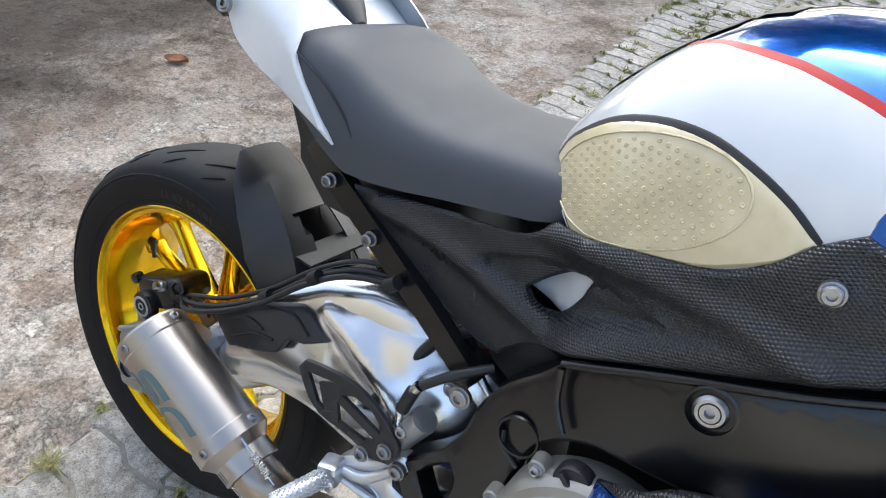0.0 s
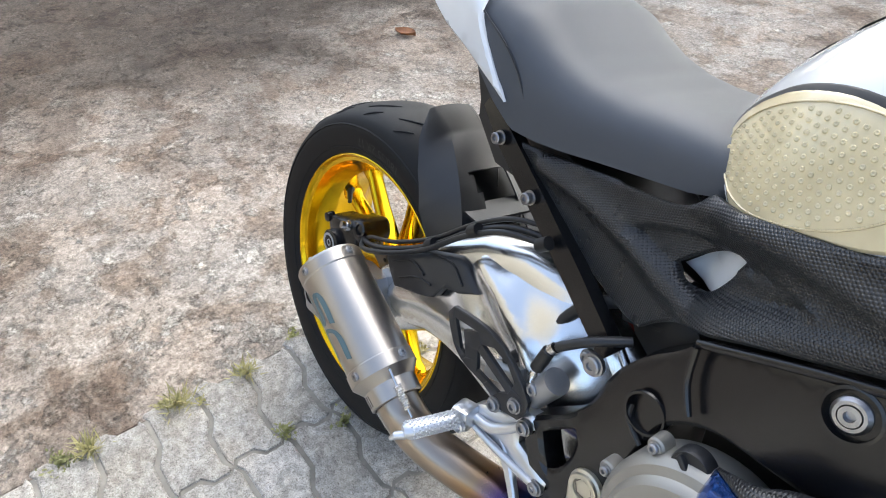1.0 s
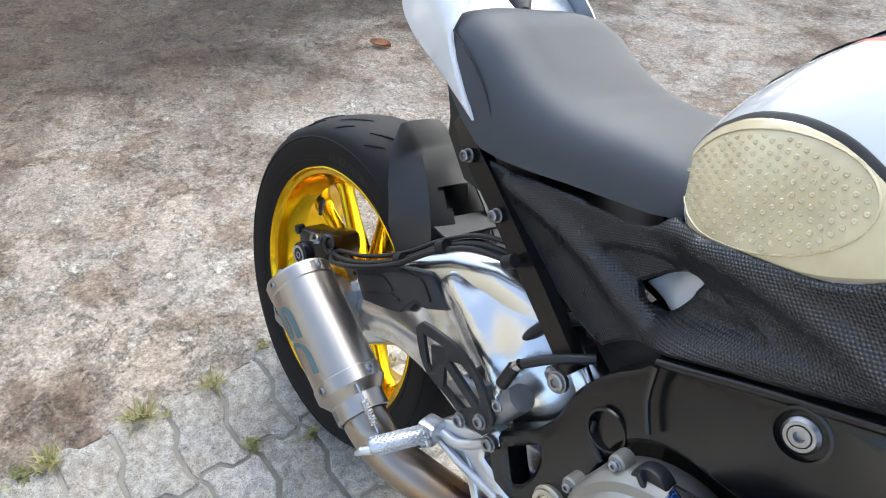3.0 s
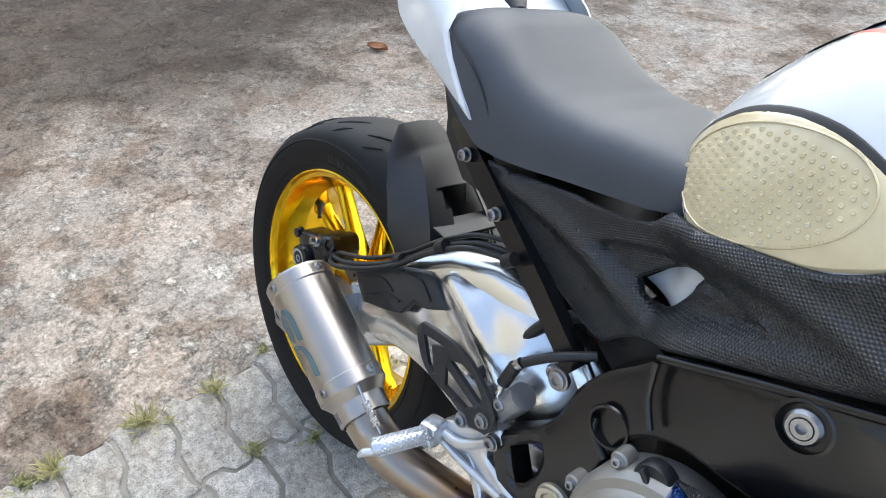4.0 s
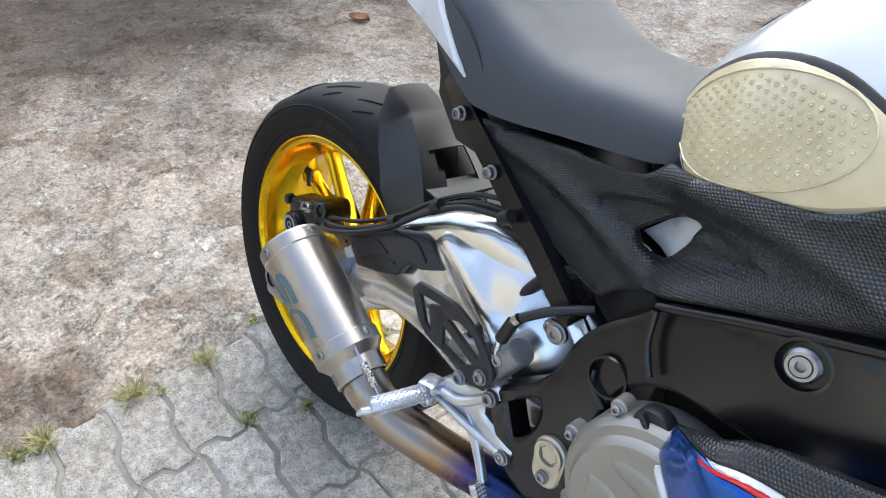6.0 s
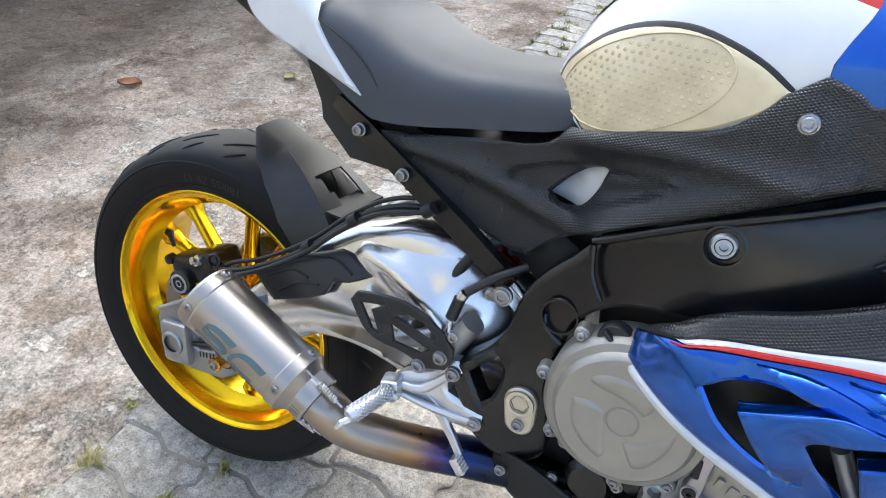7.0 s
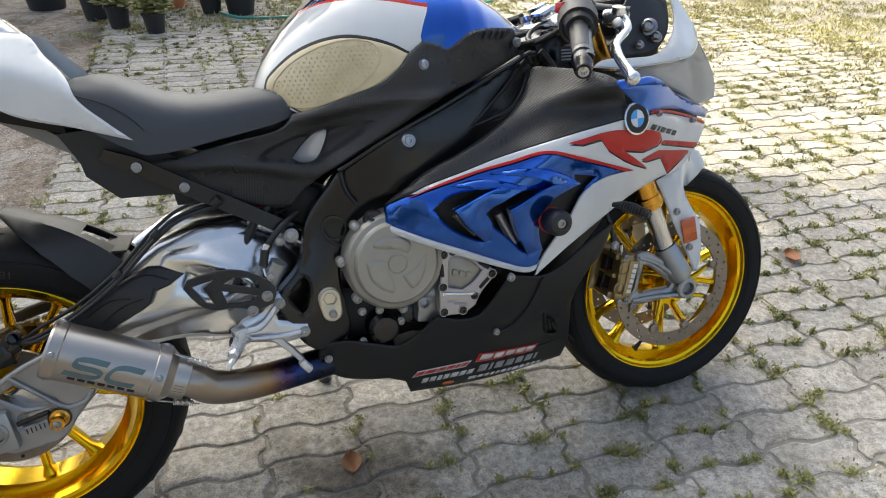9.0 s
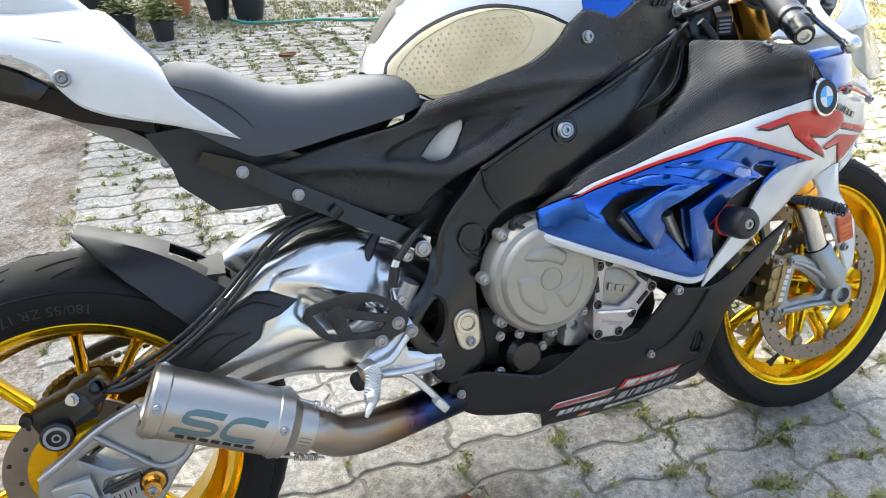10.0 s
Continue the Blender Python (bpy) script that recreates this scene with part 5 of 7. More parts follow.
for deg in (70, -80):
    p, o = on_can(L + .004, deg, .047)
    q, _ = on_can(L + .07, deg, .038)
    coil = []
    axis = (q - p).normalized()
    e1 = axis.orthogonal().normalized()
    e2 = axis.cross(e1)
    for k in range(81):
        t = k / 80
        coil.append(p.lerp(q, .35 + .5 * t) + (e1 * math.cos(t * 75) + e2 * math.sin(t * 75)) * .0048)
    part("exhaust_spring", joined(tube(coil, .0011, 5, step=.01), tube([p, p.lerp(q, .36)], .0015, 6), tube([p.lerp(q, .84), q], .0015, 6)), M_STEEL, bike, "coiled steel exhaust spring")

# crash slider and front peg
sl = part("crash_slider", turned([(0, .018), (.006, .0225), (.042, .0243), (.052, .0235), (.058, .0195), (.06, .014), (.06, .0095), (.053, .009), (.053, 0)], (.985, -.272, .578), (0, -1, 0.05), 36), M_MATTE, bike, "black crash slider with red ring", smooth=35)
part("red_ring", turned([(.008, .020), (.009, .0245), (.012, .0247), (.014, .0225)], (.985, -.276, .578), (0, -1, 0.05), 36), M_RED, sl)
bolt(sl, (.985, -.327, .581), r=.009, h=.004)
peg_f = part("front_peg", tube([(1.126, -.268, .585), (1.134, -.284, .586), (1.143, -.315, .584), (1.152, -.350, .577)], [.005, .0085, .011, .0055], 14, flat=.75), M_MATTE, bike, "black ribbed front peg", smooth=50)
for k in range(9):
    c = Vector((1.136, -.290, .585)).lerp(Vector((1.149, -.345, .579)), k / 8)
    part("peg_rib", turned([(0, .0095), (.0015, .0108), (.003, .0095)], c, (.28, -.95, -.06), 14), M_HOSE, peg_f)
part("recess_cover", panel("1.036,.664 1.112,.652 1.122,.642 1.066,.606 1.018,.530 .969,.464 .950,.497 .964,.540 .960,.573 .974,.603 .995,.625 1.040,.638", FAIR, proud=-0.014, step=.02), M_INNER, bike)

# round badge and lettering
by = float(FAIR(1.161, .746)[0]) - 0.004
bw = Vector((0.18, -1, 0.12)).normalized()
badge = part("round_badge", turned([(0, .03), (.003, .03), (.004, .027), (.0035, 0)], (1.161, by, .746), bw, 40), M_STEEL, bike, "round blue, white and black badge", smooth=25)
part("badge_ring", turned([(.0042, .0265), (.0046, .0262), (.0046, .0165), (.0042, .0162)], (1.161, by, .746), bw, 40), M_INNER, badge)
q = bw.to_track_quat("Z", "Y").to_matrix()
for k in range(4):
    bm = bmesh.new()
    vs = [bm.verts.new(Vector((1.161, by, .746)) + q @ Vector((0, 0, .0046)))] + [bm.verts.new(Vector((1.161, by, .746)) + q @ Vector((.016 * math.cos(a), .016 * math.sin(a), .0046))) for a in np.linspace(k * math.pi / 2, (k + 1) * math.pi / 2, 9)]
    bm.faces.new(vs)
    part("badge_quarter", bm, M_BADGE if k % 2 else M_WHITE, badge)


def bars(f, x, z, dx, dz, widths, height, material, gap=.004, proud=.0035, name="lettering_bar", slant=0.3):
    """Slanted blocks in a row on a panel, in place of lettering."""
    for w in widths:
        o = [(x, z), (x + w * dx, z + w * dz), (x + w * dx + height * slant, z + w * dz + height), (x + height * slant, z + height)]
        part(name, panel(o, f, proud=proud, thick=.0008, roll=.0002, step=.02, corner=10), material, bike)
        x, z = x + (w + gap) * dx, z + (w + gap) * dz


bars(FAIR, 1.200, .722, 1, -.29, (.014, .005, .014, .014, .014), .0085, M_FRAME, gap=.0065, slant=.75)


def block_row(f, corners, widths, material, proud=.002, gap=.22, low=0.0, high=1.0):
    """Blocks of the given relative widths in a slanted field of four corners, in place of lettering."""
    bl, br, tr, tl = (Vector(c) for c in pts(corners))
    total, u = sum(widths) + gap * (len(widths) - 1), 0.0
    for w in widths:
        q = [bl.lerp(br, s / total).lerp(tl.lerp(tr, s / total), v) for s, v in ((u, low), (u + w, low), (u + w, high), (u, high))]
        part("lettering_bar", panel([tuple(c) for c in q], f, proud=proud, thick=.0008, roll=.0002, step=.02, corner=10), material, bike)
        u += w + gap


block_row(BELLY, ".734,.246 .853,.243 .864,.262 .745,.262", (1,), M_WHITE)
block_row(BELLY, ".737,.247 .850,.245 .860,.260 .748,.260", (1, 1.3, .9, 1, .4, .8), M_RED, .003, .25, .12, .88)
block_row(BELLY, ".757,.219 .873,.214 .878,.229 .760,.234", (.9, .9, .6, .8, 1.1, .9, .9), M_WHITE, .002, .3)
block_row(BELLY, ".873,.251 1.026,.229 1.034,.252 .877,.280", (1,), M_RED)
block_row(BELLY, ".881,.254 1.020,.235 1.027,.250 .886,.275", (1.2, 1, 1, 1, .9), M_WHITE, .003, .22, .12, .92)
block_row(BELLY, ".886,.214 1.042,.198 1.045,.217 .889,.237", (1, .35, 1, 1, .9, .9, .35), M_PAPER, .002, .3)
block_row(BELLY, ".867,.193 1.060,.171 1.064,.186 .872,.205", (1.2, .8, .7, .6, .6, .8, .6, 1, .8, .7, .7, .7), M_WHITE, .002, .3, .1, .8)
part("oval_mark", panel([(.822 + .014 * math.cos(u), .199 + .006 * math.sin(u)) for u in np.linspace(0, 2 * math.pi, 17)[:-1]], BELLY, proud=.002, thick=.0008, roll=.0002, step=.02), M_ORANGE, bike)
part("seam_line", tube([(.907, float(BELLY(.907, .334)[0]) - .001, .334), (.94, float(BELLY(.94, .345)[0]) - .001, .345), (.965, float(BELLY(.965, .38)[0]) - .001, .38), (.978, float(BELLY(.978, .42)[0]) - .001, .42), (.985, float(BELLY(.985, .455)[0]) - .002, .455)], .003, 8), M_INNER, bike)
both("vent_backing", "1.0,.36 1.035,.355 1.095,.27 1.085,.25 1.03,.27", BELLY, M_INNER, bike, proud=-0.014, step=0.03)
for dx in (.0, .018, .036):
    part("vent_slat", tube([(1.02 + dx, float(BELLY(1.02 + dx, .345 - dx)[0]) + .002, .35 - dx * 1.2), (1.045 + dx * .8, float(BELLY(1.045 + dx, .285)[0]) + .002, .288 - dx * .2)], .003, 8), M_BELLY, bike)
part("belly_liner", loft([[(x, s * w, z) for s in (-1, 1)] + [(x, s * w * .6, z - .05) for s in (1, -1)] for x, w, z in ((.58, .12, .32), (.75, .13, .25), (.95, .13, .24), (1.11, .09, .24))]), M_INNER, bike)

# front end
fz = Vector((1.417, 0, .309))


def circle(cx, cz, r, k, turn=0.0):
    return [(cx + r * math.cos(turn + 2 * math.pi * j / k), cz + r * math.sin(turn + 2 * math.pi * j / k)) for j in range(k)]


def fork_x(z):
    """The fork leans back along this line."""
    return 1.323 - (z - .521) * .411


for sgn in (1, -1):
    drilled = [circle(fz.x, fz.z, .123, 60)]
    for k in range(54):
        a = 2 * math.pi * k / 54
        r = (.130, .1395, .149)[k % 3]
        drilled.append(circle(fz.x + r * math.cos(a), fz.z + r * math.sin(a), .0033, 6))
    fd = part("front_disc", panel(circle(fz.x, fz.z, .157, 90), lambda x, z: np.full(len(x), -.071), holes=drilled, step=.02, thick=.005, roll=.0005, side=sgn, corner=10), M_DISC, bike, "drilled steel front brake disc", smooth=25)
    for k in range(8):
        a = 2 * math.pi * (k + .4) / 8
        c = fz + Vector((.117 * math.cos(a), -.0735 * sgn, .117 * math.sin(a)))
        part("disc_bobbin", joined(turned([(-.006, .012), (.003, .012), (.004, .008), (.002, .007), (.002, 0)], c, (0, -sgn, 0), 18), box((.030, .004, .012), fz + Vector((.101 * math.cos(a), -.068 * sgn, .101 * math.sin(a))), (0, -math.degrees(a), 0), .002, 1)), M_DISC, fd)
        part("carrier_arm", tube([fz + Vector((.045 * math.cos(a - .25), -.066 * sgn, .045 * math.sin(a - .25))), fz + Vector((.075 * math.cos(a - .08), -.068 * sgn, .075 * math.sin(a - .08))), fz + Vector((.098 * math.cos(a), -.069 * sgn, .098 * math.sin(a)))], [.007, .0055, .005], 8), M_GOLD, fd, "gold anodised carrier arm")
    part("disc_carrier", turned([(-.004, .03), (.0, .036), (0, .050), (.006, .050), (.006, .03)], fz + Vector((0, -.068 * sgn, 0)), (0, 1, 0), 40, closed=True), M_GOLD, bike)
    ya = -.107 * sgn
    part("fork_tube", tube([(fork_x(.54), ya, .54), (fork_x(.745), ya, .745), (fork_x(.91), ya, .91)], .0258, 28), M_GOLDFORK, bike, "gold anodised fork tube")
    part("fork_seal", turned([(-.002, .022), (-.002, .0275), (.006, .029), (.011, .0275), (.013, .029), (.026, .029), (.028, .0265)], (fork_x(.525), ya, .525), (-.38, 0, .925), 32), M_GOLDFORK, bike, smooth=30)
    part("fork_slider", tube([(fork_x(.40), ya, .40), (fork_x(.545), ya, .545)], .0212, 32), M_STEEL, bike, "chromed fork slider")
    foot = part("fork_foot", joined(
        turned([(0, .024), (.004, .0265), (.03, .0265), (.06, .0285), (.075, .029), (.09, .022)], (fork_x(.424), ya, .424), (.42, -.16 * sgn, -.9), 28),
        panel("1.283,.417 1.302,.421 1.345,.402 1.388,.366 1.425,.342 1.437,.322 1.434,.303 1.415,.293 1.371,.299 1.276,.301 1.261,.308 1.264,.323 1.274,.334 1.284,.375", lambda x, z: -.121 - .06 * np.clip(x - 1.37, 0, 1), holes=("1.300,.392 1.309,.389 1.377,.334 1.370,.324 1.292,.322 1.287,.330",), thick=.017, roll=.004, step=.012, side=sgn)), M_CAST, bike, "silver cast fork foot with caliper bracket")
    part("foot_rib", tube([(1.286, -.123 * sgn, .412), (1.330, -.125 * sgn, .392), (1.388, -.128 * sgn, .345)], [.004, .005, .006], 10), M_CAST, foot)
    part("foot_rib", tube([(1.268, -.123 * sgn, .312), (1.330, -.124 * sgn, .311), (1.390, -.128 * sgn, .308)], [.004, .005, .006], 10), M_CAST, foot)
    axle = (1.407, -.126 * sgn, .322)
    part("axle_end", turned([(-.02, .027), (.008, .0255), (.012, .023), (.013, .020), (.013, .0155), (-.006, .015), (-.006, 0)], axle, (0, -sgn, 0), 32), M_CAST, foot, smooth=28)
    part("axle_bore", turned([(.004, .0148), (-.004, .0148), (-.004, 0)], axle, (0, -sgn, 0), 6), M_STEEL, foot)
    lean = lambda dz: .30 * dz
    fc = part("front_caliper", joined(
        panel("1.240,.424 1.281,.419 1.279,.408 1.257,.324 1.251,.316 1.222,.320 1.221,.332 1.226,.352 1.231,.378", lambda x, z: np.full(len(x), -.128), thick=.030, roll=.004, step=.012, side=sgn),
        panel("1.258,.411 1.279,.408 1.258,.328 1.238,.331", lambda x, z: np.full(len(x), -.132), thick=.006, roll=.0015, step=.02, side=sgn, corner=10),
        panel("1.220,.436 1.270,.428 1.243,.322 1.197,.330", lambda x, z: np.full(len(x), -.054), thick=.026, roll=.005, step=.02, side=sgn),
        box((.022, .06, .014), (1.241, -.085 * sgn, .418), (0, 14, 0), .004), box((.022, .06, .014), (1.220, -.085 * sgn, .332), (0, 14, 0), .004), box((.018, .06, .012), (1.230, -.085 * sgn, .376), (0, 14, 0), .004)), M_BRONZE, bike, "bronze radial brake caliper", smooth=35)
    for zc in (.351, .396):
        part("piston_cover", turned([(0, .015), (.003, .0145), (.004, .012)], (1.236 + lean(zc - .37), -.128 * sgn, zc), (0, -sgn, 0), 24), M_BRONZE, fc)
    for k, h in enumerate((.008, .007, .008, .010, .008, .008)):
        part("lettering_bar", box((.010, .001, h), (1.2525 + lean(.0115 * k), -.1325 * sgn, .341 + .0115 * k), (0, 14, 0), 0), M_WHITE, fc)
    for x, z in ((1.276, .416), (1.247, .318), (1.229, .318), (1.246, .421)):
        bolt(fc, (x, -.131 * sgn, z), (0, -sgn, 0), r=.0055, h=.005)
    part("brake_pad", panel("1.232,.417 1.262,.412 1.238,.330 1.210,.336", lambda x, z: np.full(len(x), -.082), thick=.018, step=.03, side=sgn), M_INNER, fc)
    part("bleed_nipple", tube([(1.245, -.115 * sgn, .424), (1.240, -.118 * sgn, .450)], .0045, 10), M_STEEL, fc)
    part("brake_hose", tube([(1.226, -.105 * sgn, .432), (1.226, -.110 * sgn, .455), (1.222, -.105 * sgn, .49), (1.20, -.09 * sgn, .57), (1.19, -.09 * sgn, .66)], .005, 10), M_HOSE, bike)
    bolt(bike, (1.227, -.116 * sgn, .448), (0, -sgn, 0), r=.008, h=.006)
part("radiator", box((.04, .34, .22), (1.07, 0, .55), (0, -20, 0), .01), M_INNER, bike)
MUD = surface([(1.335, -.113, .575), (1.404, -.113, .552), (1.45, -.115, .47), (1.441, -.116, .353), (1.38, -.118, .47), (1.405, -.105, .61), (1.452, -.062, .632), (1.515, -.05, .612), (1.534, -.045, .597), (1.456, -.064, .552), (1.496, -.062, .58)])
both("front_fender_side", "1.333,.580 1.405,.612 1.452,.632 1.490,.624 1.500,.590 1.494,.580 1.454,.551 1.408,.558 1.430,.523 1.450,.473 1.456,.418 1.456,.367 1.441,.351 1.406,.421 1.381,.474 1.357,.525", MUD, M_WHITE, bike, "white painted front fender", step=.010)
rings = []
for k in range(21):
    ph = radians(116 - 49 * k / 20)
    r = .312 - .006 * k / 20
    w = np.interp(k, (0, 4, 12, 17, 20), (.055, .066, .064, .052, .030))
    arc = [(fz.x + (r - .04 * (1 - math.cos(u))) * math.cos(ph), w * math.sin(u) / math.sin(1.35), fz.z + (r - .04 * (1 - math.cos(u))) * math.sin(ph)) for u in np.linspace(-1.35, 1.35, 13)]
    rings.append(arc + [(x * .995 + fz.x * .005, y * .95, z - .004) for x, y, z in reversed(arc)])
part("front_fender", loft(rings), M_WHITE, bike, "white painted front fender", smooth=40)
refl = part("reflector", joined(box((.037, .007, .057), (1.414, -.1245, .459), (0, -11, 0), .003)), M_ORANGE, bike, "orange side reflector")
for k in range(5):
    part("reflector_rib", box((.029, .001, .0012), pose(1.414, -.1285, .459, 0, -11, 0) @ Vector((0, 0, -.02 + .01 * k)), (0, -11, 0), 0), M_ORANGE, refl)
for x, z in ((1.383, .505), (1.418, .418)):
    bolt(bike, (x, float(MUD(x, z)[0]) - .003, z), r=.007)

# cockpit
part("handlebar", tube([(1.13, -.13, .945), (1.09, -.21, .928), (1.055, -.29, .905), (1.0, -.395, .862)], .011, 14), M_FRAME, bike)
part("handlebar", tube([(1.13, .13, .945), (1.09, .21, .928), (1.055, .29, .905), (1.0, .395, .862)], .011, 14), M_FRAME, bike)
part("grip", tube([(1.048, -.280, .911), (1.006, -.366, .870)], .0172, 20), M_HOSE, bike, "black rubber grip")
part("grip", tube([(1.048, .280, .911), (1.006, .366, .870)], .0172, 20), M_HOSE, bike, "black rubber grip")
part("throttle_drum", joined(tube([(1.085, -.205, .945), (1.064, -.247, .926)], [.030, .034], 26), tube([(1.066, -.243, .928), (1.051, -.274, .914)], [.036, .034], 28)), M_MATTE, bike, "black throttle drum", smooth=30)
part("grip_flange", tube([(1.052, -.272, .915), (1.046, -.285, .909)], [.030, .024], 24), M_HOSE, bike, smooth=30)
part("bar_end", turned([(0, .0172), (.012, .0178), (.015, .0155), (.030, .0162), (.044, .0160), (.047, .0145), (.058, .0142), (.062, .0125), (.062, .0085), (.056, .007), (.056, 0)], (1.006, -.366, .870), (-.41, -.80, -.41), 28), M_FRAME, bike, "dark bar end weight", smooth=30)
part("bar_end_screw", turned([(.055, .0080), (.0625, .0088), (.0632, .0055), (.059, .0045), (.059, 0)], (1.006, -.366, .870), (-.41, -.80, -.41), 16), M_STEEL, bike)
part("switch_cube", box((.05, .045, .05), (1.09, -.205, .940), (0, 20, 25), .01), M_MATTE, bike)
part("kill_switch", box((.012, .02, .018), (1.045, -.222, .948), (0, 10, 25), .003), M_RED, bike)
for dy in (0, .03):
    part("switch_button", box((.016, .018, .006), (1.075, -.215 + dy, .966 + dy * .3), (10, 25, 25), .002), M_PAPER, bike)
lever = part("brake_lever", tube([(1.160, -.238, .922), (1.149, -.262, .912), (1.140, -.279, .901), (1.115, -.297, .886), (1.096, -.318, .876), (1.088, -.345, .858), (1.083, -.375, .841), (1.080, -.398, .828)], [.011, .0135, .014, .012, .0105, .0085, .0085, .0095], 16, flat=.6), M_ALU, bike, "silver brake lever", smooth=60)
part("lever_ball", turned([(0, .0), (.003, .0085), (.010, .0125), (.018, .0115), (.023, .007), (.025, 0)], (1.0815, -.387, .834), (-.1, -.8, -.55), 22), M_ALU, lever)
part("lever_adjuster", turned([(0, .009), (.004, .010), (.009, .010), (.010, .007), (.010, 0)], (1.135, -.268, .912), (-.7, -.4, .4), 16), M_BOLT, lever)
part("lever_pivot", joined(box((.04, .04, .03), (1.165, -.21, .925), (0, 10, 30), .006), turned([(0, .012), (.014, .012), (.016, .008), (.016, 0)], (1.15, -.24, .93), (0, -.3, 1), 18)), M_ALU, bike, "silver lever clamp")
part("master_cylinder", tube([(1.13, -.16, .945), (1.19, -.215, .93)], .014, 18), M_FRAME, bike)
part("triple_clamp", joined(box((.07, .28, .022), (1.13, 0, .925), (0, -24, 0), .008), tube([(1.15, -.105, .915), (1.145, -.105, .95)], .032, 24), tube([(1.15, .105, .915), (1.145, .105, .95)], .032, 24)), M_ALU, bike, "silver triple clamp", smooth=35)
part("ignition_lock", joined(turned([(0, .02), (.03, .02), (.032, .016), (.032, 0)], (1.115, 0, .935), (-.4, 0, 1), 24), box((.05, .03, .02), (1.09, -.06, .945), (0, -20, 20), .005)), M_STEEL, bike)
part("cable", tube([(1.06, -.22, .92), (1.02, -.17, .89), (1.03, -.11, .90), (1.08, -.06, .92), (1.15, -.02, .9)], .0045, 8), M_HOSE, bike)
part("cable", tube([(1.05, -.20, .905), (1.0, -.13, .888), (.99, -.09, .90), (1.07, -.03, .91)], .006, 8), M_HOSE, bike)
part("instrument_panel", joined(box((.035, .20, .10), (1.30, .02, .935), (0, -35, 0), .012), box((.16, .20, .06), (1.28, .02, .86), (0, -10, 0), .02)), M_MATTE, bike, "black instrument panel")
part("cockpit_liner", loft([[(x, s * w, z) for s in (-1, 1)] + [(x, s * w * .9, z - .16) for s in (1, -1)] for x, w, z in ((1.05, .13, .84), (1.15, .19, .83), (1.28, .15, .82), (1.42, .09, .76))]), M_INNER, bike)
sticker = part("warning_sticker", box((.03, .002, .03), (1.10, -.135, .865), (0, 0, 0), 0), M_INNER, bike)
for k in range(4):
    part("lettering_bar", box((.022, .001, .003), (1.10, -.1368, .855 + .006 * k), (0, 0, 0), 0), M_PAPER, sticker)
part("steering_stem", box((.07, .20, .12), (1.10, 0, .85), (0, -24, 0), .02), M_FRAME, bike)
part("frame_clip", joined(tube([(1.002, -.138, .872), (1.011, -.145, .866), (1.018, -.150, .852)], .004, 8), box((.012, .010, .010), (1.003, -.138, .873), (0, 30, 0), .003)), M_HOSE, bike)
# windscreen: smoked shell; sky reflection painted as a broad pale band round the cockpit
SCR = surface([(1.16, -.225, .832), (1.438, -.166, .755), (1.30, -.215, .80), (1.33, -.205, .85), (1.28, -.165, .95), (1.36, -.15, .91), (1.42, -.15, .83), (1.25, -.19, .88)])
both("screen_sky_band", "1.330,.985 1.333,.955 1.332,.928 1.295,.875 1.265,.855 1.204,.851 1.125,.851 1.10,.84 1.171,.833 1.267,.836 1.349,.847 1.392,.864 1.399,.898 1.380,.932 1.364,.955 1.35,.985", SCR, M_WHITE, bike, "white band painted as the sky's reflection in the screen", step=.014, thick=.004, proud=.003)
inner_wall = both("cockpit_panel", "1.175,.853 1.204,.854 1.262,.858 1.293,.878 1.329,.930 1.330,.985 1.24,.985 1.20,.93 1.18,.89", SCR, M_MATTE, bike, "black inner cockpit panel", proud=-.012, step=.02)
for x, z, r in ((1.262, .905, .0125), (1.275, .885, .008), (1.235, .872, .006)):
    part("panel_bolt", turned([(0, r * 1.4), (.005, r * 1.4), (.006, r), (.014, r), (.016, r * .7), (.012, r * .5), (.012, 0)], (x, float(SCR(x, z)[0]) + .010, z), (-.6, -.7, .35), 20), M_BOLT, inner_wall)
bolt(bike, (1.075, -.258, .8335), (-.1, -.55, .83), r=.006, h=.002)
both("windscreen", "1.399,.898 1.430,.857 1.449,.827 1.455,.780 1.441,.754 1.370,.750 1.303,.782 1.250,.799 1.197,.813 1.160,.826 1.267,.836 1.349,.847 1.392,.864", SCR, M_SCREEN, bike, "smoked translucent windscreen", step=.014, thick=.003, proud=-.010)
both("nose_side", "1.39,.755 1.45,.716 1.44,.70 1.40,.665 1.36,.63 1.42,.64 1.49,.70 1.48,.74", lambda x, z: -.15 + (x - 1.39) * 1.3, M_WHITE, bike, step=.02)
part("headlight", loft([[(1.30, -.12, .60), (1.30, .12, .60), (1.30, .14, .76), (1.30, -.14, .76)], [(1.46, -.07, .66), (1.46, .07, .66), (1.46, .08, .74), (1.46, -.08, .74)]]), M_INNER, bike)
# side stand
part("side_stand", tube([(.62, .10, .33), (.60, .24, .10), (.60, .275, .075)], [.012, .011, .02], 12), M_FRAME, bike, "black side stand")

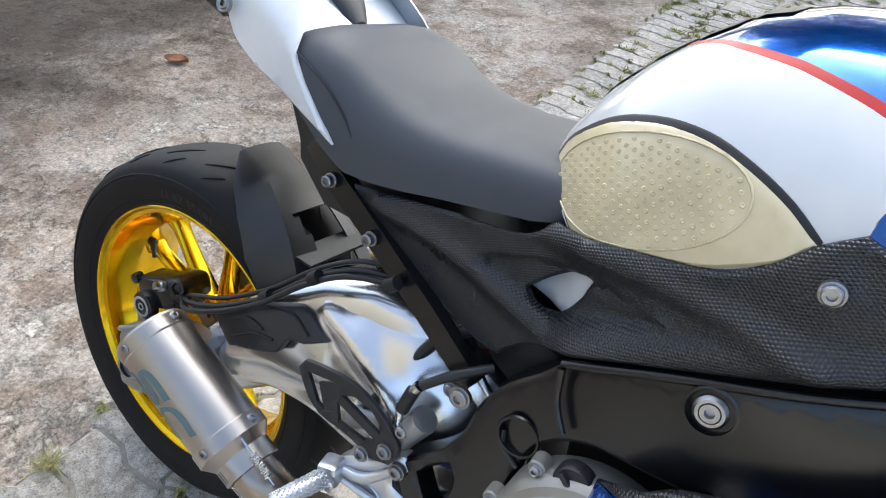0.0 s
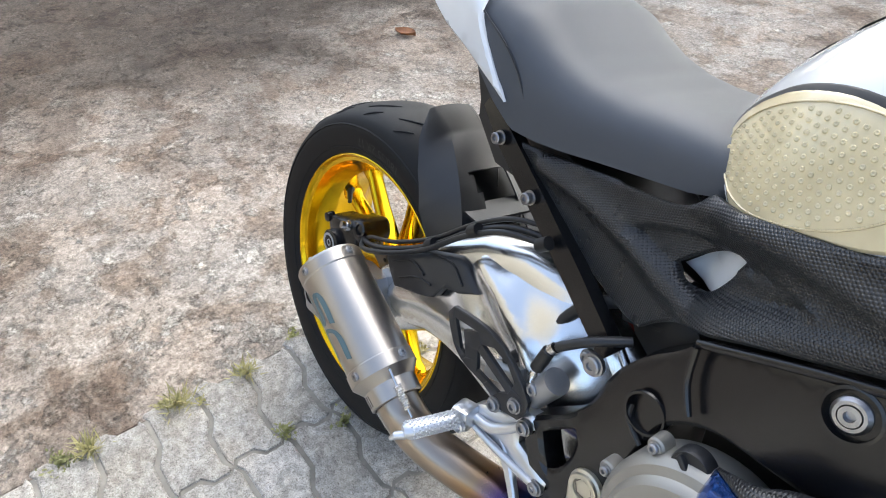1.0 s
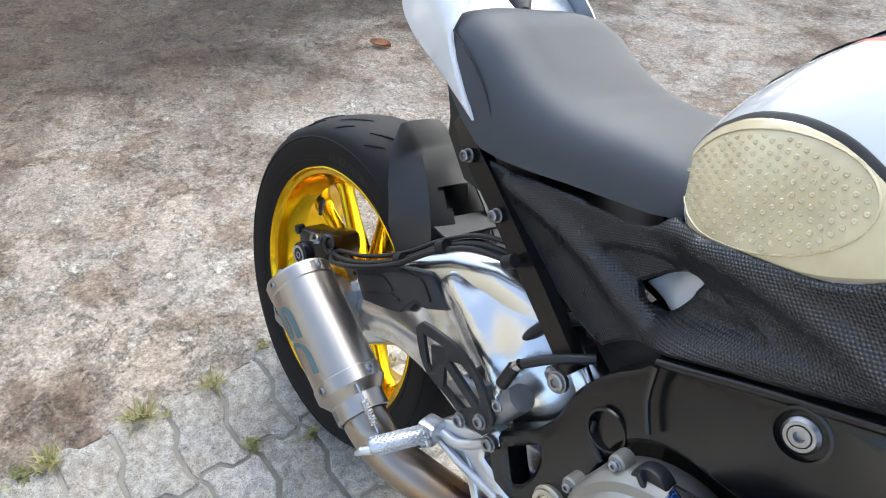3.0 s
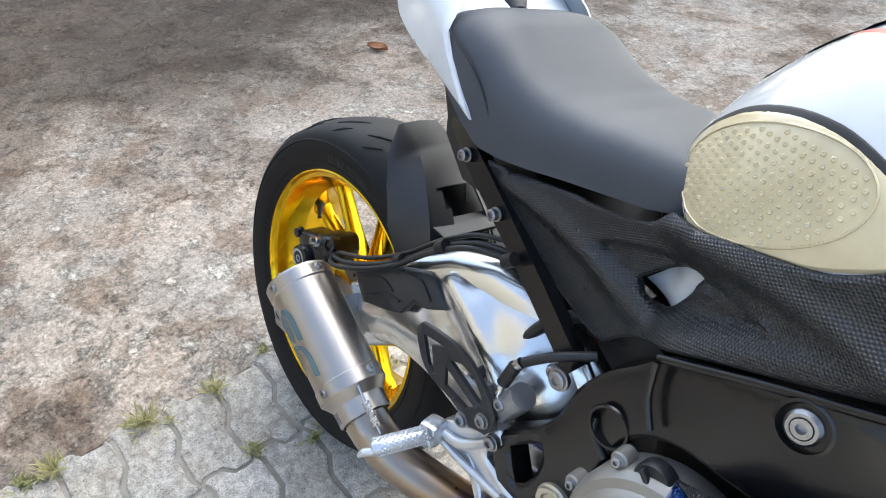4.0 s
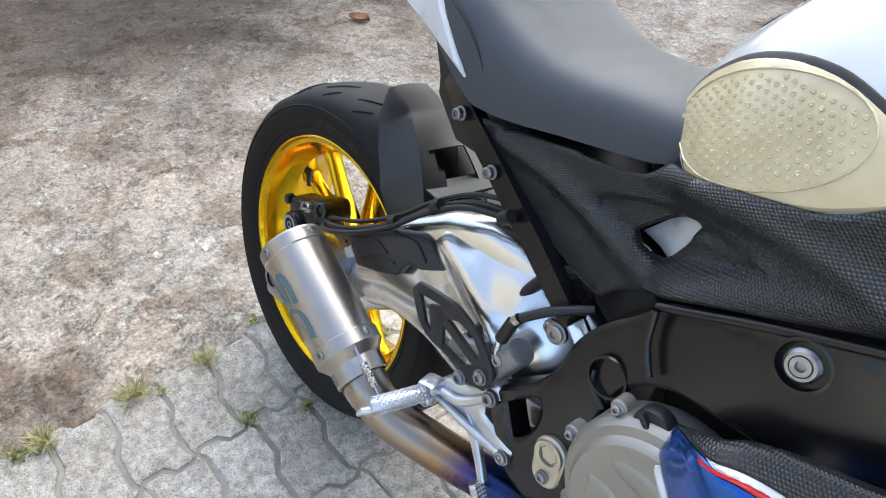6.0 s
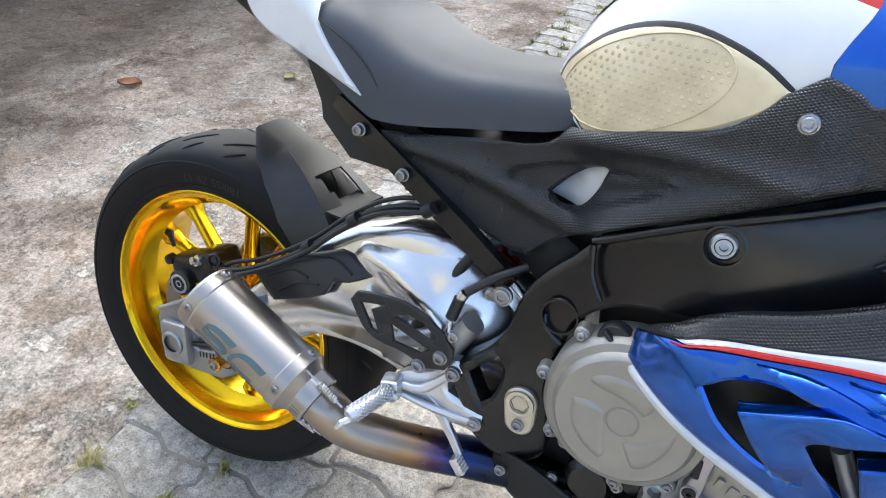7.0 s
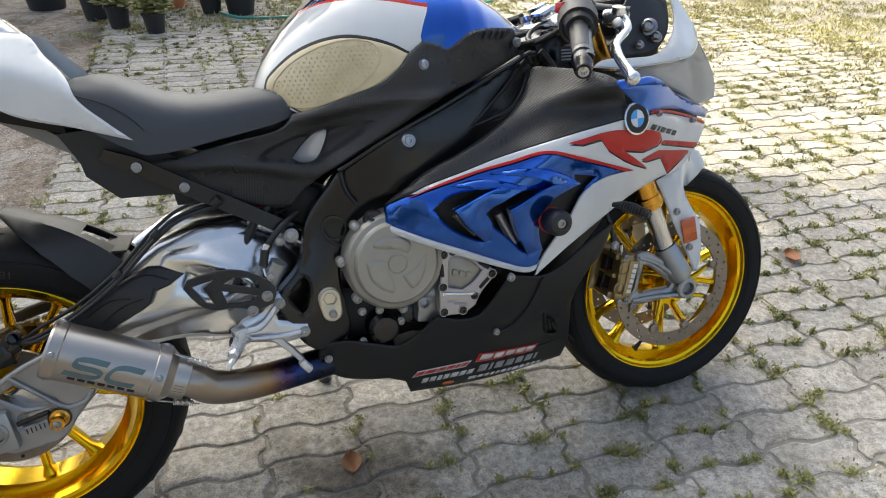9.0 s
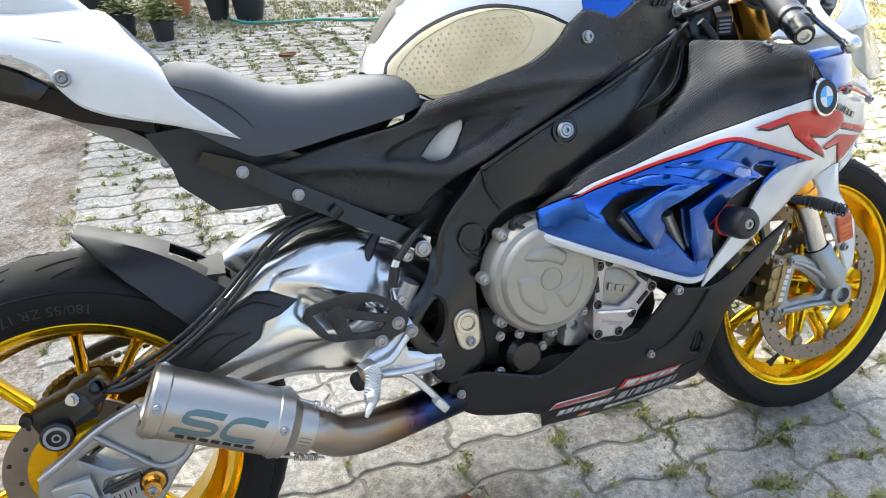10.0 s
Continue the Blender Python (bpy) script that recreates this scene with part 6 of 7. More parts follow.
# ---------------------------------------------------------------- ground
def ground_material(name, dark, light, warm, scale, bump, pits, is_slab=False, rand=0.0, worn_at=0.5):
    """Weathered mineral surface: large stains, patches of worn skin and fine grit."""
    m = bpy.data.materials.new(name)
    m.use_nodes = True
    n, l = m.node_tree.nodes, m.node_tree.links
    b = n["Principled BSDF"]
    b.inputs["Roughness"].default_value = 0.9
    b.inputs["Specular IOR Level"].default_value = 0.25
    tc = n.new("ShaderNodeTexCoord")
    where = n.new("ShaderNodeNewGeometry").outputs["Position"]

    def noise_tex(sc, detail=8, rough=0.6, distort=0.0):
        t = n.new("ShaderNodeTexNoise")
        t.inputs["Scale"].default_value, t.inputs["Detail"].default_value = sc, detail
        t.inputs["Roughness"].default_value, t.inputs["Distortion"].default_value = rough, distort
        l.new(where, t.inputs["Vector"])
        return t.outputs["Fac"]

    def ramp(src, p0, p1, c0, c1):
        r = n.new("ShaderNodeValToRGB")
        r.color_ramp.elements[0].position, r.color_ramp.elements[1].position = p0, p1
        r.color_ramp.elements[0].color, r.color_ramp.elements[1].color = (*c0, 1), (*c1, 1)
        l.new(src, r.inputs[0])
        return r.outputs[0]

    def blend(a, b2, fac, mode="MIX"):
        x = n.new("ShaderNodeMix")
        x.data_type, x.blend_type = "RGBA", mode
        l.new(a, x.inputs[6])
        l.new(b2, x.inputs[7])
        if isinstance(fac, float):
            x.inputs[0].default_value = fac
        else:
            l.new(fac, x.inputs[0])
        return x.outputs[2]

    base = ramp(noise_tex(scale * 0.35, 9, 0.65, 0.2), 0.35, 0.65, dark, light)
    tint = ramp(noise_tex(scale * 0.8, 5), 0.4, 0.62, (1, 1, 1), warm)
    base = blend(base, tint, 0.8, "MULTIPLY")
    worn = ramp(noise_tex(scale * (4.5 if is_slab else 2.2), 14, 0.8, 0.15), worn_at, worn_at + (0.05 if is_slab else 0.14), (0, 0, 0), (0.75, 0.75, 0.75))
    pale = ramp(noise_tex(scale * 9, 4), 0.3, 0.7, tuple(c * 1.15 for c in light), tuple(min(0.66, c * 1.4) for c in light))
    base = blend(base, pale, worn)
    grit = ramp(noise_tex(scale * 45, 3, 0.7), 0.36, 0.62, (0.55, 0.53, 0.5), (1.18, 1.16, 1.14))
    base = blend(base, grit, pits, "MULTIPLY")
    # fine flakes of lichen and dirt that gather in patches
    gather = ramp(noise_tex(scale * 0.7, 4, 0.6), 0.46, 0.62, (0, 0, 0), (1, 1, 1))
    flake = ramp(noise_tex(scale * (9 if is_slab else 5), 10, 0.8, 0.3), 0.53, 0.58, (1, 1, 1), (0.56, 0.55, 0.53))
    base = blend(base, blend(base, flake, 1.0, "MULTIPLY"), gather)
    if rand:
        info = n.new("ShaderNodeObjectInfo")
        mrr = n.new("ShaderNodeMapRange")
        mrr.inputs["To Min"].default_value, mrr.inputs["To Max"].default_value = 1 - rand, 1 + rand
        hsv = n.new("ShaderNodeHueSaturation")
        l.new(info.outputs["Random"], mrr.inputs["Value"])
        l.new(mrr.outputs[0], hsv.inputs["Value"])
        l.new(base, hsv.inputs["Color"])
        base = hsv.outputs[0]
    if not is_slab:
        # brown soil and oil where vehicles park, plus painted shade round the bike
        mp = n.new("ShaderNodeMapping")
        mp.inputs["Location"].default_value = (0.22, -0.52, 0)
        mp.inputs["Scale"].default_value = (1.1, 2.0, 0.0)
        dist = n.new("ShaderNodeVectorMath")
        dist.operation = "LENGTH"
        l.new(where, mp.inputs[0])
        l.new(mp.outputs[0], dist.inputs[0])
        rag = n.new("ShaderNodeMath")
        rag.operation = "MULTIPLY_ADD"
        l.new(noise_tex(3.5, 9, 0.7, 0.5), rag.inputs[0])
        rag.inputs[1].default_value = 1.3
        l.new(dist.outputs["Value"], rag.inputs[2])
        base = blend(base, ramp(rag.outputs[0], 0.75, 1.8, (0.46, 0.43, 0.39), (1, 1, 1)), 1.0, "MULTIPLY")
    if is_slab:
        # much darker over the far part of the slab, with a ragged border
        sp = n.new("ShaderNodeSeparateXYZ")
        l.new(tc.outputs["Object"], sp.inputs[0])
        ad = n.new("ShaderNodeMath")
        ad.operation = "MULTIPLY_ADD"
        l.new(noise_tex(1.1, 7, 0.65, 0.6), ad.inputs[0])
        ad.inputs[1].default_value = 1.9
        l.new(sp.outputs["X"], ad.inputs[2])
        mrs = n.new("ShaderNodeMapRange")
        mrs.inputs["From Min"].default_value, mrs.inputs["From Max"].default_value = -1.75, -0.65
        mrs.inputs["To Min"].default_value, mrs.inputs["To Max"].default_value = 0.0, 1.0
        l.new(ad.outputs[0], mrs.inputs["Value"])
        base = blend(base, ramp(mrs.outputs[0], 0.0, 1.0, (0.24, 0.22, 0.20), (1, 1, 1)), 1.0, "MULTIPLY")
    if is_slab:
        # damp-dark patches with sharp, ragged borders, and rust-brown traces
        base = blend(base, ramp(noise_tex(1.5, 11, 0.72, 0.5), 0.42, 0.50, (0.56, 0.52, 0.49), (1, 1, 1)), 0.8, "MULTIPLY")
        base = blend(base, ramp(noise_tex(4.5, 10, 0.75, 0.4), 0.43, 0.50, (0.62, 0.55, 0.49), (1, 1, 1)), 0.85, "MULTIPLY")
    mottle = ramp(noise_tex(55, 10, 0.75, 0.2), 0.40, 0.60, (0.58, 0.57, 0.555), (1.2, 1.2, 1.19))
    base = blend(base, mottle, 0.8, "MULTIPLY")
    spk = ramp(noise_tex(260, 2, 0.6), 0.34, 0.42, (0.40, 0.38, 0.36), (1, 1, 1))
    base = blend(base, spk, 0.75, "MULTIPLY")
    l.new(base, b.inputs["Base Color"])
    bn = n.new("ShaderNodeBump")
    bn.inputs["Strength"].default_value, bn.inputs["Distance"].default_value = bump, 0.006
    add = n.new("ShaderNodeMath")
    add.operation = "MULTIPLY_ADD"
    l.new(noise_tex(scale * 30, 6, 0.75), add.inputs[0])
    add.inputs[1].default_value = 0.6
    l.new(worn, add.inputs[2])
    l.new(add.outputs[0], bn.inputs["Height"])
    l.new(bn.outputs[0], b.inputs["Normal"])
    return m


M_CONC = ground_material("stained_concrete", (0.28, 0.254, 0.224), (0.49, 0.453, 0.405), (1.0, 0.91, 0.83), 2.6, 0.8, 0.8, is_slab=True, worn_at=0.53)
M_SAND = mat("joint_sand", (0.25, 0.232, 0.195), 0.95, vary=0.25, scale=30, bump=0.6, bump_scale=120)
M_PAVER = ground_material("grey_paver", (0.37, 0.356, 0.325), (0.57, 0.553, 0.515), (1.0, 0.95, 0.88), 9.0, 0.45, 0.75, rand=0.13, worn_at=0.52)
M_WEED = mat("weed_leaf", (0.135, 0.155, 0.048), 0.6, vary=0.3, scale=15, second=(0.29, 0.28, 0.10))
M_GRASS = mat("dry_grass", (0.22, 0.22, 0.07), 0.7, vary=0.3, scale=4, second=(0.36, 0.32, 0.13))
M_LEAF = mat("tree_leaf", (0.045, 0.09, 0.025), 0.5, vary=0.3, scale=3)
M_BARK = mat("bark", (0.13, 0.10, 0.075), 0.9, vary=0.3, scale=20, bump=0.8, bump_scale=40)
M_DRY = mat("dead_leaf", (0.26, 0.11, 0.04), 0.6, vary=0.2, scale=60)
M_TERRA = mat("terracotta", (0.48, 0.17, 0.07), 0.75, vary=0.12, bump=0.2)
M_POT = mat("black_nursery_pot", (0.02, 0.022, 0.026), 0.55)
M_TEALHOSE = mat("green_garden_hose", (0.06, 0.33, 0.27), 0.35)

bm = bmesh.new()
bmesh.ops.create_grid(bm, x_segments=1, y_segments=1, size=60)
ob = part("ground", bm, M_SAND)
ob.location = (0, 0, GZ - 0.005)
tagged(ob, "sandy soil under and between grey pavers", "ground", kind="structure")
PT0 = pose(-1.0333, 0.3929, GZ, 0, 0, -2.9)
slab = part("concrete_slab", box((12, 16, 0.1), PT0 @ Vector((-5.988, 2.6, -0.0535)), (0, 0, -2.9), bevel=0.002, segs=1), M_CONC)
tagged(slab, "weathered stained concrete yard slab", "concrete", kind="structure")

# unseen wall, added to block sky light and darken reflections at the rear
wall = part("blocker_wall", box((8.4, 0.2, 3.4), (-5.2, -2.5, GZ + 1.69), bevel=0.01), mat("dark_wall_paint", (0.11, 0.107, 0.10), 0.8, vary=0.05, scale=8, bump=0.3, bump_scale=60))
tagged(wall, "plain dark wall added out of view to block light", "wall", kind="structure")

# interlocking pavers, rows along the bike
PL, PW, JOINT = 0.2206, 0.1058, 0.0065


def wave(u, amp):
    """Trapezoid wave, zero at both ends of the period."""
    u = u % 1.0
    knots = ((0, 0), (0.09, 1), (0.41, 1), (0.59, -1), (0.91, -1), (1, 0))
    return amp * float(np.interp(u, [k[0] for k in knots], [k[1] for k in knots]))


def paver_outline(shrink):
    o, amp, knots = [], 0.0105, (0, 0.09, 0.41, 0.59, 0.91)
    o += [(u * PL, wave(u, amp)) for u in knots]
    o += [(PL - wave(u, amp), u * PW) for u in knots]
    o += [(u * PL, PW + wave(u, amp)) for u in (1, 0.91, 0.59, 0.41, 0.09)]
    o += [(-wave(u, amp), u * PW) for u in (1, 0.91, 0.59, 0.41, 0.09)]
    c = Vector((PL / 2, PW / 2))
    n, res = len(o), []
    for i in range(n):
        a, p, b = Vector(o[i - 1]), Vector(o[i]), Vector(o[(i + 1) % n])
        n1, n2 = (p - a), (b - p)
        n1, n2 = Vector((-n1.y, n1.x)), Vector((-n2.y, n2.x))
        nn = (n1.normalized() + n2.normalized()) if n1.length and n2.length else n1
        res.append(p + nn.normalized() * shrink if nn.length else p)
    return [r - c for r in res]


def paver_data(seed):
    rnd = random.Random(seed)
    rings = []
    for sh, z in ((JOINT / 2, -0.04), (JOINT / 2, -0.006), (JOINT / 2 + 0.003, -0.001), (JOINT / 2 + 0.007, 0.0)):
        rings.append([(p.x + rnd.uniform(-1, 1) * 0.0012, p.y + rnd.uniform(-1, 1) * 0.0012, z) for p in paver_outline(sh)])
    v, f, n = [q for r in rings for q in r], [], len(rings[0])
    for r in range(3):
        for k in range(n):
            f.append((r * n + k, r * n + (k + 1) % n, (r + 1) * n + (k + 1) % n, (r + 1) * n + k))
    f.append(tuple(range(3 * n, 4 * n)))
    return v, f


paving = thing("paving", "grey interlocking concrete pavers with weedy joints", "pavers", Matrix(), kind="structure")
PT = PT0
shapes = []
for sd in range(5):
    v, f = paver_data(sd)
    me = bpy.data.meshes.new("paver")
    me.from_pydata(v, [], f)
    me.materials.append(M_PAVER)
    shapes.append((me, v, f))
rnd = random.Random(4)
near, far_v, far_f, nodes = [], [], [], []
for j in range(-14, 56):
    for i in range(0, 27):
        x, y = (i + 0.5) * PL, (j + 0.5) * PW
        if x > 5.6 or (x > 3.6 and y < 0.6):
            continue
        m = PT @ pose(x, y, rnd.uniform(-0.002, 0.0015), rnd.uniform(-.6, .6), rnd.uniform(-.5, .5), rnd.uniform(-.7, .7))
        nodes.append((x - PL / 2, y - PW / 2))
        near.append((abs(x - 1.25) * 0.8 + abs(y + 0.05), x, m))
near.sort(key=lambda q: q[0])
for k, (_, x, m) in enumerate(near):
    me, v, f = shapes[k % 5]
    if k < 300:
        ob = new("paver", me)
        ob.parent, ob.matrix_basis = paving, m
    else:
        at = len(far_v)
        far_v += [tuple(m @ Vector(q)) for q in v]
        far_f += [tuple(at + i for i in q) for q in f]
me = bpy.data.meshes.new("far_pavers")
me.from_pydata(far_v, [], far_f)
M_PAVERFAR = M_PAVER.copy()
M_PAVERFAR.name = "grey_paver_field"
nt = M_PAVERFAR.node_tree
geo = nt.nodes.new("ShaderNodeNewGeometry")
for nd in list(nt.nodes):
    if nd.bl_idname == "ShaderNodeObjectInfo":
        for lk in list(nd.outputs["Random"].links):
            nt.links.new(geo.outputs["Random Per Island"], lk.to_socket)
me.materials.append(M_PAVERFAR)
ob = new("paver_field", me)
ob.parent = paving
tagged(ob, "grey interlocking pavers", kind="stuff")


# weeds: little leaves in the joints, denser away from the bike
def leaf_cards(spots, size, spread, count, seed, tall=1.0, thin=1.0):
    rnd = random.Random(seed)
    v, f = [], []
    for x, y, s in spots:
        for _ in range(max(1, int(count * s))):
            a, tilt = rnd.uniform(0, 6.283), rnd.uniform(0.15, 1.2)
            r = abs(rnd.gauss(0, spread * s))
            b = rnd.uniform(0, 6.283)
            p = Vector((x + r * math.cos(b), y + r * math.sin(b), rnd.uniform(-0.006, 0.012) * tall))
            ln, wd = size * rnd.uniform(0.6, 1.5), size * rnd.uniform(0.22, 0.4) * thin
            d = Vector((math.cos(a) * math.cos(tilt), math.sin(a) * math.cos(tilt), math.sin(tilt) * tall))
            sd = Vector((-math.sin(a), math.cos(a), 0)) * wd
            at = len(v)
            v += [p, p + d * ln * 0.5 + sd, p + d * ln, p + d * ln * 0.5 - sd]
            f.append((at, at + 1, at + 2, at + 3))
    return v, f


def stuff(name, v, f, material, label, category, z=0.0):
    me = bpy.data.meshes.new(name)
    me.from_pydata(v, [], f)
    me.materials.append(material)
    ob = new(name, me)
    ob.location = (0, 0, z)
    return tagged(ob, label, category, kind="stuff")


rnd = random.Random(9)
spots, dry = [], []
for x, y in nodes:
    p = PT @ Vector((x, y, 0))
    dens = 0.3 + 0.7 * min(1, max(0, (p.x + 0.4) / 1.0))
    if p.y > 1.2:
        dens = 0.95 if p.x > -0.2 else 0.6
    if p.x < -0.3 and p.y < 1.2:
        dens = 0.2
    if noise.noise(Vector((p.x * 1.6, p.y * 1.6, 3))) < -0.05:
        dens *= 0.45
    for _ in range(7):
        if rnd.random() < dens * 0.85:
            t = rnd.random()
            along = rnd.random() < 0.68
            q = PT @ Vector((x + (t * PL if along else -wave(t, .0105)), y + (wave(t, .0105) if along else t * PW), 0))
            (dry if rnd.random() < 0.22 + 0.3 * (p.x > 2.2) else spots).append((q.x, q.y, rnd.choice((0.35, 0.5, 0.7, 1.0, 1.5)) * (1.35 if p.y > 1 else 1)))
v, f = leaf_cards(spots, 0.0095, 0.0135, 90, 1)
stuff("weeds", v, f, M_WEED, "small green weeds growing in paver joints", "weeds", GZ - 0.004)
v, f = leaf_cards(dry, 0.012, 0.014, 60, 2, 0.8, thin=0.6)
stuff("dry_weeds", v, f, M_GRASS, "dry yellowish grass tufts in paver joints", "weeds", GZ - 0.004)
tufts = [(-1.035, 0.045, 1.0), (-1.02, 0.19, 0.7), (-1.045, -0.13, 0.8)]
v, f = leaf_cards(tufts, 0.03, 0.016, 130, 3, thin=0.16)
stuff("grass_tufts", v, f, M_GRASS, "dry grass tufts along the concrete edge", "grass", GZ - 0.004)
rnd = random.Random(12)
lawn = []
for _ in range(2600):
    x, y = rnd.uniform(2.6, 8.5), rnd.uniform(1.5, 9)
    if x + 0.25 * y > 4.75 + 0.5 * noise.noise(Vector((x, y, 1))) or (rnd.random() < 0.12 and x > 3):
        lawn.append((x, y, rnd.uniform(0.6, 1.4)))
for _ in range(500):
    x, y = rnd.uniform(-1, 4), rnd.uniform(4.9, 8)
    lawn.append((x, y, rnd.uniform(0.6, 1.4)))
v, f = leaf_cards(lawn, 0.028, 0.075, 60, 5, thin=0.5)
stuff("lawn", v, f, M_GRASS, "patchy sunlit grass beyond the pavers", "grass", GZ - 0.004)


# fallen leaves
def fallen_leaf(at, turn, size, material, label):
    bm = bmesh.new()
    top = []
    for i in range(9):
        t = i / 8
        w = 0.32 * math.sin(math.pi * t) ** 0.8
        top.append([bm.verts.new((size * (t - 0.5), size * w * u, size * (0.16 * (u * u) + 0.12 * (t - 0.5) ** 2 + 0.02))) for u in (-1, -0.5, 0, 0.5, 1)])
    for a, b in zip(top, top[1:]):
        for k in range(4):
            bm.faces.new((a[k], a[k + 1], b[k + 1], b[k]))
    bmesh.ops.remove_doubles(bm, verts=bm.verts, dist=1e-5)
    bmesh.ops.solidify(bm, geom=bm.faces[:], thickness=0.0008)
    ob = part("dead_leaf", bm, material)
    ob.matrix_world = pose(at[0], at[1], GZ, 0, 0, turn)
    return tagged(ob, label, "leaf")


fallen_leaf((-2.205, 1.565), 20, 0.10, M_DRY, "curled brown dead leaf on the concrete")
fallen_leaf((1.472, 0.64), 60, 0.09, M_DRY, "brown dead leaf lying on the pavers")
fallen_leaf((-0.193, 0.297), 80, 0.07, M_DRY, "reddish dead leaf lying on the pavers")
fallen_leaf((-1.68, 1.89), 70, 0.06, M_GRASS, "small pale yellow dead leaf on the concrete")
fallen_leaf((-1.48, 2.15), 30, 0.11, M_GRASS, "large pale yellow dead leaf on the concrete")
fallen_leaf((0.28, 4.05), 10, 0.12, M_DRY, "orange-brown dead leaf on the weedy pavers")


# potted plants and hose
def pot(at, r, h, material, label, leaves, seed):
    p = thing("potted_plant", label, "plant", pose(at[0], at[1], GZ))
    part("flower_pot", turned([(0, 0), (0, r * 0.72), (h * 0.86, r * 0.95), (h * 0.87, r * 1.06), (h, r * 1.08), (h, r * 0.96), (h * 0.88, r * 0.9), (h * 0.88, 0)], (0, 0, 0), (0, 0, 1), 28), material, p, smooth=30)
    part("soil", turned([(h * 0.89, r * 0.9), (h * 0.91, r * 0.4), (h * 0.91, 0)], (0, 0, 0), (0, 0, 1), 20), M_SAND, p)
    rnd = random.Random(seed)
    bm = bmesh.new()
    for _ in range(leaves * 2):
        th, ph = rnd.uniform(0, 6.283), rnd.uniform(0.1, 1.5)
        rad = r * rnd.uniform(0.4, 1.9)
        c = Vector((math.cos(th) * math.sin(ph) * rad, math.sin(th) * math.sin(ph) * rad, h + math.cos(ph) * rad * 0.9))
        e = Matrix.Rotation(rnd.uniform(0, 6.3), 3, "Z") @ Matrix.Rotation(rnd.uniform(-1, 1), 3, "X")
        s = rnd.uniform(0.015, 0.045)
        bm.faces.new([bm.verts.new(c + e @ Vector(q)) for q in ((-s, 0, 0), (0, -s * 0.4, s * 0.1), (s, 0, 0), (0, s * 0.4, s * 0.1))])
    part("foliage", bm, M_WEED, p)
    for k in range(5):
        a = k * 1.3 + seed
        part("stem", tube([(0, 0, h * 0.85), (math.cos(a) * r * .4, math.sin(a) * r * .4, h + r * .5), (math.cos(a) * r, math.sin(a) * r, h + r)], 0.006, 6), M_BARK, p)


for k, (at, r, h, mt, lb, n) in enumerate((
    ((-0.83, 5.56), 0.135, 0.32, M_POT, "tall black plastic pot with a leafy green plant", 260),
    ((-0.67, 5.18), 0.09, 0.17, M_POT, "small black plastic pot with a green seedling", 130),
    ((-0.30, 5.95), 0.215, 0.27, M_TERRA, "terracotta pot with a scalloped rim and green plant", 420),
    ((-0.42, 4.93), 0.085, 0.15, M_POT, "small dark pot overgrown by trailing weeds", 420),
    ((0.28, 5.45), 0.145, 0.24, M_POT, "dark blue-grey plastic pot with a plant", 130),
    ((0.05, 5.55), 0.10, 0.18, M_POT, "black plastic pot beside a garden hose", 160),
    ((-1.25, 6.2), 0.2, 0.34, M_POT, "black plastic pot with a bushy plant", 320),
)):
    pot(at, r, h, mt, lb, n, k)
hose = part("garden_hose", tube([(-0.16, 6.9, GZ + .25), (-0.04, 6.5, GZ + .12), (0.06, 5.72, GZ + .02), (0.16, 5.36, GZ + .012), (0.26, 5.22, GZ + .012), (0.48, 5.15, GZ + .012), (0.786, 5.13, GZ + .012), (1.0, 5.0, GZ + .012), (1.6, 4.9, GZ + .012), (2.6, 5.3, GZ + .012)], 0.011, 10, step=.05), M_TEALHOSE)
tagged(hose, "green garden hose lying on the pavers", "hose")

# another parked motorcycle, of which a wheel shows
moped = thing("parked_motorcycle", "parked motorcycle with black tyre and bronze wheel", "motorcycle", pose(-3.1, 3.05, GZ, 0, 0, 20))
prof = [(-.045, .215), (-.055, .25), (-.04, .285), (0, .30), (.04, .285), (.055, .25), (.045, .215)]
mw = part("tyre", turned(prof, (0, 0, .30), (0, 1, 0), 64), M_RUBBER, moped)
part("rim", turned([(-.045, .215), (-.04, .2), (.04, .2), (.045, .215), (.04, .22), (-.04, .22)], (0, 0, .30), (0, 1, 0), 64, closed=True), M_BRONZE, moped)
for k in range(6):
    a = k * math.pi / 3
    part("spoke", tube([(.03 * math.cos(a), 0, .3 + .03 * math.sin(a)), (.2 * math.cos(a), 0, .3 + .2 * math.sin(a))], .012, 8), M_GOLDFORK, moped)
part("disc", turned([(0, .06), (0, .11), (.004, .11), (.004, .06)], (0, -.05, .30), (0, 1, 0), 40, closed=True), M_STEEL, moped)
part("swingarm", box((.5, .05, .06), (-.25, -.07, .33), (0, 6, 0), .015), M_FRAME, moped)
part("engine", box((.5, .25, .35), (-.7, 0, .45), (0, 0, 0), .06), M_FRAME, moped)
part("wheel", turned(prof, (-1.25, 0, .30), (0, 1, 0), 48), M_RUBBER, moped)
part("body", box((1.2, .22, .25), (-.6, 0, .75), (0, 0, 0), .08), M_FRAME, moped)


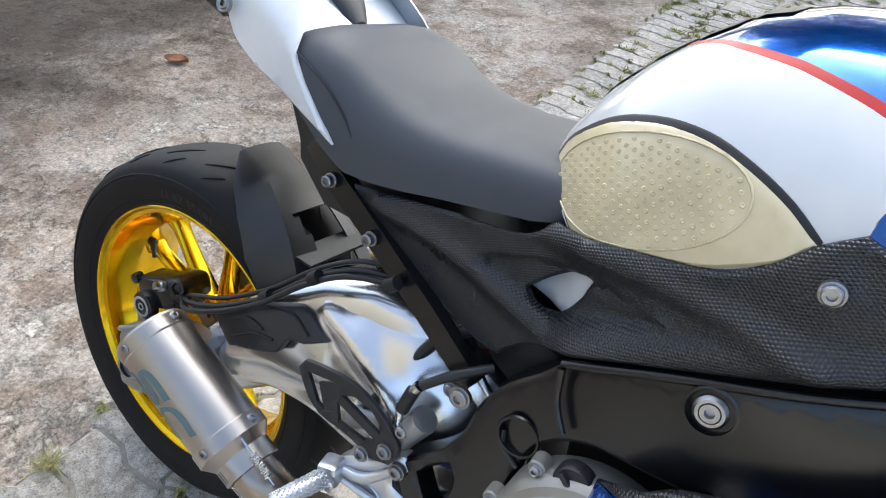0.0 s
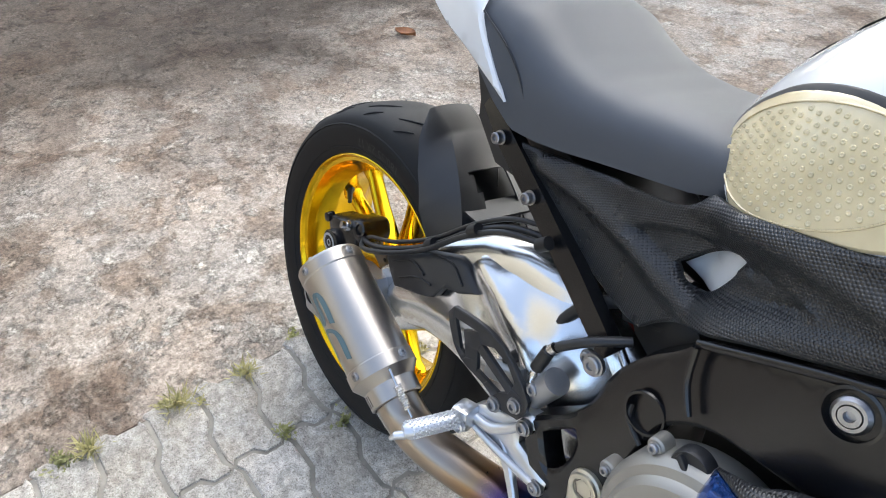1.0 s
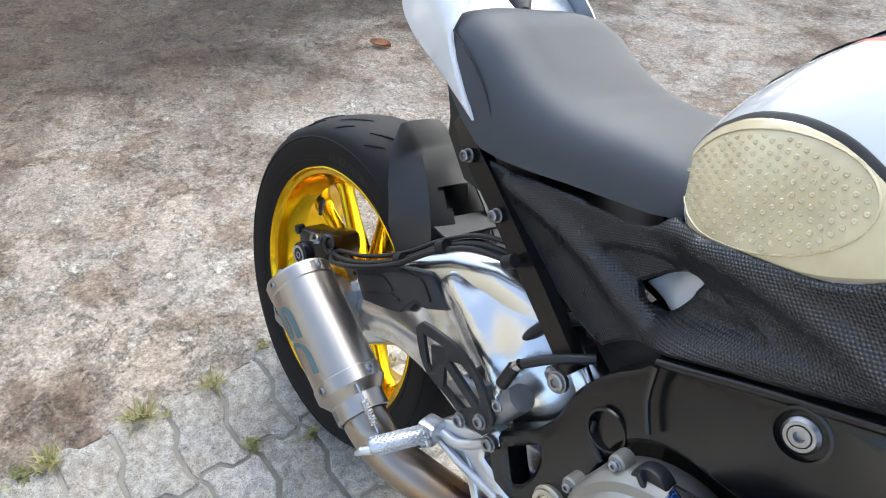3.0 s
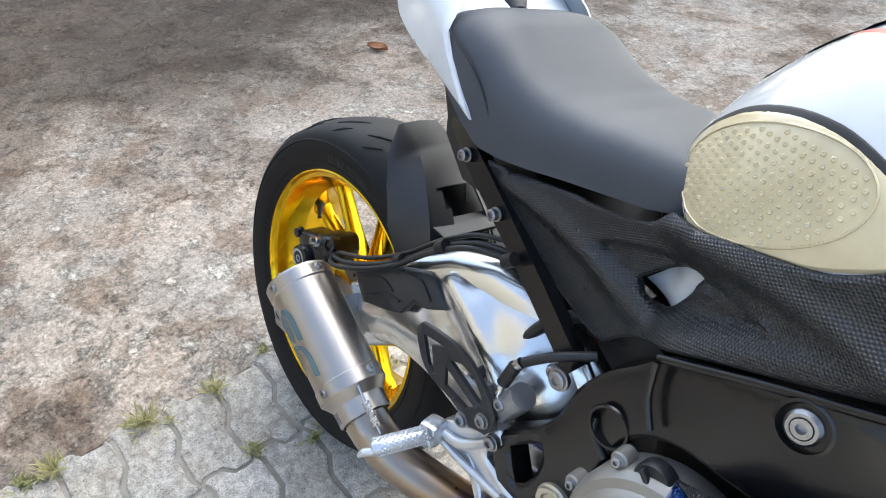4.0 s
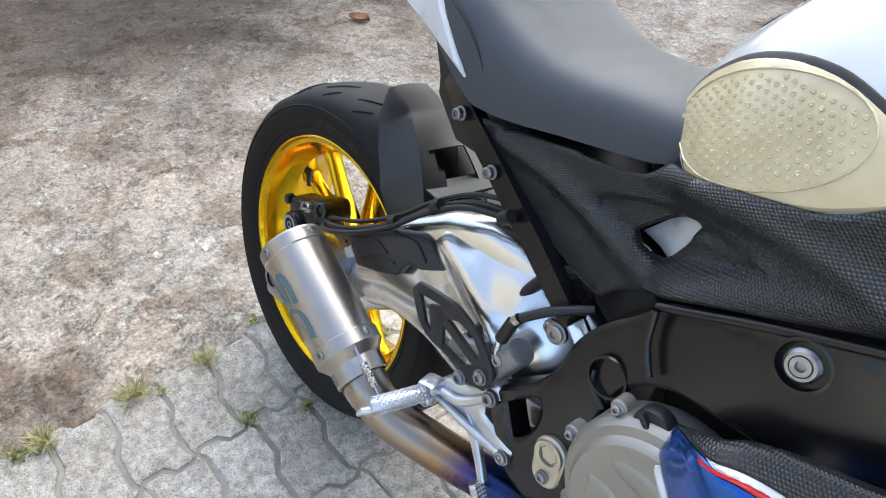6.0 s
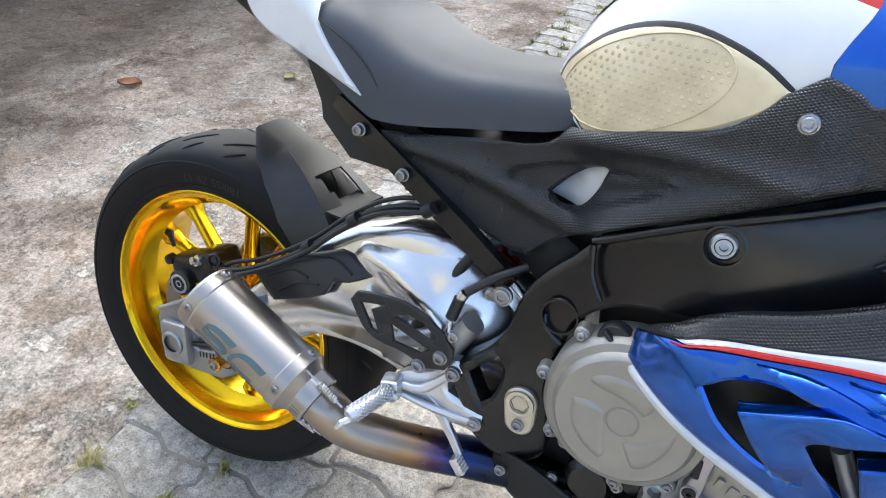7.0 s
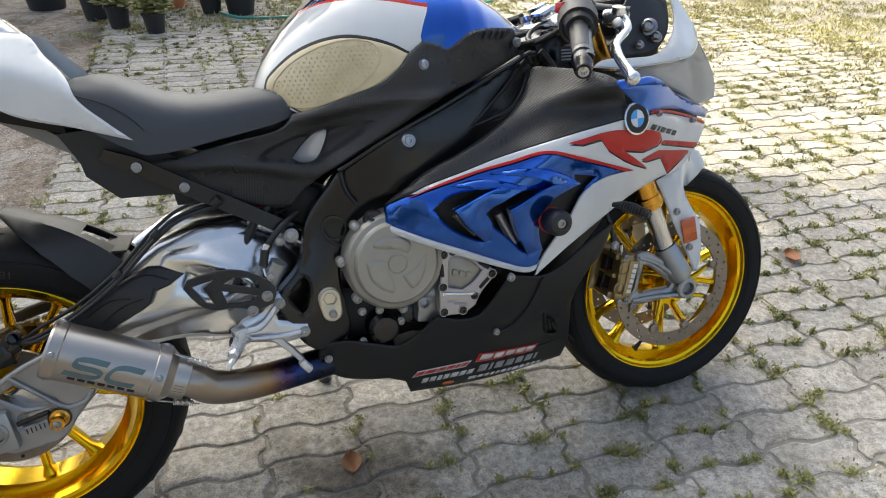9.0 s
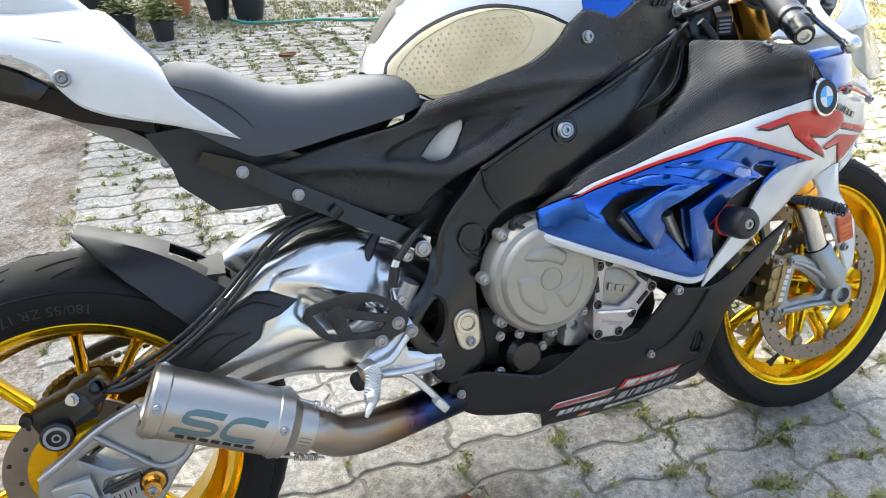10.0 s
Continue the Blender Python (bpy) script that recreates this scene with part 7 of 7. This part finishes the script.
# the shade tree, out of view beyond the yard
tree = thing("tree", "tall broad leafy shade tree beyond the yard", "tree", pose(-5.0, 12.5, GZ))
limbs = (((2.0, -1.0, 8.0), (4.2, -2.2, 10.0)), ((.8, -2.4, 8.2), (1.2, -4.8, 10.0)), ((-1.4, 1.2, 8.2), (-2.4, 2.6, 10.0)), ((2.2, 1.4, 8.0), (4.0, 2.2, 10.0)))
part("trunk", joined(tube([(0, 0, -.1), (.15, -.1, 3), (.3, -.2, 6), (.6, -.3, 9.5)], [.42, .34, .27, .12], 16, step=.3), *[tube([(.25, -.15, 5.2), p, q], [.2, .12, .04], 10, step=.4) for p, q in limbs]), M_BARK, tree)
rnd = random.Random(21)
bm = bmesh.new()


def crown_edge(y):
    """How far the crown reaches towards the sunlit side: a ragged border with one long bough."""
    e = 4.55 + 0.5 * noise.noise(Vector((y * 0.9, 0, 5))) + 0.35 * noise.noise(Vector((y * 2.6, 0, 8))) + 0.12 * (y + 1.45)
    return e + 3.0 * min(1, max(0, (-1.85 - y) / 0.5))


GAPS = ((4.78, -2.1, 0.20), (4.95, -2.25, 0.16), (5.3, -2.0, 0.16), (5.5, -2.6, 0.12))
count = 0
while count < 8500:
    x, y = rnd.uniform(-1.8, 8.0), rnd.uniform(-4.7, 3.4)
    if x > crown_edge(y) or any((x - a) ** 2 + (y - b) ** 2 < r * r for a, b, r in GAPS):
        continue
    z = 10.0 + rnd.uniform(-.7, .9)
    e = Matrix.Rotation(rnd.uniform(0, 6.3), 3, "Z") @ Matrix.Rotation(rnd.uniform(-1.2, .4), 3, "X")
    w = rnd.uniform(0.2, 0.4)
    bm.faces.new([bm.verts.new(Vector((x, y, z)) + e @ Vector(q)) for q in ((-w, 0, 0), (-w * .2, -w * .5, w * .1), (w, 0, 0), (-w * .2, w * .5, w * .1))])
    count += 1
for _ in range(4500):
    # low skirt of leaves added away from the yard to block low sky glow
    x, y, z = rnd.uniform(-2.5, 6.0), rnd.uniform(-1.0, 4.5), rnd.uniform(3.6, 9.4)
    if x > 5.6 - 0.1 * z:
        continue
    e = Matrix.Rotation(rnd.uniform(0, 6.3), 3, "Z") @ Matrix.Rotation(rnd.uniform(-1.2, .4), 3, "X")
    w = rnd.uniform(0.2, 0.4)
    bm.faces.new([bm.verts.new(Vector((x, y, z)) + e @ Vector(q)) for q in ((-w, 0, 0), (-w * .2, -w * .5, w * .1), (w, 0, 0), (-w * .2, w * .5, w * .1))])
part("crown", bm, M_LEAF, tree)
